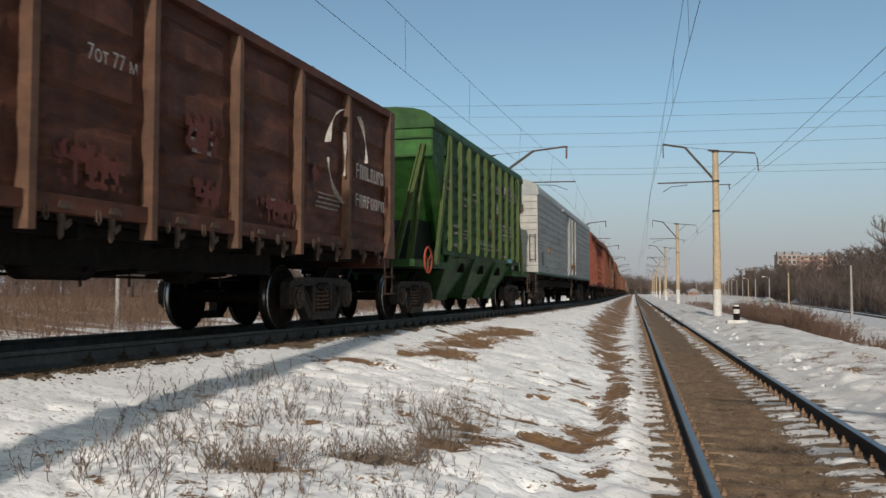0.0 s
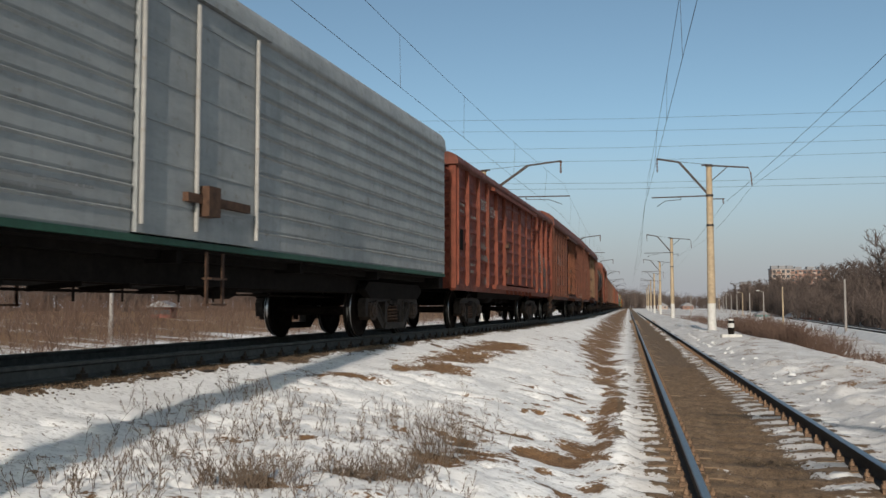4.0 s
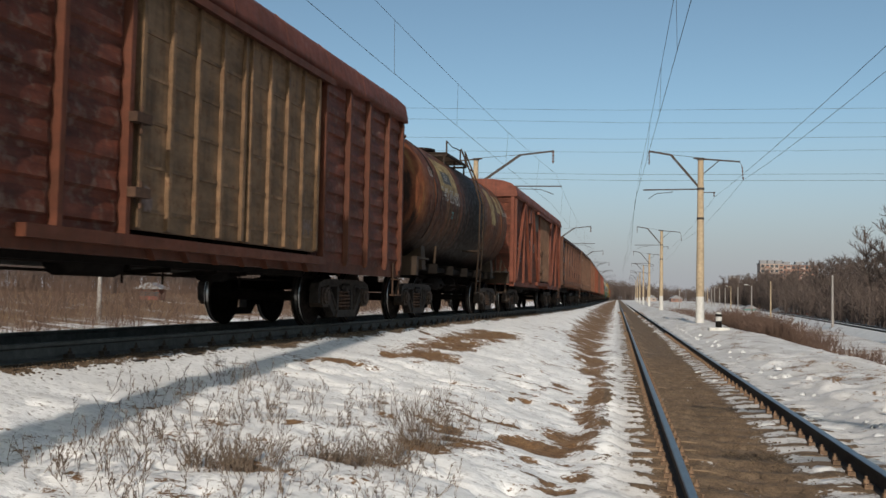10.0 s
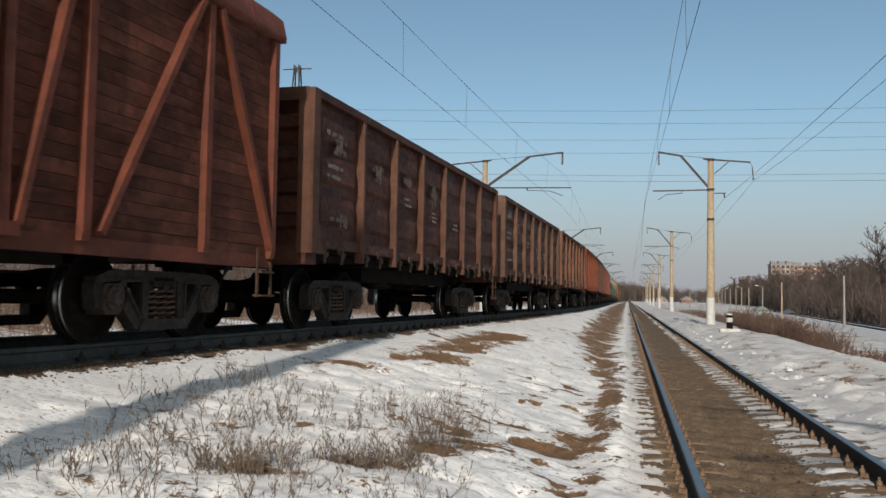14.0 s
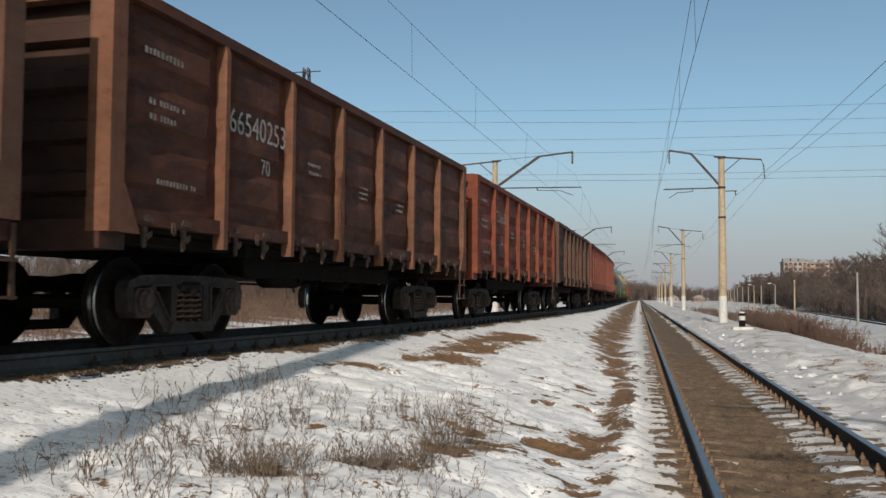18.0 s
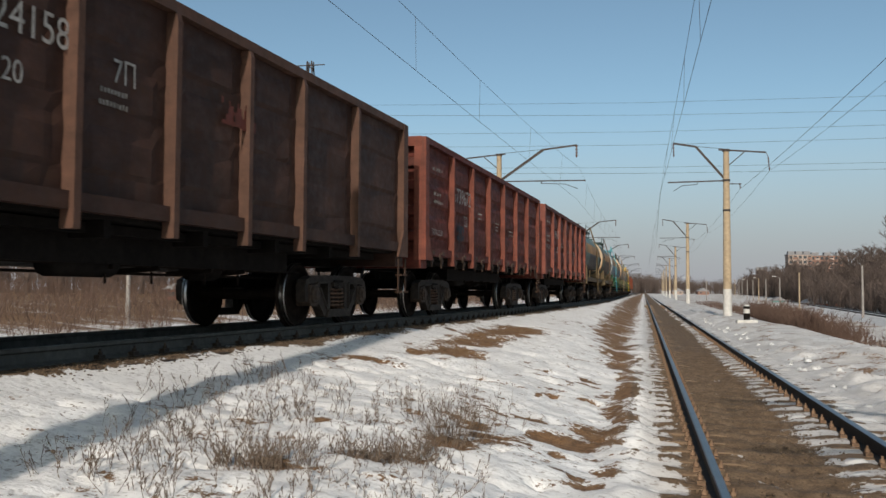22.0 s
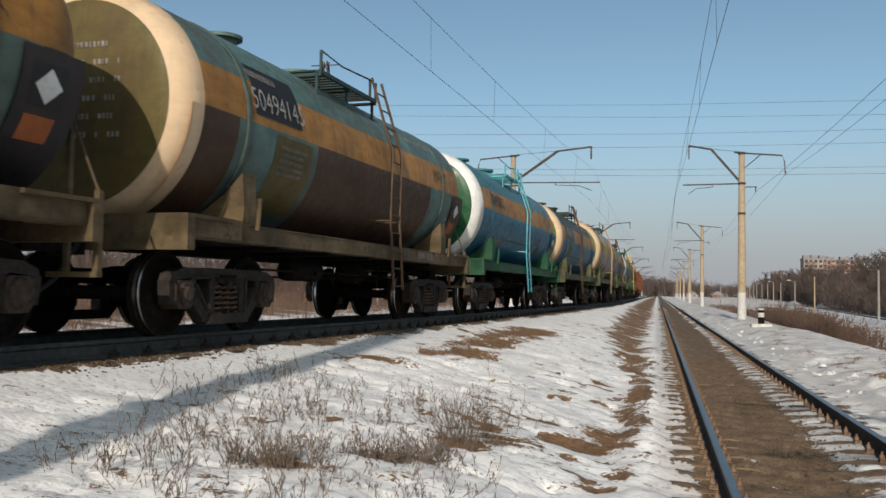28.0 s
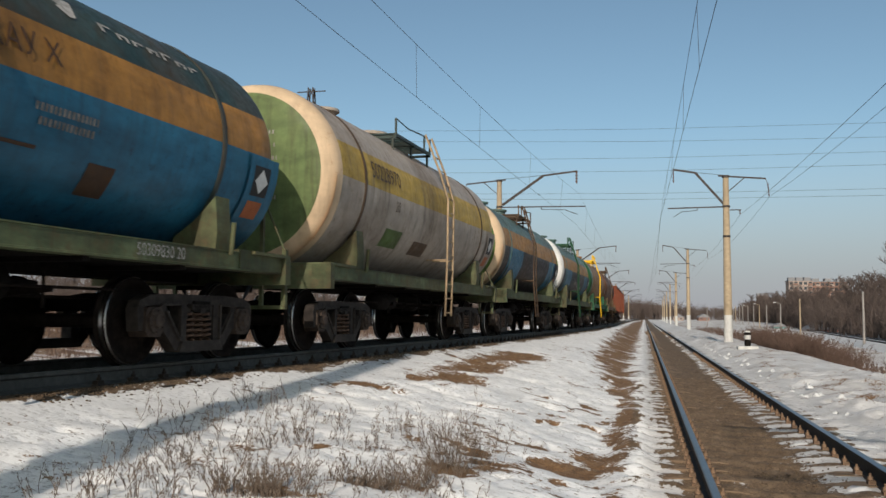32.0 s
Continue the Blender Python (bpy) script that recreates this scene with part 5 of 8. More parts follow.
        for k in (-1, 1):
            if k == s:
                part("step", shared("step", step_mesh), None, w, "rusty foot step", pose(k * 1.46, s * 6.25 - 0.18, 0.05))
    # discharge hoppers
    for yc in (-2.5, 0.0, 2.5):
        bm = bmesh.new()
        top = [bm.verts.new(p) for p in ((-1.42, yc - 1.25, z0 - 0.02), (1.42, yc - 1.25, z0 - 0.02), (1.42, yc + 1.25, z0 - 0.02), (-1.42, yc + 1.25, z0 - 0.02))]
        bot = [bm.verts.new(p) for p in ((-0.85, yc - 0.46, 0.40), (0.85, yc - 0.46, 0.40), (0.85, yc + 0.46, 0.40), (-0.85, yc + 0.46, 0.40))]
        for i in range(4):
            bm.faces.new((top[i], top[(i + 1) % 4], bot[(i + 1) % 4], bot[i]))
        bm.faces.new(bot)
        h = part("discharge_hopper", bm, green, w, "funnel-shaped discharge hopper")
        for s in (-1, 1):
            for e in (-1, 1):
                bm = bmesh.new()
                bar(bm, (s * 1.42, yc + e * 1.23, z0 - 0.05), (s * 0.86, yc + e * 0.46, 0.42), 0.04, 0.05)
                part("edge_rib", bm, green, h)
            bm = bmesh.new()
            box(bm, min(s * 0.83, s * 0.90), max(s * 0.83, s * 0.90), yc - 0.5, yc + 0.5, 0.37, 0.43)
            part("outlet_flange", bm, green, h)
    bm = bmesh.new()
    sweep(bm, arch(X, z1, zt), -5.20, 5.20, True)
    part("roof", bm, green, w, "green bowed roof")
    bm = bmesh.new()
    box(bm, -0.5, 0.5, -4.6, 4.6, zt + 0.02, zt + 0.10)
    part("roof_walk", bm, green, w)
    for q in (("Транс", 0.20, 1.06, 3.43), ("МИНЕРА", 0.17, 2.86, 3.53), ("УДОБ", 0.20, 2.90, 3.32), ("ЛЬНЫЕ", 0.15, 3.70, 3.50), ("РЕНИЯ", 0.15, 3.72, 3.32), ("20", 0.26, 0.12, 2.34),
              ("ОТКРЫТЬ ДВА", 0.09, 1.90, 2.30), ("ЛЮКА", 0.09, 1.90, 2.04), ("ЗАПРЕЩАЕТСЯ", 0.085, 2.83, 2.42), ("АН ЗАО", 0.13, -0.72, 1.80), ("РУЧНЫЕ МЕХАНИЗМЫ", 0.07, 0.10, 1.78), ("201", 0.11, 3.75, 1.60)):
        writing(q[0], q[1], white_paint, w, X + 0.062, q[2], q[3])
    for i, q in enumerate(((2, 0.7, 0.10, -4.2, 3.0), (2, 0.7, 0.09, -3.5, 2.05), (1, 0.7, 0.12, -3.5, 1.62), (2, 0.4, 0.09, -2.6, 2.75), (3, 0.7, 0.05, -2.6, 2.0), (2, 0.7, 0.08, -1.7, 2.95), (1, 0.5, 0.08, -0.72, 1.66), (1, 0.4, 0.07, 1.15, 3.28),
                           (1, 0.5, 0.07, 0.12, 1.66), (1, 0.7, 0.07, 1.02, 1.70), (1, 0.6, 0.07, 1.90, 2.42), (1, 0.6, 0.07, 1.90, 2.17), (3, 0.6, 0.06, 2.83, 2.30), (1, 0.5, 0.06, 2.0, 3.28), (1, 0.6, 0.09, 1.95, 1.56))):
        bars(*q[:3], white_paint, w, X + 0.062, q[3], q[4], 80 + i)
    # two faded emblems as plain shapes
    bm = bmesh.new()
    plate(bm, [(0.92, 2.78), (1.0, 2.70), (1.15, 2.70), (1.24, 2.78)], 0, X + 0.060, X + 0.063)
    for k in range(5):
        plate(bm, [(0.95 + k * 0.06, 2.81), (0.985 + k * 0.06, 2.81), (0.97 + k * 0.06, 2.90 + 0.05 * (2 - abs(k - 2)))], 0, X + 0.060, X + 0.063)
    part("emblem", bm, white_paint, w, "faded white emblem")
    bm = bmesh.new()
    for k in range(4):
        plate(bm, [(1.98 + k * 0.07, 3.36), (2.02 + k * 0.07, 3.36), (2.05 + k * 0.07, 3.56 + 0.03 * (k % 2)), (2.01 + k * 0.07, 3.58)], 0, X + 0.060, X + 0.063)
    part("emblem", bm, white_paint, w, "faded white emblem")
    bm = bmesh.new()
    plate(bm, [(-0.05, 2.08), (0.32, 2.06), (0.34, 2.16), (-0.02, 2.19)], 0, X + 0.060, X + 0.063)
    plate(bm, [(0.86, 2.60), (1.20, 2.58), (1.22, 2.65), (0.90, 2.67)], 0, X + 0.060, X + 0.063)
    part("red_mark", bm, paint("faded_crimson", (0.085, 0.022, 0.018)), w, "faded red marks")
    bm = bmesh.new()
    box(bm, X + 0.001, X + 0.06, 2.55, 3.15, 1.42, 1.52)
    part("sticker", bm, plain("faded_sticker", (0.12, 0.35, 0.42), 0.6), w, "faded pale blue sign")
    return w, 14.72

# ---- tank wagon ----
SHELL = {}                                              # barrel radius and height of its axis


def tank(top, stripe, low, ring, end, frame_m, name="tank_wagon", label="", L=12.02, base=7.8, stripe_at=(0.0, 22.6), ring_w=0.12, patches=(), numbers=(), ladder_m=None, zones=(), band_m=None, sills=True, end_print=0, prints=(), R=1.35, ZC=2.57, flat=True, ladder_y=-0.55, deck_m=None):
    LB = 10.77
    deck_m = deck_m or ladder_m or frame_m
    w = thing(name, label, "tank wagon")
    gear(w, L, base, deep=False)
    SHELL[w.name] = (R, ZC)
    N = 64
    hy = LB / 2
    # dished ends: rows of (y, r)
    if flat:
        head = [(-hy, 0.02), (-hy + 0.012, 0.35), (-hy + 0.035, 0.75), (-hy + 0.075, R - 0.34), (-hy + 0.10, R - 0.19), (-hy + 0.16, R - 0.09), (-hy + 0.26, R - 0.03), (-hy + 0.37, R)]
    else:
        head = [(-hy, 0.02), (-hy + 0.015, 0.30), (-hy + 0.06, 0.62), (-hy + 0.13, 0.95), (-hy + 0.22, 1.20), (-hy + 0.33, 1.38), (-hy + 0.45, 1.465), (-hy + 0.58, R)]
    q0 = 0.37 if flat else 0.58
    mid = [-hy + q0 + ring_w * k for k in (0.5, 1.0)] if ring else []
    rest = [p for p in np.linspace(-hy + 1.25, hy - 0.62, 34)]
    prof = head + [(p, R) for p in mid] + [(p, R) for p in rest] + [(-p, r) for p, r in head[::-1]]
    nh, nm = len(head), len(mid)
    mats = [top, stripe, low, ring or top, end] + [z[2] for z in zones]

    def pick(k, i):
        if k < 4:
            return 4
        if ring and k < nh + nm - 1:
            return 3
        a = (i + 0.5) * 360 / N
        a = a if a <= 90 else (180 - a if a <= 270 else a - 360)
        # a: height angle above the side
        y = (prof[k][0] + prof[k + 1][0]) / 2
        for n_, (y0, y1, _, a0, a1) in enumerate(zones):
            if y0 < y < y1 and a0 < a < a1:
                return 5 + n_
        if a > stripe_at[1]:
            return 0
        return 1 if a > stripe_at[0] else 2
    bm = bmesh.new()
    lathe(bm, prof, N, "y", pick)
    for v in bm.verts:
        v.co.z += ZC
    part("barrel", bm, mats, w, "welded steel tank barrel")
    # weld bands round the barrel
    for y in (-3.92, 3.92):
        bm = bmesh.new()
        n = 40
        pts_ = [(math.cos(radians(a)), math.sin(radians(a))) for a in np.linspace(-38, 218, n)]
        for y0 in (y - 0.05,):
            a = [[bm.verts.new((c * (R + q), yy, ZC + s * (R + q))) for c, s in pts_] for q, yy in ((0.004, y0), (0.016, y0 + 0.01), (0.016, y0 + 0.09), (0.004, y0 + 0.10))]
            for r0, r1 in zip(a, a[1:]):
                for i in range(n - 1):
                    bm.faces.new((r0[i], r0[i + 1], r1[i + 1], r1[i])).smooth = True
        part("clamp_band", bm, band_m or top, w, "steel clamp band round the barrel")
    # underframe
    for s in (-1, 1):
        if sills:
            bm = bmesh.new()
            sweep(bm, [(s * 1.20, 1.08), (s * 1.43, 1.08), (s * 1.43, 1.10), (s * 1.42, 1.105), (s * 1.42, 1.28), (s * 1.43, 1.285), (s * 1.43, 1.30), (s * 1.20, 1.30)], -L / 2 + 0.62, L / 2 - 0.62)
            part("side_sill", bm, frame_m, w)
        bm = bmesh.new()
        y = s * (L / 2 - 0.62)
        box(bm, -1.50, 1.50, min(y, y - s * 0.14), max(y, y - s * 0.14), 0.94, 1.30)
        box(bm, -1.50, 1.50, min(y, y - s * 0.95), max(y, y - s * 0.95), 1.285, 1.325)
        part("end_sill", bm, frame_m, w)
        for k in (-1, 1):
            bm = bmesh.new()
            yy = s * base / 2
            plate(bm, [(k * 0.75, 1.26), (k * 1.36, 1.26), (k * 1.38, 1.50), (k * 1.35, 1.92), (k * 1.10, 1.66), (k * 0.80, 1.45)] if sills else [(k * 0.75, 1.10), (k * 1.24, 1.10), (k * 1.20, 1.62), (k * 0.80, 1.36)], 1, yy - 0.15, yy + 0.15)
            tube(bm, (k * 1.47, yy + 0.02, 1.24), (k * 1.50, yy + 0.02, 1.62), 0.03, 8)
            part("saddle", bm, frame_m, w)
        # corner post with a stay and a foot rung: near side at the rear, far side at the front
        bm = bmesh.new()
        ye = s * (L / 2 - 0.52)
        bar(bm, (s * 1.02, ye, 0.63), (s * 1.02, ye, 2.16), 0.05, 0.05, (0, 1, 0))
        bar(bm, (s * 1.36, ye, 0.63), (s * 1.36, ye, 1.42), 0.06, 0.06, (0, 1, 0))
        tube(bm, (s * 1.02, ye, 2.14), (s * 1.36, ye, 1.40), 0.014, 6)
        lad = part("corner_ladder", bm, frame_m, w, "steel corner post with a slanting stay")
        bm = bmesh.new()
        bar(bm, (s * 0.82, ye, 0.65), (s * 1.39, ye, 0.65), 0.08, 0.05)
        part("rung", bm, frame_m, lad)
        if sills:
            # half jacket of sheet steel that guards the lower half of the barrel's end
            bm = bmesh.new()
            ya, yb = (4.52, 5.24) if s > 0 else (-5.16, -4.98)
            aa = [radians(a) for a in np.linspace(181, 359, 40)]
            for q in (0.028, 0.016):
                g = [[bm.verts.new(((R + q) * math.cos(a), yy, ZC + (R + q) * math.sin(a))) for a in aa] for yy in (ya, yb)]
                for i in range(39):
                    bm.faces.new((g[0][i], g[0][i + 1], g[1][i + 1], g[1][i])).smooth = True
            part("end_shield", bm, low if s > 0 else (ring or low), w, "curved steel shield over the lower half of the end")
            bm = bmesh.new()
            box(bm, 0.9, 1.44, min(y - s * 0.1, y - s * 1.2), max(y - s * 0.1, y - s * 1.2), 1.10, 1.33)
            part("corner_box", bm, frame_m, w)
    # dome, hatch and top platform
    bm = bmesh.new()
    tube(bm, (0, 0, ZC + R - 0.05), (0, 0, ZC + R + 0.16), 0.34, 20)
    tube(bm, (0, 0, ZC + R + 0.16), (0, 0, ZC + R + 0.22), 0.39, 20)
    part("filling_hatch", bm, top, w, "round filling hatch")
    bm = bmesh.new()
    tube(bm, (0, -2.4, ZC + R - 0.05), (0, -2.4, ZC + R + 0.14), 0.22, 16)
    tube(bm, (0, -2.4, ZC + R + 0.14), (0, -2.4, ZC + R + 0.19), 0.30, 16)
    rod(bm, [(-0.1, -2.75, ZC + R - 0.03), (-0.1, -2.75, ZC + R + 0.16), (-0.1, -2.55, ZC + R + 0.16), (-0.1, -2.55, ZC + R - 0.03)], 0.014, 5)
    part("valve_cap", bm, top, w, "round valve cap")
    bm = bmesh.new()
    for x in (0.42, 1.05):
        bar(bm, (x, -1.35, ZC + R - 0.12), (x, 0.85, ZC + R - 0.12), 0.05, 0.06)
    for y in (-1.35, -0.25, 0.85):
        bar(bm, (0.40, y, ZC + R - 0.16), (1.07, y, ZC + R - 0.16), 0.04, 0.05)
        bar(bm, (1.0, y, ZC + R * 0.66), (1.0, y, ZC + R - 0.12), 0.04, 0.04, (0, 1, 0))
    deck = part("platform", bm, deck_m, w, "slatted steel walkway")
    slat = shared(("slat", deck_m.name), lambda: slat_mesh(deck_m))
    for y in np.arange(-1.33, 0.80, 0.16):
        part("slat", slat, None, deck, "", pose(0, y, ZC + R - 0.09))
    bm = bmesh.new()
    gate = (ladder_y - 0.30, ladder_y + 0.30)
    for y in (-1.35, gate[0], gate[1], 0.85):
        if -1.4 < y < 0.9:
            bar(bm, (1.06, y, ZC + R - 0.14), (1.06, y, ZC + R + 0.20), 0.035, 0.035, (0, 1, 0))
    for a, b in ((-1.35, gate[0]), (gate[1], 0.85)):
        if b - a > 0.3:
            rod(bm, [(1.06, a, ZC + R + 0.20), (1.06, a * 0.6 + b * 0.4, ZC + R + 0.14), (1.06, b, ZC + R + 0.20)], 0.014, 6)
    part("handrail", bm, deck_m, w, "thin steel handrail")
    bm = bmesh.new()
    for y in (-1.30, 0.80):
        bar(bm, (-0.7, y, ZC + R - 0.22), (-0.7, y, ZC + R + 0.20), 0.03, 0.03, (0, 1, 0))
    tube(bm, (-0.7, -1.30, ZC + R + 0.20), (-0.7, 0.80, ZC + R + 0.20), 0.014, 6)
    part("handrail", bm, deck_m, w, "thin steel handrail")
    ladder(w, ladder_y, ladder_m or frame_m, R, ZC)
    for (y0, y1, a0, a1, m, lab) in patches:
        curved_patch(w, y0, y1, a0, a1, R, ZC, m, lab)
    if end_print:
        # worn stencilling on the end plate
        r = random.Random(end_print)
        bm = bmesh.new()
        for k in range(6):
            z = ZC + 0.62 - k * 0.2
            p, e = -0.55 * math.sqrt(max(0.05, 1 - ((z - ZC) / 1.2) ** 2)), 0.6
            while p < e * math.sqrt(max(0.05, 1 - ((z - ZC) / 1.2) ** 2)):
                q = p + r.uniform(0.015, 0.04)
                d = math.hypot(p, z - ZC)
                yy = -hy + float(np.interp(d, [h_[1] for h_ in head], [h_[0] + hy for h_ in head])) - 0.012
                box(bm, p, q, yy - 0.001, yy, z - 0.03, z + 0.03)
                p = q + r.choice((0.02, 0.02, 0.03, 0.12))
        tagged(part("end_stencil", bm, dim_paint, w), "worn lines of stencilling on the end", "", "", "stuff")
    for rows_, wd, hh, y, a, m in prints:
        r = random.Random(int(y * 10) + 77)
        bm = bmesh.new()
        for k in range(rows_):
            ak = radians(a) - k * hh * 1.7 / R
            p = y - wd / 2 + r.uniform(0, wd * 0.1)
            while p < y + wd / 2 - r.uniform(0, wd * 0.2):
                q = p + r.uniform(0.32, 0.55) * hh
                g = [bm.verts.new(((R + 0.012) * math.cos(aa), yy, ZC + (R + 0.012) * math.sin(aa))) for yy, aa in ((p, ak - hh / 2 / R), (q, ak - hh / 2 / R), (q, ak + hh / 2 / R), (p, ak + hh / 2 / R))]
                bm.faces.new(g)
                p = q + hh * 0.35
        tagged(part("small_print", bm, dim_paint if m is white_paint else m, w), "worn lines of small stencilling", "", "", "stuff")
    for text, size, y, a, m in numbers:
        t = writing(text, size, m, w, 0, 0, 0)
        ar = radians(a)
        n = Vector((math.cos(ar), 0, math.sin(ar)))
        t.matrix_basis = Matrix.Translation((n.x * (R + 0.012), y, ZC + n.z * (R + 0.012))) @ Matrix.Rotation(-ar, 4, "Y") @ Matrix.LocRotScale(None, Euler((radians(90), 0, radians(90))), (0.9, 1, 1))
        bend(t, R)
    return w, L


def slat_mesh(m):
    bm = bmesh.new()
    box(bm, 0.42, 1.05, 0, 0.09, -0.012, 0.012)
    return mesh_of("slat", bm, m)


def bend(t, R):
    """Bow flat characters onto the barrel."""
    for v in t.data.vertices:
        v.co.z = -(R - math.sqrt(max(0.0, R * R - v.co.y ** 2))) + 0.004


def curved_patch(w, y0, y1, a0, a1, R, ZC, m, lab):
    bm = bmesh.new()
    n = 12
    g = [[bm.verts.new(((R + 0.006) * math.cos(radians(a)), y, ZC + (R + 0.006) * math.sin(radians(a)))) for a in np.linspace(a0, a1, n)] for y in (y0, y1)]
    for i in range(n - 1):
        bm.faces.new((g[0][i], g[1][i], g[1][i + 1], g[0][i + 1])).smooth = True
    part("painted_panel", bm, m, w, lab)


def ladder(w, y, m, R, ZC):
    p = [(1.06, ZC + R + 0.25), (R - 0.06, ZC + 0.85), (R + 0.11, ZC + 0.30), (R + 0.10, ZC - 0.9), (1.52, 0.55)]
    ob = w
    for yy in (y - 0.22, y + 0.22):
        bm = bmesh.new()
        rod(bm, [(a, yy, b) for a, b in p], 0.024, 6)
        if ob is w:
            ob = part("ladder", bm, m, w, "steel ladder up the barrel")
        else:
            part("ladder_rail", bm, m, ob)
        bm = bmesh.new()
        tube(bm, (R + 0.08, yy, 1.72), (R - 0.36, yy, 1.72), 0.02, 6)
        part("ladder_bracket", bm, m, ob)
    rung = shared(("rung", m.name), lambda: rung_mesh(m))
    zs = [(b, a) for a, b in p[::-1]]
    for k in range(12):
        z = 0.62 + k * 0.30
        part("rung", rung, None, ob, "", pose(float(np.interp(z, [q[0] for q in zs], [q[1] for q in zs])), y, z))


def rung_mesh(m):
    bm = bmesh.new()
    tube(bm, (0, -0.22, 0), (0, 0.22, 0), 0.014, 6)
    return mesh_of("rung", bm, m)



def end_writing(w, text, size, x, z, m):
    """Stencilled characters on the front end of a barrel."""
    R, ZC = SHELL[w.name]
    t = writing(text, size, m, w, 0, 0, 0)
    d = math.hypot(x, z) + 0.25
    y = -5.385 + float(np.interp(d, [0, 0.35, 0.75, R - 0.34, R - 0.19], [0, 0.012, 0.035, 0.075, 0.10])) * 0.6 - 0.02
    t.matrix_basis = Matrix.LocRotScale((x, y, ZC + z), Euler((radians(90), 0, 0)), (0.9, 1, 1))
# ---- overhead line ----
pole_m = plain("mast_concrete", (0.36, 0.28, 0.19), 0.9, 0, 6, 0.22, 0.4, 0.01)
whitewash = plain("whitewash", (0.50, 0.49, 0.47), 0.9, 0, 5, 0.15, 0.3)
bracket_m = plain("bracket_steel", (0.055, 0.045, 0.042), 0.7, 0.3, 15, 0.3)
wire_m = plain("wire_copper", (0.05, 0.045, 0.042), 0.6, 0.5, 5, 0.1, 0)
glass_m = plain("insulator_glaze", (0.10, 0.05, 0.035), 0.25, 0, 5, 0.1, 0)


def insulator(bm, a, b, n=4):
    a, b = Vector(a), Vector(b)
    for k in range(n):
        p, q = a.lerp(b, (k + 0.15) / n), a.lerp(b, (k + 0.6) / n)
        tube(bm, p, q, 0.055, 10, 0.03)
    tube(bm, a, b, 0.02, 6)


def mast(x, y, z, side, name="catenary_mast", height=9.2, thick=1.0, arms=True):
    """side -1: the bracket reaches towards -x from the pole, +1: towards +x."""
    w = thing(name, "tapered concrete mast with steel brackets and a whitewashed foot", "catenary mast", pose(x, y, z), "masts along the line")
    bm = bmesh.new()
    tube(bm, (0, 0, 1.45), (0, 0, height), 0.225 * thick, 16, 0.155 * thick)
    part("pole", bm, pole_m, w)
    bm = bmesh.new()
    tube(bm, (0, 0, -1.6), (0, 0, 1.45), 0.255 * thick, 16, 0.229 * thick)
    part("foot", bm, whitewash, w, "whitewashed foot of the mast")
    s = side
    if not arms:
        return w
    bm = bmesh.new()
    bar(bm, (s * 0.1, 0, height - 1.62), (s * 1.62, 0, height + 0.20), 0.09, 0.12)
    bar(bm, (s * 1.60, 0, height + 0.20), (s * 2.85, 0, height + 0.43), 0.08, 0.10)
    tube(bm, (0, 0, height + 0.02), (s * 1.62, 0, height + 0.22), 0.014, 6)
    part("bracket", bm, bracket_m, w, "bent steel bracket")
    bm = bmesh.new()
    bar(bm, (0, 0, height - 1.74), (s * 3.14, 0, height - 1.78), 0.06, 0.07)
    tube(bm, (s * 2.85, 0, height - 2.28), (s * 2.4, 0, height - 1.98), 0.02, 6)
    tube(bm, (s * 2.4, 0, height - 1.98), (s * 1.55, 0, height - 1.92), 0.02, 6)
    tube(bm, (s * 1.55, 0, height - 1.92), (s * 1.55, 0, height - 1.76), 0.02, 6)
    part("register_arm", bm, bracket_m, w, "thin register arm for the contact wire")
    bm = bmesh.new()
    insulator(bm, (s * 2.82, 0, height + 0.40), (s * 2.82, 0, height - 0.35))
    part("insulator", bm, glass_m, w, "string of brown insulators")
    bm = bmesh.new()
    o = -s
    bar(bm, (s * 0.4, 0, height + 0.0), (o * 2.12, 0, height - 0.22), 0.07, 0.08)
    bar(bm, (o * 0.1, 0, height - 0.92), (o * 1.0, 0, height - 0.14), 0.05, 0.05)
    part("feeder_arm", bm, bracket_m, w, "short steel arm for the feeder wires")
    bm = bmesh.new()
    tube(bm, (o * 2.1, 0, height - 0.22), (o * 2.22, 0, height - 0.5), 0.015, 6)
    insulator(bm, (o * 2.22, 0, height - 0.5), (o * 2.28, 0, height - 1.25))
    part("feeder_insulator", bm, glass_m, w, "hanging insulator string")
    bm = bmesh.new()
    insulator(bm, (o * 0.72, 0, height - 1.95), (o * 0.74, 0, height - 2.2), 2)
    part("small_insulator", bm, glass_m, w)
    bm = bmesh.new()
    bar(bm, (0, 0, height - 1.93), (o * 0.8, 0, height - 1.93), 0.05, 0.05)
    part("side_arm", bm, bracket_m, w)
    for z0 in (height - 1.73, height - 0.05, height - 3.4):
        bm = bmesh.new()
        tube(bm, (0, 0, z0 - 0.06), (0, 0, z0 + 0.06), 0.205 * thick, 14)
        part("clamp", bm, bracket_m, w, "steel clamp round the pole")
    return w


MAST_R = [(5.0 if k == 0 else 4.51 + 0.0093 * (57 * (k - 1)), 52 + 57 * (k - 1), 0.08 if k < 2 else 0.25) for k in range(8)]
MAST_L = [(-8.87 + 0.01 * (60 * k), 56 + 60 * k, 0.5) for k in range(-1, 6)]
for x, y, z in MAST_R:
    mast(x, y, z, -1)
for x, y, z in MAST_L:
    if y > 0:
        w = mast(x, y, z, 1, height=9.5)
        for c in w.children:
            if c.name.startswith(("bracket", "register", "insulator")):
                c.matrix_basis = Matrix.Diagonal((1.72, 1, 1, 1))
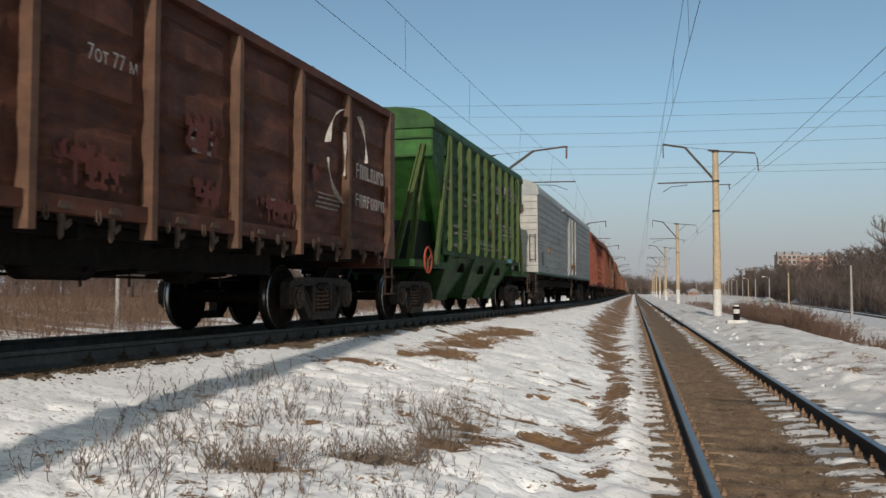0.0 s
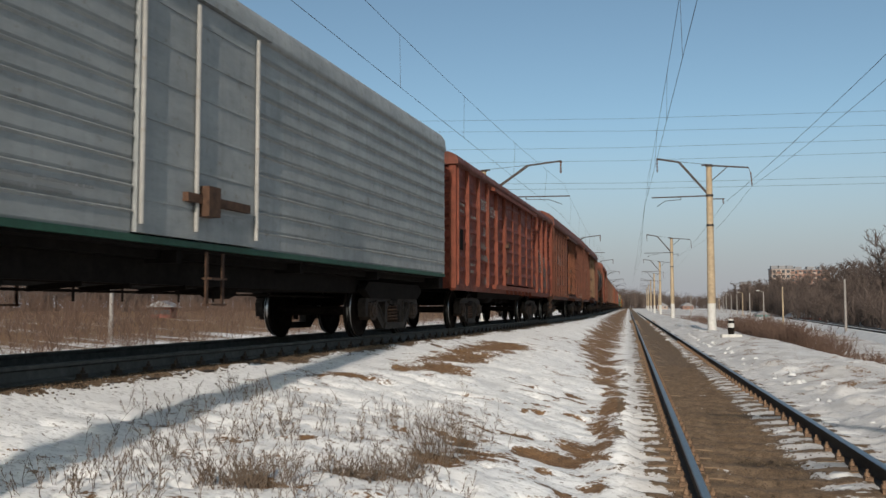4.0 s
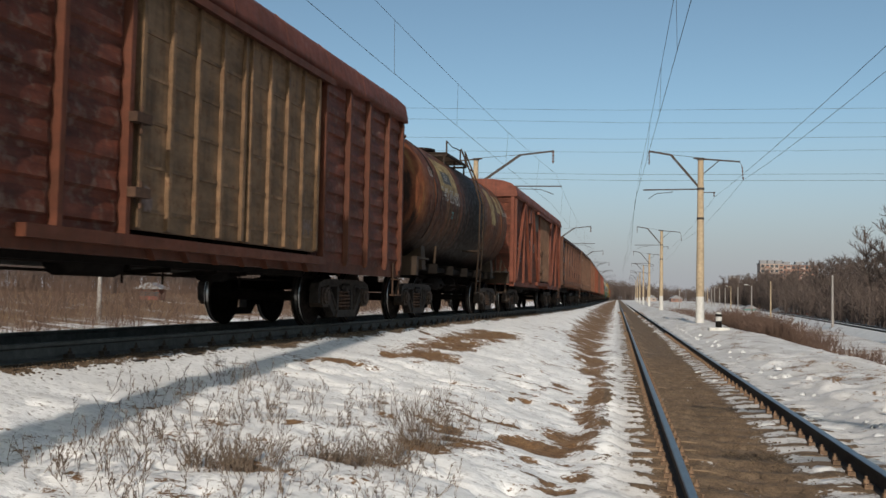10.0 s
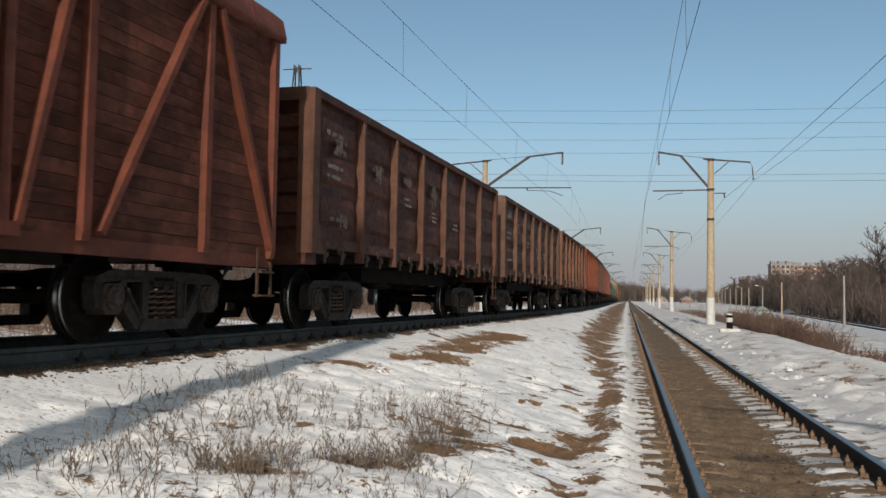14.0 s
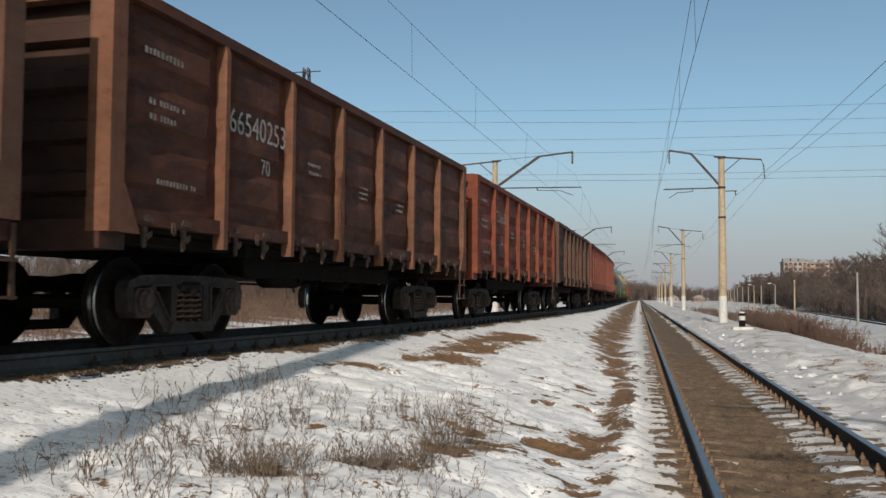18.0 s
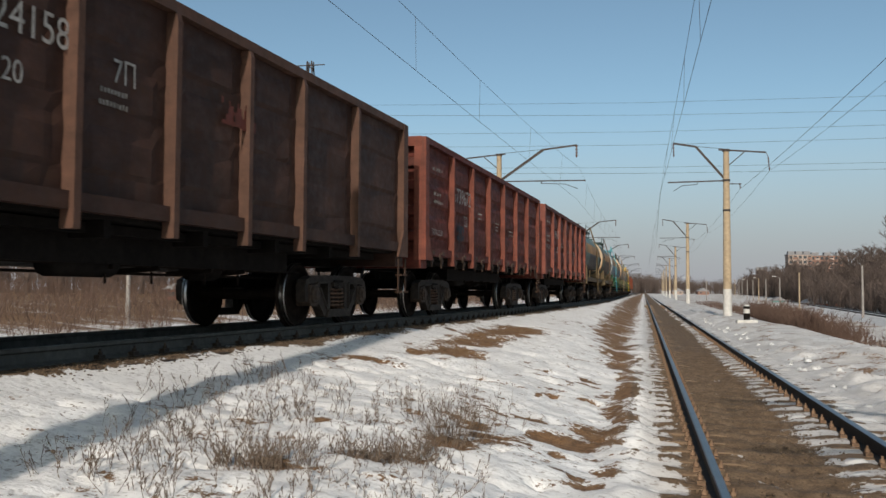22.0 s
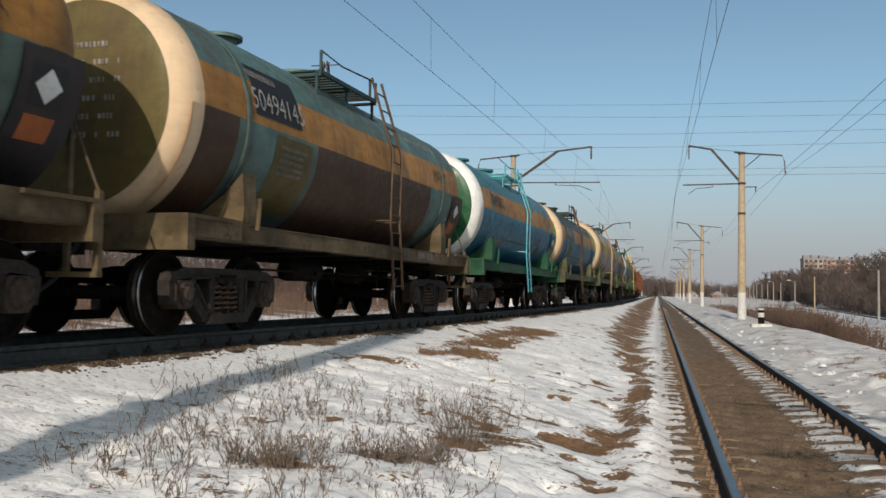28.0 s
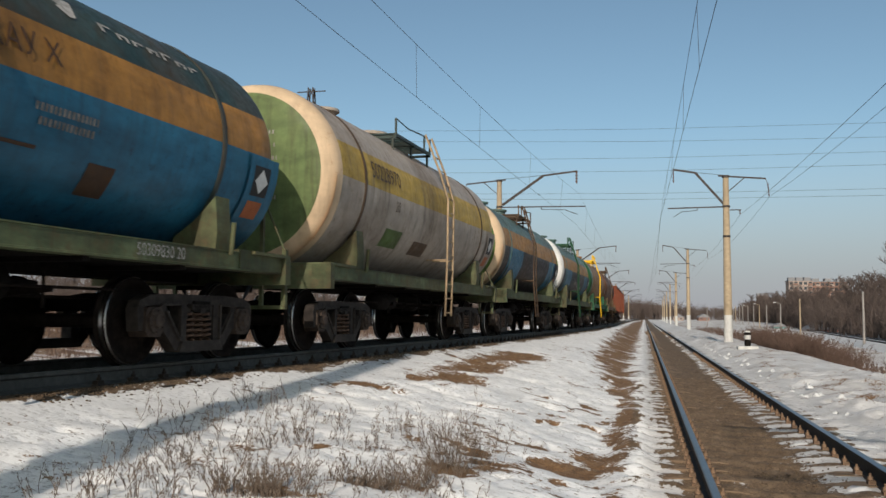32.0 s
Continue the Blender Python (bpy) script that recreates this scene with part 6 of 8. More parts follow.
# the mast whose shadow lies over the snow
mast(-3.22, -5.0, 0.1, -1, height=12.6, thick=1.12, arms=False)


def wire(name, points, r, label, sag=0.0, n=14):
    """One unbroken thin wire through the points, hanging between them."""
    way = [Vector(points[0])]
    for a, b in zip(points, points[1:]):
        a, b = Vector(a), Vector(b)
        for k in range(1, n + 1):
            t = k / n
            way.append(a.lerp(b, t) - Vector((0, 0, sag * 4 * t * (1 - t))))
    bm = bmesh.new()
    prev = None
    for i, p in enumerate(way):
        d = way[min(i + 1, len(way) - 1)] - way[max(i - 1, 0)]
        q = d.to_track_quat("Z", "Y")
        ring = [bm.verts.new(p + q @ Vector((r * math.cos(k * math.tau / 5), r * math.sin(k * math.tau / 5), 0))) for k in range(5)]
        if prev:
            for k in range(5):
                bm.faces.new((prev[k], prev[(k + 1) % 5], ring[(k + 1) % 5], ring[k])).smooth = True
        prev = ring
    return solid(name, bm, wire_m, label, "overhead wire")


def catenary(track_x, masts, contact_z, carrier_z, sway):
    ys = [m[1] for m in masts]
    c = [(track_x(y) + (sway if k % 2 else -sway), y, contact_z) for k, y in enumerate(ys)]
    q = [(track_x(y), y, carrier_z) for k, y in enumerate(ys)]
    wire("contact_wire", c, 0.0065, "thin dark contact wire over the track", 0.05)
    wire("carrier_wire", q, 0.0065, "sagging carrier wire above the contact wire", 0.55)
    for (a, b), (d, e) in zip(zip(c, c[1:]), zip(q, q[1:])):
        if a[1] > 160:
            continue
        for t in (0.12, 0.28, 0.44, 0.56, 0.72, 0.88):
            lo = Vector(a).lerp(Vector(b), t) - Vector((0, 0, 0.05 * 4 * t * (1 - t)))
            hi = Vector(d).lerp(Vector(e), t) - Vector((0, 0, 0.55 * 4 * t * (1 - t)))
            bm = bmesh.new()
            tube(bm, lo, hi, 0.005, 5)
            solid("dropper", bm, wire_m, "thin dropper between carrier and contact wire", "wire", group="droppers")


catenary(lambda y: left_x(y) + 0.05, [(0, y) for y in (-64, -4, 56, 116, 176, 236, 296)], 7.1, 9.0, 0.2)
catenary(lambda y: 1.20, [(0, y) for y in (-62, -5, 52, 109, 166, 223, 280)], 6.85, 8.75, 0.28)
for dx, dz, sg in ((2.28, -1.25, 0.5), (0.74, -2.2, 0.35)):
    wire("feeder_wire", [((4.9 if k == 0 else x) + dx, y, z + 9.2 + dz) for k, (x, y, z) in enumerate(MAST_R)], 0.0075, "slack feeder wire along the masts", sg)
# a power line that crosses high over both tracks
for z0, z1 in ((18.15, 17.45), (17.1, 16.25), (15.5, 15.0), (14.3, 13.9), (12.35, 11.9), (11.85, 11.35)):
    s = (z1 - z0) / 28.0
    wire("power_line", [(-150, 80, z0 - s * 139 + 3), (0, 80, z0 + s * 11), (150, 80, z0 + s * 161 + 4)], 0.012, "power line crossing high over the tracks", 0.6)

# lattice pylon far behind the train
def pylon(x, y, z, h):
    w = thing("lattice_pylon", "dark lattice steel pylon far behind the train", "pylon", pose(x, y, z))
    for sx, sy in ((-1, -1), (1, -1), (1, 1), (-1, 1)):
        bm = bmesh.new()
        bar(bm, (sx * 1.6, sy * 1.6, 0), (sx * 0.25, sy * 0.25, h), 0.12, 0.12, (1, 0, 0))
        part("leg", bm, bracket_m, w)
    bm = bmesh.new()
    n = 14
    for k in range(n):
        a, b = 1.6 - 1.35 * k / n, 1.6 - 1.35 * (k + 1) / n
        za, zb = h * k / n, h * (k + 1) / n
        for (sx, sy), (tx, ty) in (((-1, -1), (1, -1)), ((1, -1), (1, 1)), ((1, 1), (-1, 1)), ((-1, 1), (-1, -1))):
            bar(bm, (sx * a, sy * a, za), (tx * b, ty * b, zb), 0.05, 0.05)
    part("lattice", bm, bracket_m, w)
    bm = bmesh.new()
    for zz in (h - 0.4, h - 3.0):
        bar(bm, (-1.6, 0, zz), (1.6, 0, zz), 0.1, 0.1)
    part("cross_arm", bm, bracket_m, w)


pylon(-34.7, 90, -2.4, 28.2)

# ---- far side: second line, buildings, posts ----
def gh(x, y):
    return float(ground_height(np.array([float(x)]), np.array([float(y)]))[0])


bark = plain("bare_bark", (0.065, 0.050, 0.042), 0.95, 0, 8, 0.35, 0.4, 0.01)
twig = plain("bare_twig", (0.105, 0.080, 0.070), 0.95, 0, 5, 0.3, 0)
brush_m = plain("dry_brush", (0.115, 0.073, 0.056), 0.95, 0, 5, 0.35, 0)
weed_m = plain("dry_weed_stalk", (0.15, 0.112, 0.085), 0.95, 0, 9, 0.35, 0)


def second_line():
    line = thing("second_track", "single far railway line on a low snowy bank", "railway track", kind="structure")
    pts_ = [pose(15.3 + 0.087 * y, y, -0.85, 0, 0, -5.0) for y in (20, 60, 95, 140, 180, 260, 400)]
    for off in (-0.8, 0.8):
        part("rail", rail_path(pts_, off), [rail_side, rail_top], line)
    bm = bmesh.new()
    prev = None
    for p in pts_:
        ring = [bm.verts.new(p @ Vector(v)) for v in ((-3.2, 0, -0.95), (-1.6, 0, -0.17), (1.6, 0, -0.17), (3.2, 0, -0.95))]
        if prev:
            for i in range(3):
                bm.faces.new((prev[i], prev[i + 1], ring[i + 1], ring[i]))
        prev = ring
    part("ballast_bed", bm, snow_mat, line, "snow-covered ballast bed")


second_line()
post_grey = plain("post_concrete", (0.27, 0.25, 0.235), 0.9, 0, 5, 0.2, 0.2)
lamp_white = plain("lamp_shell", (0.6, 0.6, 0.58), 0.5, 0, 5, 0.1, 0)


def lamp_post(x, y, h, lamp, m):
    w = thing("lamp_post" if lamp else "concrete_post", "pale concrete post beside the far line" if not lamp else "concrete street lamp with a white lamp head", "post", pose(x, y, gh(x, y) - 0.3), "posts along the far line")
    bm = bmesh.new()
    tube(bm, (0, 0, 0), (0, 0, h), 0.14, 10, 0.09)
    part("pole", bm, m, w)
    if lamp:
        bm = bmesh.new()
        tube(bm, (0, 0, h), (-0.9, 0, h + 0.3), 0.04, 6)
        part("arm", bm, m, w)
        bm = bmesh.new()
        box(bm, -1.4, -0.8, -0.15, 0.15, h + 0.24, h + 0.36)
        part("lamp_head", bm, lamp_white, w, "white lamp head")


for x, y, h, lp in ((22.0, 100, 6.0, 0), (23.8, 150, 6.3, 0), (26.5, 190, 6.0, 1), (27, 215, 6.0, 0), (29, 245, 6.2, 1), (29.5, 262, 6.0, 0), (31, 290, 6.0, 1), (31.5, 310, 6.0, 0), (33, 335, 6.0, 0), (34, 360, 6.4, 1), (36, 390, 6, 0), (19.2, 66, 6.0, 0), (14, 300, 6.5, 1), (10.5, 330, 6.5, 0), (17, 260, 6, 0)):
    lamp_post(x, y, h, lp, post_grey if h == 6.0 else pole_m)
lamp_post(-27.9, 45, 5.0, 0, post_grey)
lamp_post(-30, 95, 6.0, 0, post_grey)

brick_red = plain("red_brick_wall", (0.24, 0.14, 0.11), 0.9, 0, 3, 0.25, 0.2)
pale_wall = plain("pale_wall", (0.33, 0.26, 0.225), 0.9, 0, 3, 0.15, 0.2)
dark_glass = plain("dark_window", (0.05, 0.06, 0.07), 0.2, 0, 3, 0.2, 0)
red_wall = plain("red_boards", (0.20, 0.07, 0.055), 0.85, 0, 6, 0.25, 0.2)
roof_m = plain("grey_roof", (0.22, 0.22, 0.23), 0.8, 0, 4, 0.25, 0.2)


def block(x, y, z, wide, deep, h, floors, cols, wall_m, frame_m, name="apartment_building", label="brick apartment building far behind the bare trees"):
    w = thing(name, label, "building", pose(x, y, z))
    bm = bmesh.new()
    box(bm, -wide / 2, wide / 2, 0, deep, 0, h)
    part("wall", bm, wall_m, w)
    bm = bmesh.new()
    box(bm, -wide / 2 - 0.4, wide / 2 + 0.4, -0.4, deep + 0.4, h, h + 0.5)
    for k in range(3):
        box(bm, -wide / 3 + k * wide / 3 - 2, -wide / 3 + k * wide / 3 + 2, deep * 0.3, deep * 0.7, h + 0.5, h + 2.4)
    part("roof", bm, roof_m, w)
    bm = bmesh.new()
    fw = wide / cols
    box(bm, -fw * 0.32, fw * 0.32, -0.10, 0.06, 0, h / floors * 0.55)
    win = mesh_of("window", bm, dark_glass)
    bm = bmesh.new()
    box(bm, -fw * 0.46, fw * 0.46, -1.0, 0.06, 0, h / floors * 0.38)
    bal = mesh_of("balcony", bm, frame_m)
    for f in range(floors):
        for c in range(cols):
            xx, zz = -wide / 2 + fw * (c + 0.5), h / floors * (f + 0.25)
            part("window", win, None, w, "", pose(xx, 0, zz))
            if c % 3 == 1 or (c * 7 + f) % 5 == 0:
                part("balcony", bal, None, w, "pale balcony front", pose(xx, 0, zz - h / floors * 0.12))


block(96, 600, -3, 14, 14, 28, 9, 5, pale_wall, brick_red, label="pale apartment tower far behind the bare trees")
block(114, 606, -3, 22, 14, 27.5, 9, 8, brick_red, pale_wall)
block(110, 900, 0, 9, 12, 23, 8, 3, pale_wall, pale_wall, label="pale tower block on the horizon")


def cottage(x, y, z, wd, dp, h, wall_m, turn, label):
    w = thing("cottage", label, "house", pose(x, y, z, 0, 0, turn))
    bm = bmesh.new()
    box(bm, -wd / 2, wd / 2, -dp / 2, dp / 2, -1, h)
    part("wall", bm, wall_m, w)
    bm = bmesh.new()
    plate(bm, [(-wd / 2 - 0.4, h), (wd / 2 + 0.4, h), (0, h + wd * 0.32)], 1, -dp / 2 - 0.4, dp / 2 + 0.4)
    part("roof", bm, roof_m, w)
    for k in (-0.25, 0.25):
        bm = bmesh.new()
        box(bm, k * wd - 0.4, k * wd + 0.4, -dp / 2 - 0.05, -dp / 2 + 0.05, h * 0.35, h * 0.75)
        part("window", bm, dark_glass, w)


cottage(-38.5, 70, gh(-38.5, 70), 1.7, 1.6, 0.9, red_wall, 10, "small red hut beyond the train in the snow")
cottage(35.5, 200, -2.4, 6, 4, 1.5, red_wall, 8, "long low red shed beside the woods")
cottage(33, 240, -2.2, 3, 3, 1.5, plain("teal_boards", (0.16, 0.34, 0.33), 0.8), 4, "small teal hut beside the far line")
for i, (x, y) in enumerate(((16, 450), (27, 440))):
    cottage(x, y, 0.2, 5, 4, 1.5, (pale_wall, brick_red)[i], 9 * i, "distant village house with a pitched roof")

# marker post on its slab
mp = thing("marker_post", "short black and white marker post on a whitewashed slab", "marker post", pose(4.24, 40, 0.05))
bm = bmesh.new()
box(bm, -0.42, 0.42, -0.35, 0.35, -0.15, 0.14)
bmesh.ops.bevel(bm, geom=bm.edges[:], offset=0.03, segments=1, affect="EDGES")
part("slab", bm, whitewash, mp, "whitewashed concrete slab")
for z0, z1, m in ((0.14, 0.42, black), (0.42, 0.60, whitewash), (0.60, 0.72, black), (0.72, 0.78, whitewash)):
    bm = bmesh.new()
    tube(bm, (0, 0, z0), (0, 0, z1), 0.13, 14, 0.13 if z1 < 0.75 else 0.09)
    part("band", bm, m, mp, "white band" if m is whitewash else "black band")


# ---- bare trees ----
def grow(verts, faces, a, d, length, r, depth, rnd, sides=4, split=3):
    """A limb and what grows from it, as thin tapered prisms."""
    steps = 3 if depth > 1 else 2
    p, q = a.copy(), d.copy()
    for k in range(steps):
        q = (q + Vector((rnd.uniform(-.18, .18), rnd.uniform(-.18, .18), rnd.uniform(-.05, .16)))).normalized()
        e = p + q * (length / steps)
        prism(verts, faces, p, e, r * (1 - 0.22 * k), r * (1 - 0.22 * (k + 1)), sides if depth > 1 else 3)
        if depth > 0 and (k > 0 or depth < 3):
            for _ in range(split if k == steps - 1 else split - 1):
                ax = Vector((rnd.uniform(-1, 1), rnd.uniform(-1, 1), rnd.uniform(-.3, .5))).normalized()
                n = (q * 0.9 + ax * 0.75).normalized()
                grow(verts, faces, e, n, length * rnd.uniform(0.45, 0.7), r * 0.48, depth - 1, rnd, 3, split)
        p = e


def prism(verts, faces, a, b, r0, r1, n):
    q = (b - a).to_track_quat("Z", "Y")
    k = len(verts)
    for p, r in ((a, r0), (b, r1)):
        for i in range(n):
            verts.append(p + q @ Vector((r * math.cos(i * math.tau / n), r * math.sin(i * math.tau / n), 0)))
    for i in range(n):
        j = (i + 1) % n
        faces.append((k + i, k + j, k + n + j, k + n + i))


def tree_meshes(seed, h):
    rnd = random.Random(seed)
    tv, tf, cv, cf = [], [], [], []
    p, q = Vector((0, 0, -0.4)), Vector((0, 0, 1))
    r = h * 0.017
    n = 7
    for k in range(n):
        q = (q + Vector((rnd.uniform(-.10, .10), rnd.uniform(-.10, .10), 0.2))).normalized()
        e = p + q * (h * 0.86 / n)
        prism(tv, tf, p, e, r * (1 - k / (n + 1)), r * (1 - (k + 1) / (n + 1)), 6)
        if k >= 2:
            for _ in range(3):
                a = rnd.uniform(0, math.tau)
                d = Vector((math.cos(a), math.sin(a), rnd.uniform(0.5, 1.2))).normalized()
                grow(cv, cf, e, d, h * rnd.uniform(0.16, 0.27) * (1.1 - k / (n + 3)), r * 0.46, 2, rnd, 3, 3)
        p = e
    out = []
    for nm, v, f, m in (("trunk", tv, tf, bark), ("crown", cv, cf, twig)):
        me = bpy.data.meshes.new(nm)
        me.from_pydata(v, [], f)
        me.materials.append(m)
        out.append(me)
    return out


TREES = [tree_meshes(30 + k, 9.5 + k % 3) for k in range(6)]


def tree(x, y, k, s, turn):
    w = thing("bare_tree", "leafless grey-brown tree with fine twigs", "tree", Matrix.LocRotScale((x, y, gh(x, y)), Euler((0, 0, turn)), (s, s, s)), "bare trees of the wood")
    t, c = TREES[k % 6]
    part("trunk", t, None, w)
    part("crown", c, None, w, "crown of fine bare twigs")


rt = random.Random(17)
for k in range(300):
    y = 75 + 330 * rt.random() ** 1.15
    edge = 29 + 0.035 * (y - 75) + (4 if y < 100 else 0)
    tree(edge + rt.uniform(0, 26 + 0.05 * y) * rt.random() ** 0.6 + 2, y, k, rt.uniform(0.95, 1.45) * (1.0 if y < 130 else 0.78), rt.uniform(0, 6.28))
for k in range(46):
    y = 30 + 150 * rt.random()
    tree(-48 - 0.10 * y - rt.uniform(0, 40), y, k, rt.uniform(0.45, 0.85), rt.uniform(0, 6.28))


def wood_band(points, depth, h, n, seed, label):
    """Far woods nobody could count: slim stems with forked tops."""
    rnd = random.Random(seed)
    v, f = [], []
    for _ in range(n):
        t = rnd.random() * (len(points) - 1)
        i = int(t)
        a, b = points[i], points[i + 1]
        x = a[0] + (b[0] - a[0]) * (t - i) + rnd.uniform(-1, 1) * depth * 0.3
        y = a[1] + (b[1] - a[1]) * (t - i) + rnd.uniform(0, depth)
        hh = (a[2] + (b[2] - a[2]) * (t - i)) * h * rnd.uniform(0.6, 1.1)
        z = gh(x, y) - 0.5
        p = Vector((x, y, z))
        top = p + Vector((rnd.uniform(-.06, .06) * hh, 0, hh * 0.65))
        prism(v, f, p, top, hh * 0.018, hh * 0.010, 3)
        for _ in range(10):
            s = p.lerp(top, rnd.uniform(0.25, 1.0))
            e = s + Vector((rnd.uniform(-.26, .26) * hh, rnd.uniform(-.2, .2) * hh, rnd.uniform(0.06, 0.30) * hh))
            prism(v, f, s, e, hh * 0.007, hh * 0.003, 3)
            for _ in range(3):
                s2 = s.lerp(e, rnd.uniform(0.3, 0.9))
                e2 = s2 + Vector((rnd.uniform(-.14, .14) * hh, rnd.uniform(-.12, .12) * hh, rnd.uniform(0.04, 0.2) * hh))
                prism(v, f, s2, e2, hh * 0.004, hh * 0.002, 3)
    me = bpy.data.meshes.new("far_woods")
    me.from_pydata(v, [], f)
    me.materials.append(twig)
    tagged(new("far_woods", me), label, "woods", "", "stuff")


wood_band([(62, 240, 1.0), (60, 330, 1.0), (64, 420, 1.0), (75, 520, 1.2)], 60, 10, 2600, 5, "dense bare woods on the far slope")
wood_band([(33, 78, 0.8), (36, 120, 1.0), (40, 180, 1.0), (46, 260, 1.0), (52, 330, 1.0)], 24, 7.5, 1300, 8, "thicket of bare saplings at the edge of the wood")
wood_band([(-140, 560, 1.2), (-60, 600, 1.25), (-8, 620, 1.3), (20, 640, 0.95), (70, 640, 0.8), (130, 600, 0.9)], 70, 13, 1300, 6, "bare woods along the horizon")
wood_band([(-70, 60, 0.8), (-75, 110, 1.0), (-80, 200, 1.0), (-70, 330, 1.1)], 50, 9, 800, 7, "bare woods across the valley behind the train")

# ---- dry weeds and brush ----
def weed_clump(verts, faces, x, y, n, h, spread, rnd, forks=4, r=0.0028):
    z = gh(x, y)
    for _ in range(n):
        a, q = rnd.uniform(0, math.tau), spread * rnd.random() ** 0.6
        p = Vector((x + q * math.cos(a), y + q * math.sin(a), z - 0.03))
        hh = h * rnd.uniform(0.45, 1.1)
        lean = Vector((math.cos(a) * 0.6 * rnd.random() + rnd.uniform(-.3, .3), math.sin(a) * 0.6 * rnd.random() + rnd.uniform(-.3, .3), 1)).normalized()
        prev = p
        for k in range(3):
            lean = (lean + Vector((rnd.uniform(-.28, .28), rnd.uniform(-.28, .28), 0))).normalized()
            e = prev + lean * hh / 3
            prism(verts, faces, prev, e, r * (1 - 0.2 * k), r * (0.8 - 0.2 * k), 3)
            if k > 0:
                for _ in range(forks):
                    d = (lean + Vector((rnd.uniform(-.8, .8), rnd.uniform(-.8, .8), rnd.uniform(-.1, .3)))).normalized()
                    b = prev.lerp(e, rnd.random())
                    t = b + d * hh * rnd.uniform(0.08, 0.26)
                    prism(verts, faces, b, t, r * 0.6, r * 0.4, 3)
                    for _ in range(2):
                        d2 = (d + Vector((rnd.uniform(-.7, .7), rnd.uniform(-.7, .7), rnd.uniform(0, .5)))).normalized()
                        b2 = b.lerp(t, rnd.uniform(0.4, 1))
                        prism(verts, faces, b2, b2 + d2 * hh * rnd.uniform(0.04, 0.13), r * 0.45, r * 0.35, 3)
                    if rnd.random() < 0.3:
                        prism(verts, faces, t, t + Vector((0, 0, 0.012)), r * 1.4, r * 0.8, 3)
            prev = e


def weeds(name, label, spots, seed, m, kind="", category="weeds", forks=4, r=0.0028):
    rnd = random.Random(seed)
    v, f = [], []
    for x, y, n, h, s in spots:
        weed_clump(v, f, x, y, n, h, s, rnd, forks, r)
    me = bpy.data.meshes.new(name)
    me.from_pydata(v, [], f)
    me.materials.append(m)
    return tagged(new(name, me), label, category, "", kind)


rw = random.Random(3)
# the denser clumps stand singly
CLUMPS = ((-1.56, 7.5, 190, 0.50, 0.20), (-1.66, 6.75, 170, 0.25, 0.14), (-1.74, 6.48, 150, 0.22, 0.12), (-1.98, 6.35, 130, 0.22, 0.13), (-2.12, 6.3, 110, 0.20, 0.13), (-2.38, 5.7, 190, 0.30, 0.20),
          (-2.62, 5.6, 120, 0.26, 0.16), (-3.05, 6.2, 70, 0.28, 0.24), (-1.42, 7.9, 34, 0.60, 0.2), (-2.1, 8.3, 40, 0.34, 0.4), (-2.9, 7.6, 36, 0.32, 0.4), (-3.1, 5.1, 60, 0.24, 0.25), (-1.2, 9.0, 16, 0.22, 0.2),
          (-3.35, 4.85, 70, 0.22, 0.2), (-2.75, 7.0, 40, 0.28, 0.25))
for (x, y, n, h, s) in CLUMPS:
    weeds("weed_clump", "dense clump of dry grey-brown weeds in the snow", [(x, y, int(n * 0.27), h, s * 1.2)], int(x * 100 + y * 10) + 900, weed_m, "stuff", forks=4, r=0.0026)
spots = []
for k in range(400):
    d = 4.3 + 5.0 * rw.random()
    b = -0.64 + 0.46 * rw.random()
    if b * d - left_x(d) > 2.0:
        spots.append((b * d, d, rw.randint(1, 3), rw.uniform(0.10, 0.32), 0.12))
weeds("dry_weeds", "thin dry weed stalks scattered over the snow", spots, 51, weed_m, "stuff", forks=4, r=0.0024)
# matted dead stems round the clumps' feet
spots = []
for (x, y, n, h, s) in CLUMPS[:7]:
    for k in range(9):
        spots.append((x + rw.uniform(-1, 1) * s * 1.2, y + rw.uniform(-1, 1) * s * 0.8, 8, rw.uniform(0.05, 0.13), 0.09))
weeds("matted_stems", "low matted dead stems at the feet of the weeds", spots, 57, weed_m, "stuff", forks=3, r=0.0028)
# brush on the bank beyond the near track
spots = []
for k in range(420):
    y = 37 + 20 * rw.random()
    spots.append((5.3 + 0.012 * y + rw.random() ** 1.5 * 2.6, y, rw.randint(5, 10), rw.uniform(0.5, 1.15), 0.4))
for k in range(200):
    y = 17 + 40 * rw.random()
    spots.append((6.2 + rw.random() * 5.0, y, rw.randint(4, 7), rw.uniform(0.2, 0.55), 0.5))
weeds("brush", "reddish-brown dry brush on the bank", spots, 52, brush_m, "stuff", "brush", 4, 0.008)
spots = []
for k in range(1100):
    y = 4 + 150 * rw.random()
    near_one = k % 4 == 0
    off = rw.uniform(16, 30) if near_one else 27 + rw.random() ** 1.3 * 45
    spots.append((left_x(y) - off, y, rw.randint(5, 9), rw.uniform(1.2, 2.6) if near_one else rw.uniform(0.8, 2.6), 0.9))
weeds("brush", "grey-brown dry brush in the valley behind the train", spots, 53, brush_m, "stuff", "brush", 4, 0.011)
spots = []
for k in range(150):
    y = 75 + 130 * rw.random()
    spots.append((6.6 + rw.random() * 4 + 0.02 * y, y, rw.randint(5, 9), rw.uniform(0.5, 1.2), 0.8))
weeds("brush", "dry brush beside the far masts", spots, 54, brush_m, "stuff", "brush", 3, 0.012)

# ---- the train ----
TRAIN = []                                              # wagon and its middle's place along the track at 0 s
head_s = 2.303


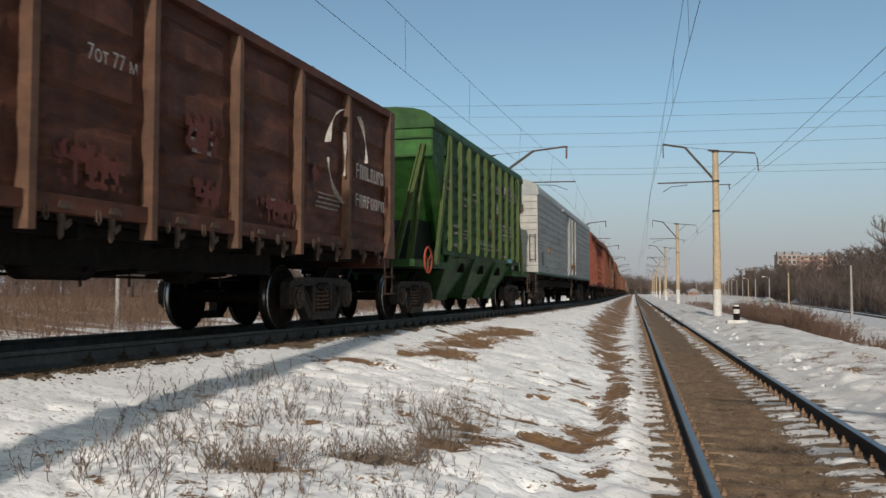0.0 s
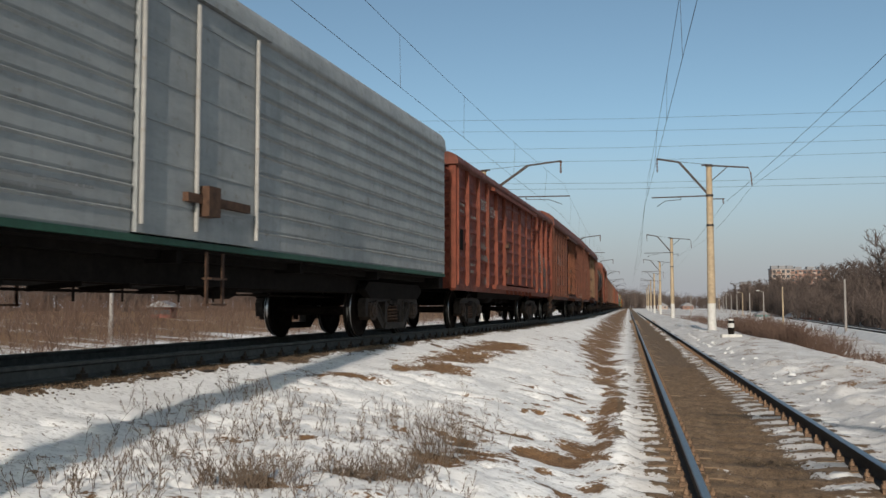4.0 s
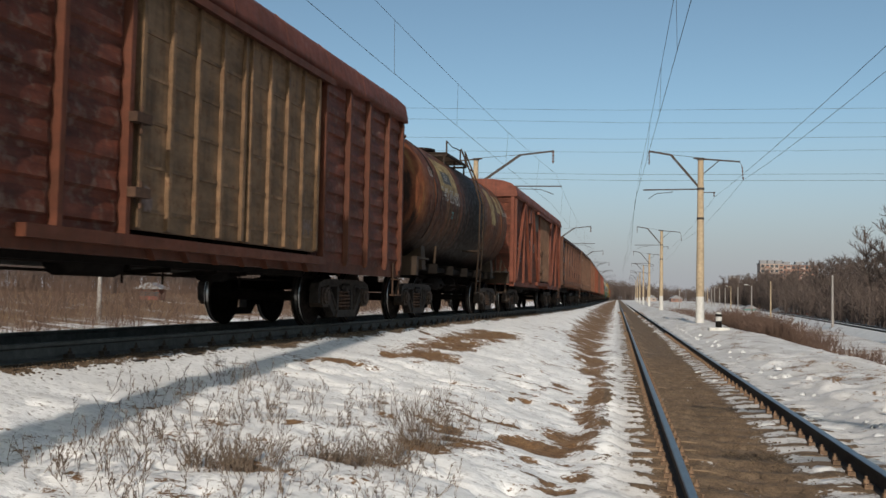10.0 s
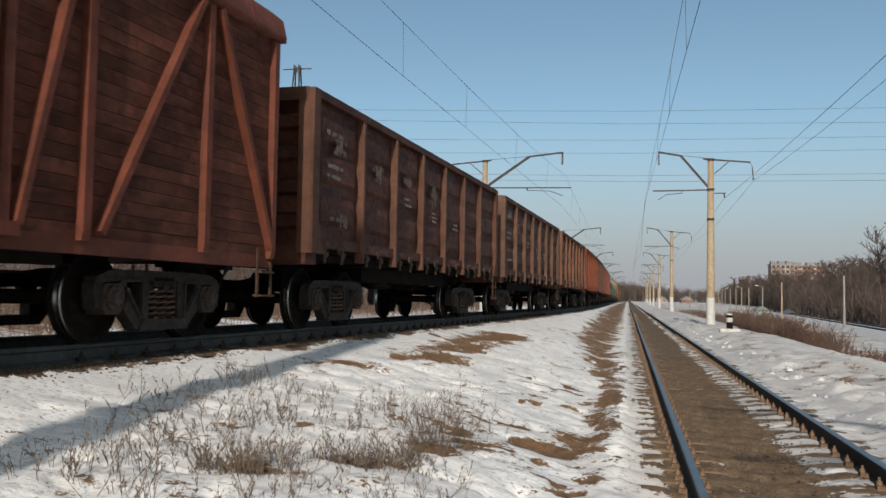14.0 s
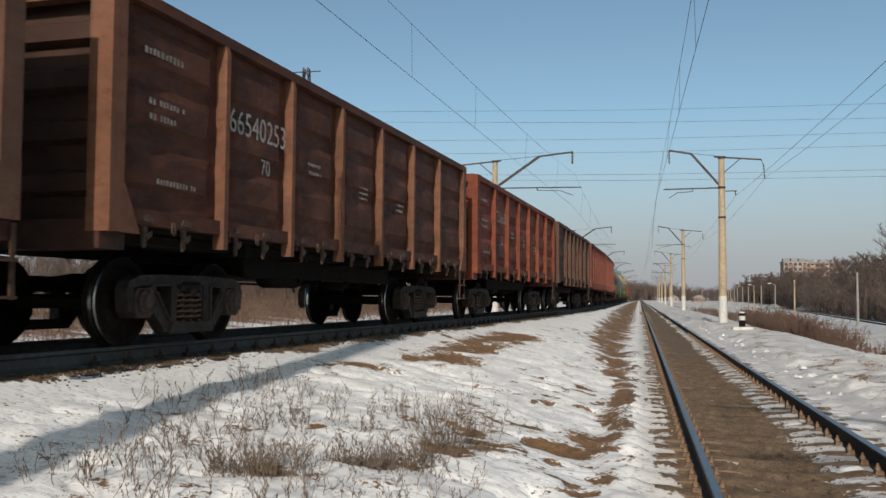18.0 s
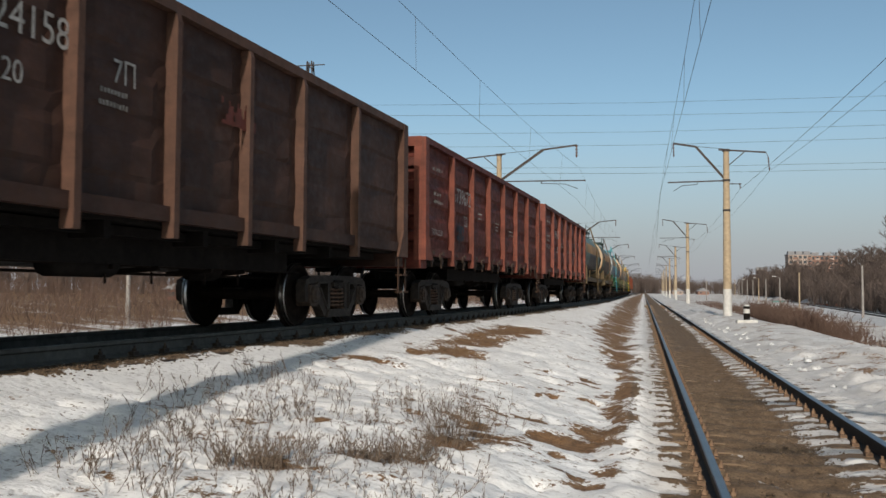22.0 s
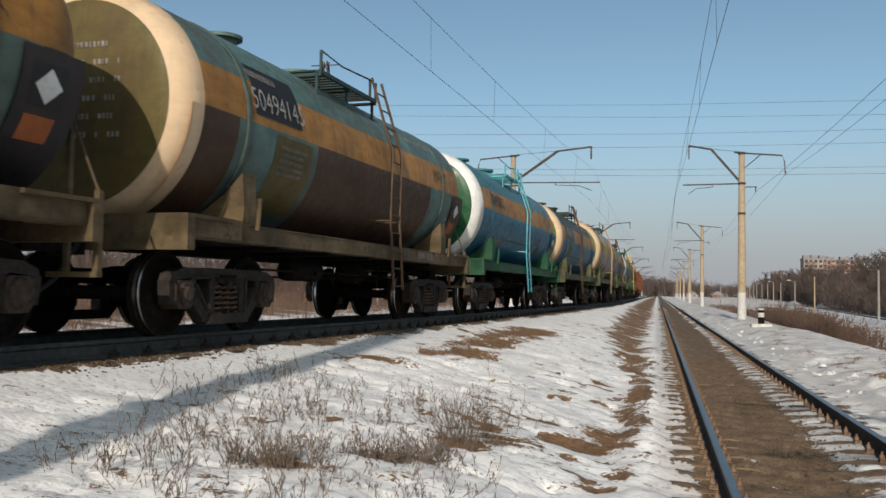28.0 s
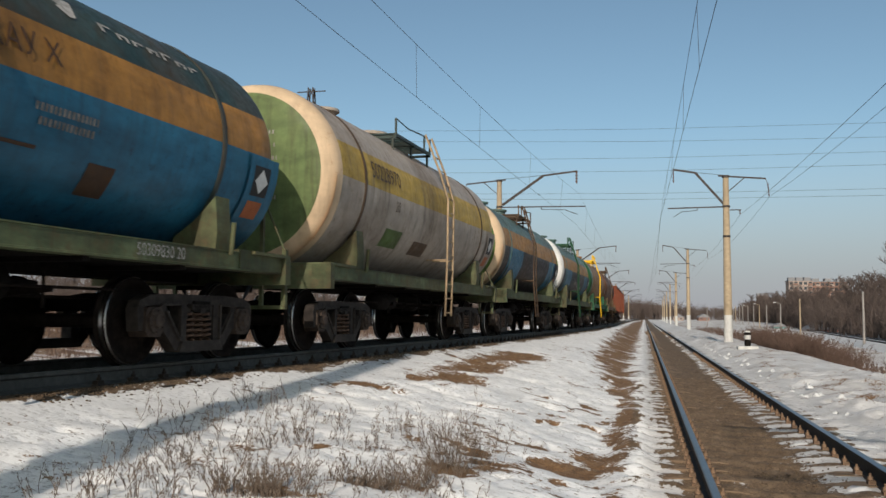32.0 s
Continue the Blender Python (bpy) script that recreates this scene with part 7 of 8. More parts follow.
def couple(made, gap_L=None):
    global head_s
    w, L = made
    L = gap_L or L
    TRAIN.append((w, head_s + L / 2))
    head_s += L


dark_brown = paint("dark_rust_paint", (0.070, 0.027, 0.017), rust=(0.10, 0.035, 0.018), wear=0.75, fade=0.5)
dark_post = paint("dull_post_paint", (0.14, 0.075, 0.050), rust=(0.08, 0.04, 0.025), wear=0.4)
mid_brown = paint("rust_brown_paint", (0.075, 0.028, 0.018), rust=(0.045, 0.022, 0.016), wear=0.7, fade=0.45)
red_brown = paint("red_brown_paint", (0.10, 0.024, 0.017), rust=(0.05, 0.018, 0.014), wear=0.55, fade=0.35)
red_post = paint("red_post_paint", (0.20, 0.060, 0.040), rust=(0.10, 0.04, 0.03), wear=0.3)
orange_p = paint("orange_red_paint", (0.155, 0.040, 0.024), rust=(0.055, 0.022, 0.018), wear=0.7, fade=0.5)
orange_post = paint("orange_post_paint", (0.21, 0.055, 0.026), rust=(0.10, 0.04, 0.025), wear=0.3)
coal = paint("coal_brown_paint", (0.047, 0.024, 0.018), rust=(0.055, 0.028, 0.018), wear=0.5, fade=0.3)
coal_post = paint("coal_post_paint", (0.115, 0.060, 0.042), rust=(0.06, 0.035, 0.025), wear=0.4)
faded_red = paint("faded_red_patch", (0.105, 0.030, 0.022), wear=0.4)

GON = ((1, 0.8, 0.10, -5.5, 3.0), (2, 0.7, 0.09, -5.5, 2.5), (2, 0.5, 0.07, -1.8, 2.4), (3, 0.5, 0.05, 0.1, 2.3), (2, 0.6, 0.06, 1.9, 2.2), (1, 0.9, 0.08, -5.3, 1.7))


def flakes(w, what, m, lab, x, name="repainted_patch"):
    """Ragged remains of paint on the near side, denser in the middle: y0, y1, z0, z1, seed."""
    for y0, y1, z0, z1, seed in what:
        r = random.Random(seed)
        bm = bmesh.new()
        ny, nz = max(3, int((y1 - y0) / 0.05)), max(3, int((z1 - z0) / 0.05))
        cy, cz = r.uniform(0.35, 0.65), r.uniform(0.35, 0.65)
        g = [[bm.verts.new((x, y0 + (y1 - y0) * i / ny + r.uniform(-.018, .018), z0 + (z1 - z0) * k / nz + r.uniform(-.018, .018))) for k in range(nz + 1)] for i in range(ny + 1)]
        for i in range(ny):
            for k in range(nz):
                d = math.hypot((i + 0.5) / ny - cy, (k + 0.5) / nz - cz) + 0.16 * math.sin(i * 1.7 + seed) + 0.16 * math.sin(k * 1.3 + seed * 2)
                if d + r.uniform(-0.22, 0.22) < 0.42:
                    bm.faces.new((g[i][k], g[i + 1][k], g[i + 1][k + 1], g[i][k + 1]))
        for v in [v for v in bm.verts if not v.link_faces]:
            bm.verts.remove(v)
        part(name, bm, m, w, lab)


def spots(w, what, m, lab):
    flakes(w, [(*q, int(q[0] * 50) + 500) for q in what], m, lab, 1.500)


# 1: tall dark wagon with a chalk scrawl
made = gondola((dark_brown, dark_post, mid_brown), [("7от 77 м", 0.16, -1.5, 2.75)], 1, top=3.72, label="tall dark rusty open wagon with a chalk scrawl",
               prints=((3, 0.5, 0.07, 0.1, 2.35), (2, 0.5, 0.06, 1.85, 1.75), (4, 1.1, 0.04, 3.7, 2.0), (1, 0.5, 0.09, -3.2, 1.9)))
spots(made[0], ((-0.25, 0.55, 2.05, 2.55), (-0.2, 0.5, 1.5, 1.8), (1.3, 2.5, 1.45, 1.8), (-2.3, -1.3, 1.5, 1.9), (3.0, 3.3, 2.0, 2.4), (6.05, 6.3, 1.95, 2.4)), faded_red, "faded red repainted patch")
bm = bmesh.new()
for a0, a1, cy, cz, ry, rz, wide in ((1.85, 2.95, 4.36, 2.64, 0.82, 0.78, 0.10), (3.25, 4.45, 4.36, 2.64, 0.80, 0.74, 0.08), (1.0, -0.1, 4.36, 2.76, 0.78, 0.76, 0.07), (0.3, -0.3, 3.45, 2.70, 0.78, 1.15, 0.06)):
    p = [(1.502, cy + ry * math.cos(a), cz + rz * math.sin(a)) for a in np.linspace(a0, a1, 14)]
    for k, (u, v) in enumerate(zip(p, p[1:])):
        bar(bm, u, v, 0.004, wide * (0.55 + 0.45 * math.sin(k * 0.5 + a0)), (1, 0, 0))
part("chalk_scrawl", bm, white_paint, made[0], "hand-drawn white chalk curves")
# the owner's name in worn capitals, as plain strokes
r = random.Random(77)
for lo, hi, ya, yb in ((2.39, 2.63, 4.70, 6.00), (1.93, 2.14, 4.68, 6.04)):
    bm = bmesh.new()
    for k in range(8):
        a = ya + (yb - ya) * k / 8
        b = a + (yb - ya) / 8 * 0.70
        top = hi - 0.012 * k * 0.3
        box(bm, 1.500, 1.503, a, a + 0.028, lo, top)
        if k not in (0, 3):
            box(bm, 1.500, 1.503, b - 0.028, b, lo if k % 3 else (lo + hi) / 2, top)
        z = (top - 0.03, (lo + hi) / 2, lo + 0.01)[r.randrange(3)]
        box(bm, 1.500, 1.503, a, b, z, z + 0.026)
        if r.random() < 0.5:
            box(bm, 1.500, 1.503, a, b, top - 0.026, top)
    tagged(part("faded_capitals", bm, white_paint, made[0]), "a line of worn white capitals", "", "", "stuff")
couple(made, 13.928)
couple(hopper(), 14.726)
couple(reefer(), 22.205)

# three steel covered wagons
bx = paint("boxcar_red_paint", (0.155, 0.039, 0.025), rust=(0.09, 0.03, 0.02), wear=0.3, fade=0.3, streak=0.3)
bxp = paint("boxcar_post_paint", (0.215, 0.060, 0.036), rust=(0.10, 0.04, 0.025), wear=0.3)
bxr = paint("boxcar_roof_paint", (0.125, 0.042, 0.029), rust=(0.09, 0.04, 0.028), wear=0.4)
by = paint("boxcar_brown_paint", (0.085, 0.026, 0.017), rust=(0.045, 0.020, 0.014), wear=0.55, fade=0.4)
byp = paint("boxcar_brown_post", (0.125, 0.043, 0.025), rust=(0.08, 0.035, 0.02), wear=0.4)
byd = paint("boxcar_rusty_door", (0.13, 0.045, 0.022), rust=(0.055, 0.025, 0.015), wear=0.55)
bo = paint("boxcar_old_paint", (0.10, 0.030, 0.018), rust=(0.16, 0.11, 0.09), wear=0.6, fade=0.5)
ochre = paint("ochre_door_paint", (0.16, 0.098, 0.056), rust=(0.11, 0.055, 0.03), wear=0.45, fade=0.35, streak=0.7)
couple(boxcar(16.74, 8.02, 10.0, 1.08, 3.92, 4.28, [-6.9, -5.66, -4.5, -3.3, -2.1, 3.02, 4.16, 5.36, 6.56], [(-2.0, 0.4), (0.46, 2.9)], "louvre", (bx, bxp, bxr, bx, bx),
              "tall red-brown boxcar with louvred sides and double doors", [("2803", 0.30, -5.05, 3.22), ("1924", 0.30, -3.9, 3.14), ("20", 0.22, -5.0, 2.52)],
              ((2, 0.7, 0.09, -7.5, 3.0), (1, 0.5, 0.1, -6.2, 2.8), (2, 0.5, 0.1, -6.3, 1.6), (3, 0.8, 0.05, 4.9, 2.6), (2, 0.7, 0.07, 6.0, 2.4)), 3), 16.744)
wp = plain("peeling_white", (0.17, 0.118, 0.098), 0.85, 0, 9, 0.35)


def smears(w, what):
    flakes(w, what, wp, "peeling remains of pale paint", 1.503 if w.name.startswith("open_wagon") else 1.488, "paint_smear")


smears(TRAIN[-1][0], ((-5.55, -4.7, 2.0, 2.25, 1), (-5.55, -4.6, 1.75, 1.9, 2), (-5.3, -4.6, 1.12, 1.3, 3), (-6.75, -6.5, 2.0, 2.4, 4), (5.55, 6.42, 1.62, 2.0, 5), (5.5, 6.4, 1.15, 1.6, 6), (6.74, 7.05, 1.25, 1.95, 7), (3.2, 3.6, 1.28, 1.55, 8)))
writing("034924", 0.17, white_paint, TRAIN[-1][0], 1.475, 4.85, 1.15)
bars(7, 0.75, 0.055, white_paint, TRAIN[-1][0], 1.475, 5.05, 2.4, 301)
bars(5, 0.6, 0.055, white_paint, TRAIN[-1][0], 1.475, 5.85, 2.3, 302)
bm = bmesh.new()
box(bm, 1.464, 1.468, -7.9, -7.35, 1.9, 2.4)
part("black_panel", bm, black, TRAIN[-1][0], "black painted panel")
couple(boxcar(14.755, 6.95, 10.0, 1.0, 3.92, 4.62, [-5.95, -5.0, -4.02, -3.05, -2.08, 3.05, 4.1, 5.02, 5.98], [(-0.75, 2.0)], "ribs", (by, byp, bxr, byd, by),
              "dark rusty boxcar with one sliding door", [("23026", 0.34, -5.45, 2.55), ("503", 0.34, -4.45, 2.5), ("26", 0.22, -3.5, 1.62), ("20", 0.20, 4.68, 1.13), ("23026503", 0.19, 5.5, 1.14)],
              ((1, 0.35, 0.28, -6.45, 3.0), (1, 0.3, 0.16, 5.4, 2.0), (1, 0.3, 0.22, 6.35, 2.78), (2, 0.5, 0.12, -5.5, 1.7), (2, 0.6, 0.1, -4.6, 3.2), (1, 0.9, 0.1, 5.5, 1.1), (1, 0.35, 0.08, -2.6, 1.1)), 4), 14.755)
smears(TRAIN[-1][0], ((3.35, 3.75, 1.35, 1.6, 41),))
couple(boxcar(14.645, 6.9, 10.0, 1.0, 3.92, 4.58, [-5.95, -4.95, -3.98, -3.0, -2.0, 3.0, 4.02, 4.96, 6.0], [(-1.85, 0.42), (0.5, 2.72)], "ribs", (bo, byp, bxr, ochre, by),
              "old patched boxcar with pale ochre double doors", [("2419", 0.26, -5.45, 2.65), ("3022", 0.26, -4.47, 2.62)],
              ((3, 0.5, 0.1, -6.4, 2.6), (3, 0.5, 0.1, -5.4, 2.2), (4, 0.5, 0.08, -4.4, 2.2)), 5), 14.645)
smears(TRAIN[-1][0], ((-6.9, -6.2, 2.2, 2.95, 11), (-6.9, -6.25, 1.6, 2.2, 12), (2.2, 2.6, 1.35, 1.6, 16), (-1.85, -1.5, 1.3, 1.6, 17), (-5.7, -5.15, 1.2, 2.3, 13), (-4.75, -4.2, 1.2, 2.4, 14), (-6.7, -6.2, 1.05, 1.25, 15)))

# dirty fuel tank
soot = paint("tank_soot", (0.021, 0.014, 0.010), rust=(0.04, 0.022, 0.014), wear=0.5, rough=0.6, streak=0.6)
oily = oily_paint()
rustank = paint("tank_rust", (0.15, 0.058, 0.022), rust=(0.026, 0.016, 0.012), wear=0.8, rough=0.45, fade=0.5, streak=0.95)
yel = paint("tank_yellow_patch", (0.30, 0.215, 0.085), rust=(0.06, 0.034, 0.018), wear=0.8, rough=0.5, streak=0.9)
tframe = paint("tank_dark_frame", (0.020, 0.014, 0.010), rust=(0.035, 0.018, 0.011), wear=0.5)
black_panel = plain("black_panel_paint", (0.018, 0.018, 0.018), 0.6, 0, 8, 0.2)
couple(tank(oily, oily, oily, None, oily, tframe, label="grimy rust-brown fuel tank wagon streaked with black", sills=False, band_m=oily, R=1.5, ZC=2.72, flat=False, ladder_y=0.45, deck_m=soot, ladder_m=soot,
            patches=((-3.45, -1.75, 8, 40, yel, "flaking yellow panel"), (2.35, 2.95, -4, 38, yel, "flaking yellow panel"), (3.3, 4.35, 12, 34, yel, "flaking yellow panel"), (-3.1, -2.3, 16, 28, black_panel, "dark panel behind the number")),
            numbers=(("60т", 0.24, -2.75, 22, white_paint), ("740 85481", 0.34, -2.55, 5, white_paint), ("22", 0.18, -2.35, -11, paint("teal_stencil", (0.10, 0.3, 0.3))), ("БЕНЗИН", 0.17, 4.55, 14, white_paint), ("62", 0.24, -4.2, 20, white_paint))), 12.013)

# old wooden boxcar with braces
wood = paint("old_plank_paint", (0.090, 0.030, 0.019), rust=(0.045, 0.026, 0.02), wear=0.5, fade=0.5, rough=0.75, streak=0.3)
woodp = paint("brace_paint", (0.125, 0.038, 0.023), rust=(0.10, 0.04, 0.028), wear=0.3)
weath = paint("weathered_door", (0.15, 0.085, 0.055), rust=(0.07, 0.045, 0.03), wear=0.5, fade=0.4)
woodr = paint("wooden_car_roof", (0.14, 0.045, 0.030), rust=(0.13, 0.05, 0.035), wear=0.3)
couple(boxcar(14.81, 6.88, 10.0, 1.02, 3.92, 4.50, [-4.9, -2.94, -0.75, 2.1, 3.12, 5.18], [(-0.62, 1.95)], "planks", (wood, woodp, woodr, weath, woodp),
              "old wooden boxcar with diagonal iron braces and a louvred door", [("2101", 0.36, -3.42, 2.42, 0.03), ("0434", 0.34, -2.40, 2.36, 0.03)], ((2, 0.6, 0.1, -6.3, 2.35), (2, 0.6, 0.07, -5.6, 1.9), (1, 0.4, 0.2, -3.4, 2.0)), 7,
              braces=(((-4.95, 3.85), (-6.7, 1.08)), ((-4.72, 3.85), (-3.3, 1.08)), ((-2.75, 3.85), (-1.0, 1.08)), ((5.0, 3.85), (3.32, 1.08)), ((5.38, 3.85), (6.78, 1.12)), ((2.25, 1.08), (2.98, 3.85)))), 14.812)
w7 = TRAIN[-1][0]
bm = bmesh.new()
box(bm, 1.44, 1.50, -3.55, -3.12, 3.25, 3.75)
part("hatch", bm, woodp, w7, "small ventilation hatch")
bm = bmesh.new()
box(bm, 1.443, 1.452, -2.55, -0.85, 3.1, 3.85)
part("repair_sheet", bm, paint("grey_sheet", (0.065, 0.055, 0.045)), w7, "grey repair sheet")

# open wagons
P9 = (dark_brown, dark_post, mid_brown)
couple(gondola((mid_brown, paint("post_rust_a", (0.12, 0.055, 0.036), wear=0.4), mid_brown), (), 8, label="worn rust-brown open wagon with torn side hatches", prints=GON), 13.923)
smears(TRAIN[-1][0], ((-5.6, -5.1, 2.7, 2.95, 21), (-3.9, -3.3, 2.5, 2.8, 22), (-2.1, -1.6, 2.6, 2.85, 23), (-0.3, 0.2, 2.4, 2.9, 24), (-5.4, -4.9, 1.6, 1.8, 25)))
couple(gondola(P9, [("69т", 0.26, -5.4, 3.05), ("676", 0.3, -3.9, 2.75)], 9, label="dark brown rusty open wagon with pale posts", prints=GON), 13.927)
# coal end: grime plus shade from the wagon ahead, put into its colour
couple(gondola((dark_brown, paint("post_rust_b", (0.19, 0.085, 0.050), wear=0.4), coal), [("66540253", 0.30, -3.48, 2.60), ("70", 0.2, -3.3, 2.15)], 10, label="dark patchy open wagon with a rusty orange end", prints=GON), 13.949)
couple(gondola((orange_p, orange_post, orange_p), [("67356631", 0.31, -3.48, 2.72), ("22", 0.24, -3.3, 2.1)], 11, label="orange-red open wagon with bright posts", prints=GON), 13.93)
spots(TRAIN[-1][0], ((-4.2, -3.6, 1.65, 2.15),), paint("dark_blue_patch", (0.018, 0.024, 0.034)), "dark blue-black patch")
couple(gondola((coal, coal_post, coal), [("68024158", 0.29, -3.15, 2.75), ("20", 0.2, -3.1, 2.3), ("7П", 0.24, -1.65, 2.6)], 12, True, posts=[-3.9, -2.4, -0.88, 0.66, 2.15, 4.1], label="dark coal-brown open wagon with flat plated sides", prints=GON[:3]), 13.906)
spots(TRAIN[-1][0], ((0.05, 0.9, 2.45, 2.75),), faded_red, "faded red patch")
couple(gondola((red_brown, red_post, red_brown), [("6739672", 0.34, -3.48, 2.62), ("22", 0.24, -3.2, 2.1), ("ТАРА 22,50", 0.12, -5.5, 1.72)], 13, label="red-brown open wagon with a white running number", prints=GON[:5]), 13.937)
spots(TRAIN[-1][0], ((-4.0, -3.4, 1.6, 2.1),), paint("dark_blue_patch", (0.018, 0.024, 0.034)), "dark blue-black patch")
couple(gondola((red_brown, paint("red_post_b", (0.24, 0.075, 0.055), wear=0.25), red_brown), [("67696419", 0.31, -3.48, 2.65), ("22", 0.24, -3.2, 2.1), ("ТАРА 21,60 т", 0.14, -5.5, 2.12)], 14, label="dark red open wagon with pinkish posts", prints=GON[:5]), 13.95)
spots(TRAIN[-1][0], ((-4.1, -3.55, 1.65, 2.15),), paint("dark_blue_patch", (0.018, 0.024, 0.034)), "dark blue-black patch")
smears(TRAIN[-1][0], ((2.0, 2.4, 2.3, 3.0, 31), (1.9, 2.5, 2.0, 2.2, 32)))

# chemical tanks
teal = paint("tank_teal", (0.085, 0.155, 0.145), rust=(0.12, 0.09, 0.05), wear=0.25, rough=0.4, dirt=(0.07, 0.065, 0.05))
ochre_s = paint("tank_ochre", (0.37, 0.175, 0.042), rust=(0.22, 0.10, 0.03), wear=0.3, rough=0.42, dirt=(0.12, 0.07, 0.03))
navy = paint("tank_navy", (0.022, 0.024, 0.032), rust=(0.05, 0.035, 0.025), wear=0.3, rough=0.38, dirt=(0.02, 0.018, 0.016))
umber = paint("tank_umber", (0.062, 0.034, 0.021), rust=(0.09, 0.045, 0.02), wear=0.45, rough=0.42)
cream = paint("tank_cream", (0.60, 0.44, 0.29), rust=(0.40, 0.22, 0.12), wear=0.1, rough=0.5, dirt=(0.35, 0.28, 0.2), fade=0.1, streak=0.3)
white_r = paint("tank_white", (0.72, 0.72, 0.70), rust=(0.4, 0.35, 0.3), wear=0.1, rough=0.45, dirt=(0.4, 0.4, 0.38), fade=0.1, streak=0.25)
olive = paint("tank_olive", (0.105, 0.085, 0.028), rust=(0.07, 0.05, 0.03), wear=0.2, rough=0.45)
moss = paint("tank_moss_green", (0.065, 0.115, 0.028), rust=(0.05, 0.06, 0.025), wear=0.2, rough=0.45)
lime = paint("tank_lime_green", (0.115, 0.16, 0.062), rust=(0.08, 0.10, 0.04), wear=0.15, rough=0.45)
forest = paint("tank_forest_green", (0.012, 0.085, 0.035), rust=(0.02, 0.05, 0.025), wear=0.12, rough=0.25)
blue = paint("tank_blue", (0.016, 0.125, 0.215), rust=(0.03, 0.05, 0.07), wear=0.2, rough=0.32, dirt=(0.02, 0.05, 0.07), fade=0.25)
blue_t = paint("tank_blue_teal", (0.040, 0.135, 0.16), rust=(0.06, 0.09, 0.09), wear=0.15, rough=0.32, dirt=(0.05, 0.08, 0.09))
slate = paint("tank_slate", (0.028, 0.055, 0.055), rust=(0.05, 0.05, 0.035), wear=0.35, rough=0.4)
grege = paint("tank_greige", (0.36, 0.31, 0.265), rust=(0.2, 0.15, 0.1), wear=0.2, rough=0.45, dirt=(0.2, 0.16, 0.11), fade=0.15)
lemon = paint("tank_lemon", (0.42, 0.28, 0.06), rust=(0.25, 0.16, 0.05), wear=0.2, rough=0.45)
fr_olive = paint("frame_olive", (0.10, 0.074, 0.040), rust=(0.06, 0.045, 0.025), wear=0.55, fade=0.45)
fr_green = paint("frame_green", (0.014, 0.075, 0.038), rust=(0.02, 0.06, 0.03), wear=0.2)
fr_camo = paint("frame_camo", (0.066, 0.085, 0.043), rust=(0.10, 0.078, 0.042), wear=0.7, fade=0.5)
lad_teal = paint("ladder_teal", (0.10, 0.34, 0.40), wear=0.1)
lad_rust = paint("ladder_rust", (0.085, 0.055, 0.036), rust=(0.08, 0.045, 0.03), wear=0.5)
lad_yel = paint("ladder_yellow", (0.75, 0.45, 0.02), wear=0.1)
lad_cream = paint("ladder_cream", (0.32, 0.235, 0.15), rust=(0.2, 0.1, 0.05), wear=0.35)
ink = plain("black_ink", (0.02, 0.02, 0.02), 0.7, 0, 20, 0.2, 0)
placard = plain("hazard_white", (0.6, 0.6, 0.58), 0.6, 0, 9, 0.15, 0)
placard_red = plain("hazard_orange", (0.36, 0.10, 0.03), 0.6, 0, 9, 0.2, 0)


def logo(w, y, a, m):
    """A maker's mark as a plain wedge and a row of strokes."""
    R, ZC = SHELL[w.name]
    R += 0.012
    bm = bmesh.new()
    def at(yy, aa):
        return bm.verts.new((R * math.cos(radians(aa)), yy, ZC + R * math.sin(radians(aa))))
    bm.faces.new([at(y - 0.45, a + 13), at(y + 0.05, a + 7), at(y - 0.02, a - 3), at(y - 0.12, a - 4)])
    for k in range(7):
        y0 = y + 0.35 + k * 0.26
        h = 5.0 if k in (0, 4) else 3.6
        bm.faces.new([at(y0, a - 3), at(y0 + 0.06, a - 3), at(y0 + 0.06, a - 3 + h), at(y0, a - 3 + h)])
        bm.faces.new([at(y0 + 0.06, a - 3 + h - 1.2), at(y0 + 0.19, a - 3 + h - 1.2), at(y0 + 0.19, a - 3 + h), at(y0 + 0.06, a - 3 + h)])
        if k % 2:
            bm.faces.new([at(y0 + 0.14, a - 3), at(y0 + 0.19, a - 3), at(y0 + 0.19, a - 3 + h - 1.2), at(y0 + 0.14, a - 3 + h - 1.2)])
    part("maker_mark", bm, m, w, "pale wedge mark with a row of strokes")


def seam(w, y0, y1, a):
    """Longitudinal weld with rust and dirt along it."""
    R, ZC = SHELL[w.name]
    curved_patch(w, y0, y1, a - 1.0, a + 0.5, R + 0.004, ZC, umber, "rusty weld seam along the barrel")


def hazard(w, y=4.68):
    R, ZC = SHELL[w.name]
    R += 0.026
    curved_patch(w, y - 0.04, y + 0.36, -22, -6, R, ZC, black_panel, "dark square behind the hazard diamond")
    bm = bmesh.new()
    q = R + 0.012
    bm.faces.new([bm.verts.new((q * math.cos(radians(a)), yy, ZC + q * math.sin(radians(a)))) for yy, a in ((y, -14), (y + 0.16, -20.5), (y + 0.32, -14), (y + 0.16, -7.5))])
    part("hazard_diamond", bm, placard, w, "white hazard diamond")
    curved_patch(w, y - 0.02, y + 0.34, -35, -25, R, ZC, placard_red, "orange danger plate")


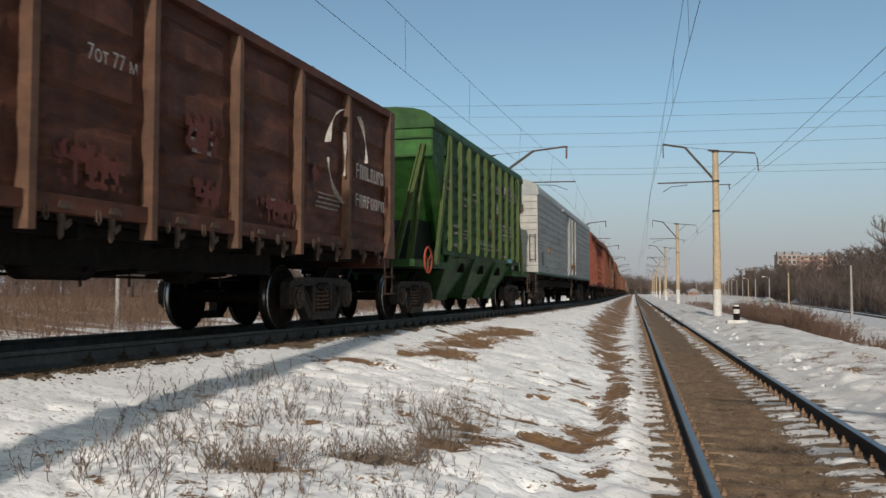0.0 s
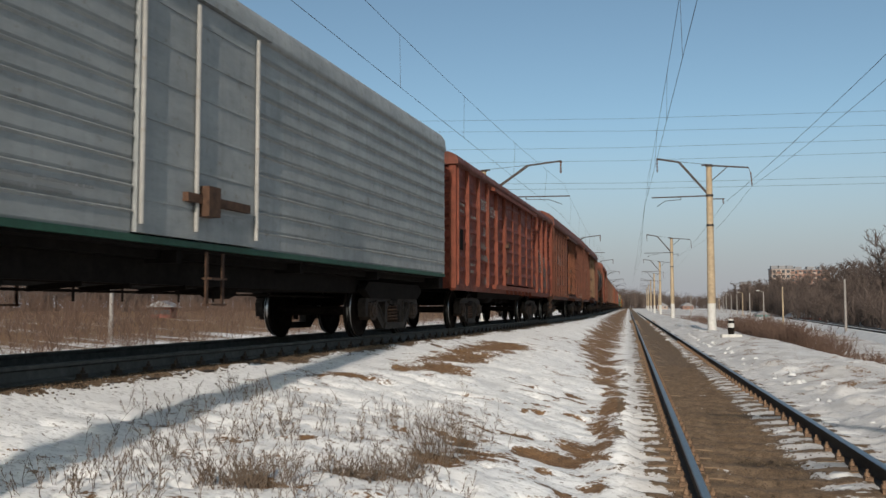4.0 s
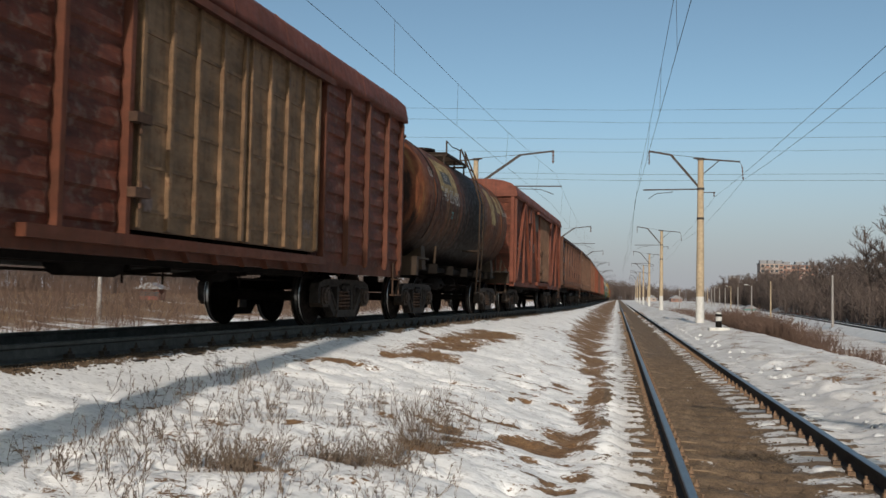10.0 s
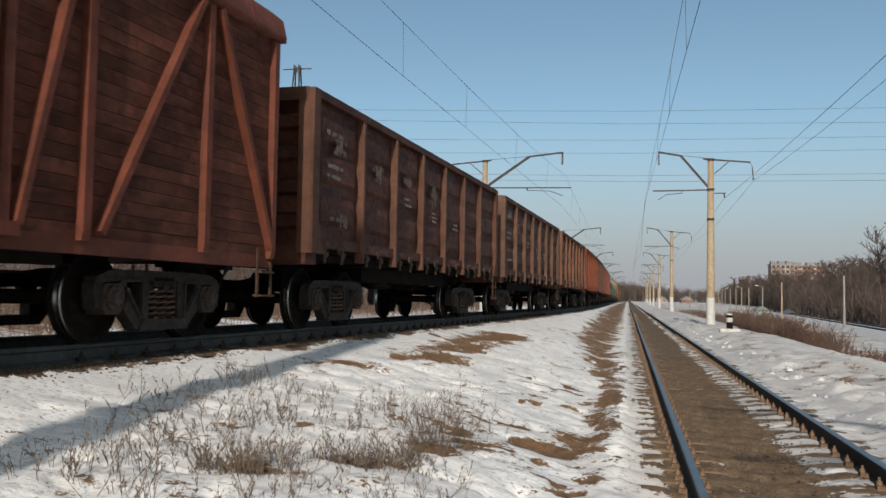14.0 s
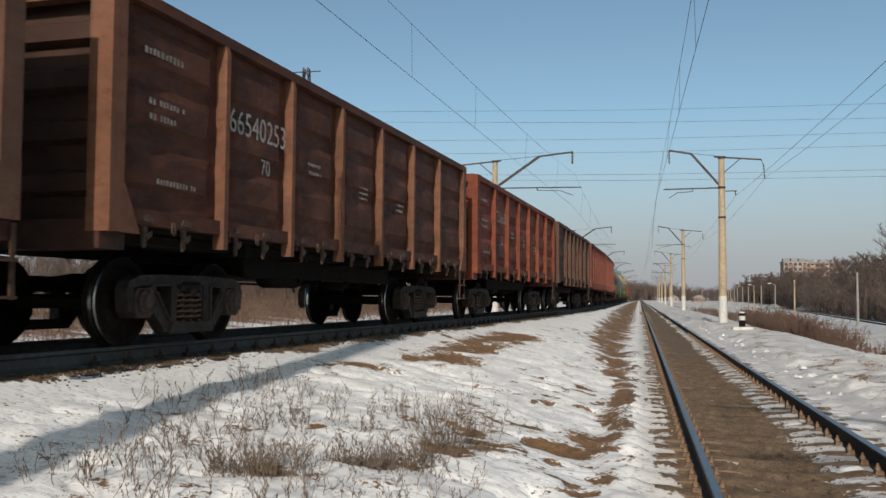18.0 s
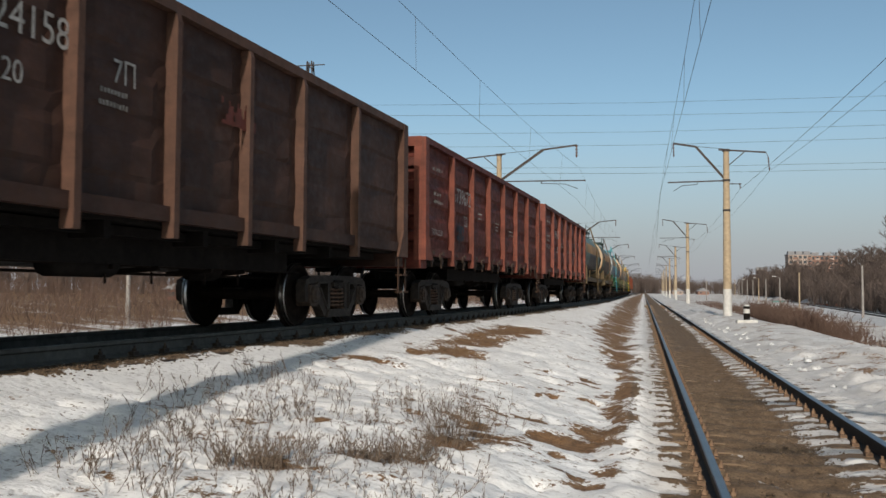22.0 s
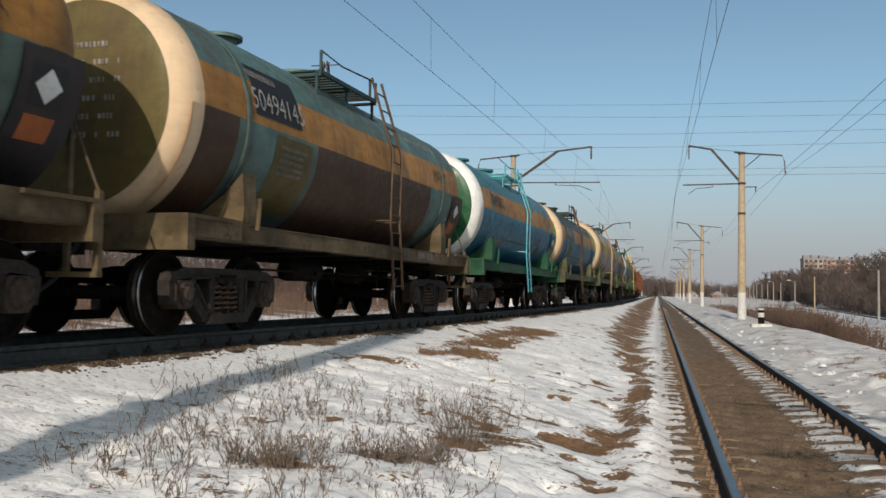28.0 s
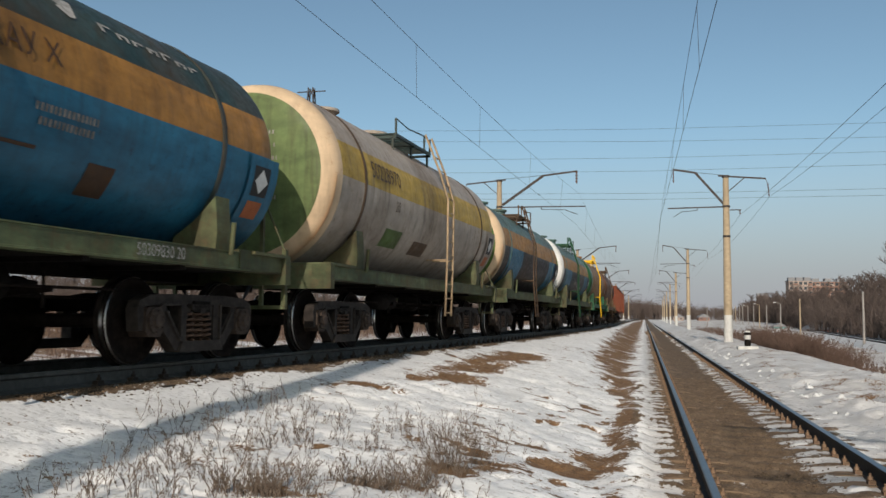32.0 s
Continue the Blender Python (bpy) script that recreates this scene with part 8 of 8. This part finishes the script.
def chem(top, stripe, low, ring, end, frame_m, length, label, num="", **kw):
    ends = kw.pop("tips", None)
    zones = list(kw.pop("zones", ()))
    if ends:
        zones += [(-4.5, -2.1, ends, -91, 0.0), (3.2, 4.8, ends, -91, 0.0)]
    nums = list(kw.pop("numbers", ()))
    made = tank(top, stripe, low, ring, end, frame_m, label=label, zones=zones, numbers=nums, **kw)
    couple(made, length)
    hazard(made[0])
    return made[0]


w = chem(teal, ochre_s, navy, cream, olive, fr_olive, 12.044, "teal and ochre chemical tank wagon with a sooty dark belly", tips=teal, ladder_m=fr_olive, end_print=3,
         ladder_y=1.1, deck_m=slate, numbers=(("КАУ X", 0.22, 3.9, 11, umber),), prints=((2, 1.3, 0.07, 1.9, -14, white_paint), (1, 1.2, 0.06, -3.0, -14, white_paint)))
logo(w, 1.6, 37, white_paint)
w = chem(teal, ochre_s, umber, cream, olive, fr_olive, 12.037, "teal and ochre tank wagon with a cream ring and brown belly", tips=teal, ladder_m=lad_rust, end_print=4,
         ladder_y=0.9, deck_m=slate, patches=((-3.75, -2.5, 5, 34, black_panel, "black number panel"), (-3.2, -2.15, -48, -2, olive, "olive painted panel"), (-4.0, -3.9, 34, 42, black_panel, "small dark patch")), numbers=(("50494145", 0.29, -3.12, 13, white_paint), ("ЖАУ 7", 0.22, 3.7, 11, umber)),
         prints=((1, 0.8, 0.1, -3.4, 28, white_paint), (5, 0.8, 0.05, -2.7, -8, white_paint)))
logo(w, 1.6, 37, white_paint)
w = chem(blue_t, ochre_s, blue, white_r, forest, fr_green, 12.040, "bright blue tank wagon with orange stripe and white ring", ladder_m=lad_teal, end_print=5,
         ladder_y=0.05, patches=((-3.22, -2.26, -54, -28, forest, "dark green notice panel"), (2.45, 2.98, -40, -26, umber, "dark square panel")),
         numbers=(("50493832", 0.30, -3.35, 11.5, ink), ("Ж", 0.22, 3.31, 12.5, ink), ("X", 0.24, 4.14, 10.7, ink)), prints=((4, 0.85, 0.06, -2.72, -31, white_paint), (3, 1.0, 0.05, 2.4, -16, navy)))
logo(w, 1.6, 37, white_paint)
seam(w, -2.3, 1.5, -27)
for q in (("ОПАСНОСТЬ", 0.13, 0.0, 0.36), ("АЗОТ", 0.15, 0.15, 0.02), ("ПРОБЕГ", 0.12, 0.25, -0.72), ("57", 0.12, 0.4, -0.40)):
    end_writing(w, *q, white_paint)
w = chem(slate, ochre_s, blue, cream, moss, fr_camo, 12.044, "dark teal and blue tank wagon with orange stripe", ladder_m=lad_rust, end_print=6, ladder_y=-0.3, deck_m=slate, zones=((-3.95, -1.65, slate, 0, 22.6),),
         patches=((-3.2, -2.38, -48, -1, moss, "dull green notice panel"), (1.72, 2.12, -41, -26, umber, "brown square panel"), (-0.8, -0.5, -10, -2, umber, "small brown panel")),
         numbers=(("50309830", 0.33, -3.05, 13.5, white_paint), ("КАУ X", 0.24, 0.72, 11, umber)), prints=((6, 0.62, 0.05, -2.8, -6, lime), (2, 0.9, 0.07, 1.3, -10, white_paint)))
logo(w, 1.6, 37, white_paint)
seam(w, -2.3, 1.0, -25)
w18 = TRAIN[-1][0]
end_writing(w18, "ЖАУ X", 0.24, -0.02, 0.78, white_paint)
end_writing(w18, "ПРОБЕГ", 0.12, 0.3, -0.82, white_paint)
writing("50309830 20", 0.13, white_paint, w18, 1.424, 2.63, 1.19)
writing("50494145 20", 0.13, white_paint, TRAIN[-3][0], 1.424, 2.63, 1.19)
w = chem(grege, lemon, grege, cream, lime, fr_camo, 12.027, "pale greige tank wagon with a yellow stripe and light green end", R=1.46, ZC=2.69, ladder_y=0.76, deck_m=slate, ladder_m=lad_cream, end_print=7,
         patches=((-2.6, -1.7, -38, -24, moss, "faded green panel"), (-0.9, 0.0, -40, -28, lad_rust, "rusty brown panel")), numbers=(("50228970", 0.30, -2.9, 11, umber), ("20", 0.2, -2.3, -8, umber)), band_m=lad_rust)
w = chem(teal, ochre_s, navy, cream, moss, fr_camo, 12.02, "teal, ochre and navy tank wagon with a cream ring", tips=blue, ladder_m=lad_rust, end_print=8)
logo(w, 1.6, 37, white_paint)
w = chem(teal, ochre_s, navy, white_r, moss, fr_camo, 12.02, "teal and navy tank wagon with a broad pale ring", tips=blue, ladder_m=fr_green, end_print=9)
logo(w, -3.0, 37, white_paint)
rtan = paint("tank_tan", (0.24, 0.125, 0.055), rust=(0.12, 0.06, 0.03), wear=0.4, rough=0.45)
chem(rtan, rtan, rtan, forest, forest, fr_green, 12.02, "tan tank wagon with a green end and yellow railings", ladder_m=lad_yel, ring_w=1.3)
chem(rustank, rustank, rustank, None, rustank, fr_olive, 12.02, "plain rust-brown tank wagon", ladder_m=lad_rust)
for k in range(2):
    couple(gondola((orange_p, orange_post, orange_p), (), 40 + k, label="low red open wagon at the tail of the train", top=3.0), 13.92)



SPEED = [(0, 8.260), (4, 8.143), (8, 8.164), (12, 8.146), (16, 8.175), (20, 8.073), (24, 8.097), (28, 8.027), (32, 8.039)]


def gone(t):
    """How far the train has come after t seconds."""
    s = 0.0
    for (a, va), (b, vb) in zip(SPEED, SPEED[1:]):
        if t <= a:
            break
        e = min(t, b)
        ve = va + (vb - va) * (e - a) / (b - a)
        s += (va + ve) / 2 * (e - a)
    return s


def motions():
    for w, s in TRAIN:
        walk(w, [(t, on_left(s - gone(t))) for t in [k * 0.5 for k in range(65)]])
    # wheels roll: 80 degrees a row
    turn_rows = []
    for k in range(481):
        t = k * 2 / FPS
        if t <= 32.0:
            turn_rows.append((t, math.degrees(gone(t) / 0.4755)))
    for wh in WHEELS:
        loc = wh.matrix_basis.translation.copy()
        walk(wh, [(t, pose(*loc, a % 360)) for t, a in turn_rows])


motions()
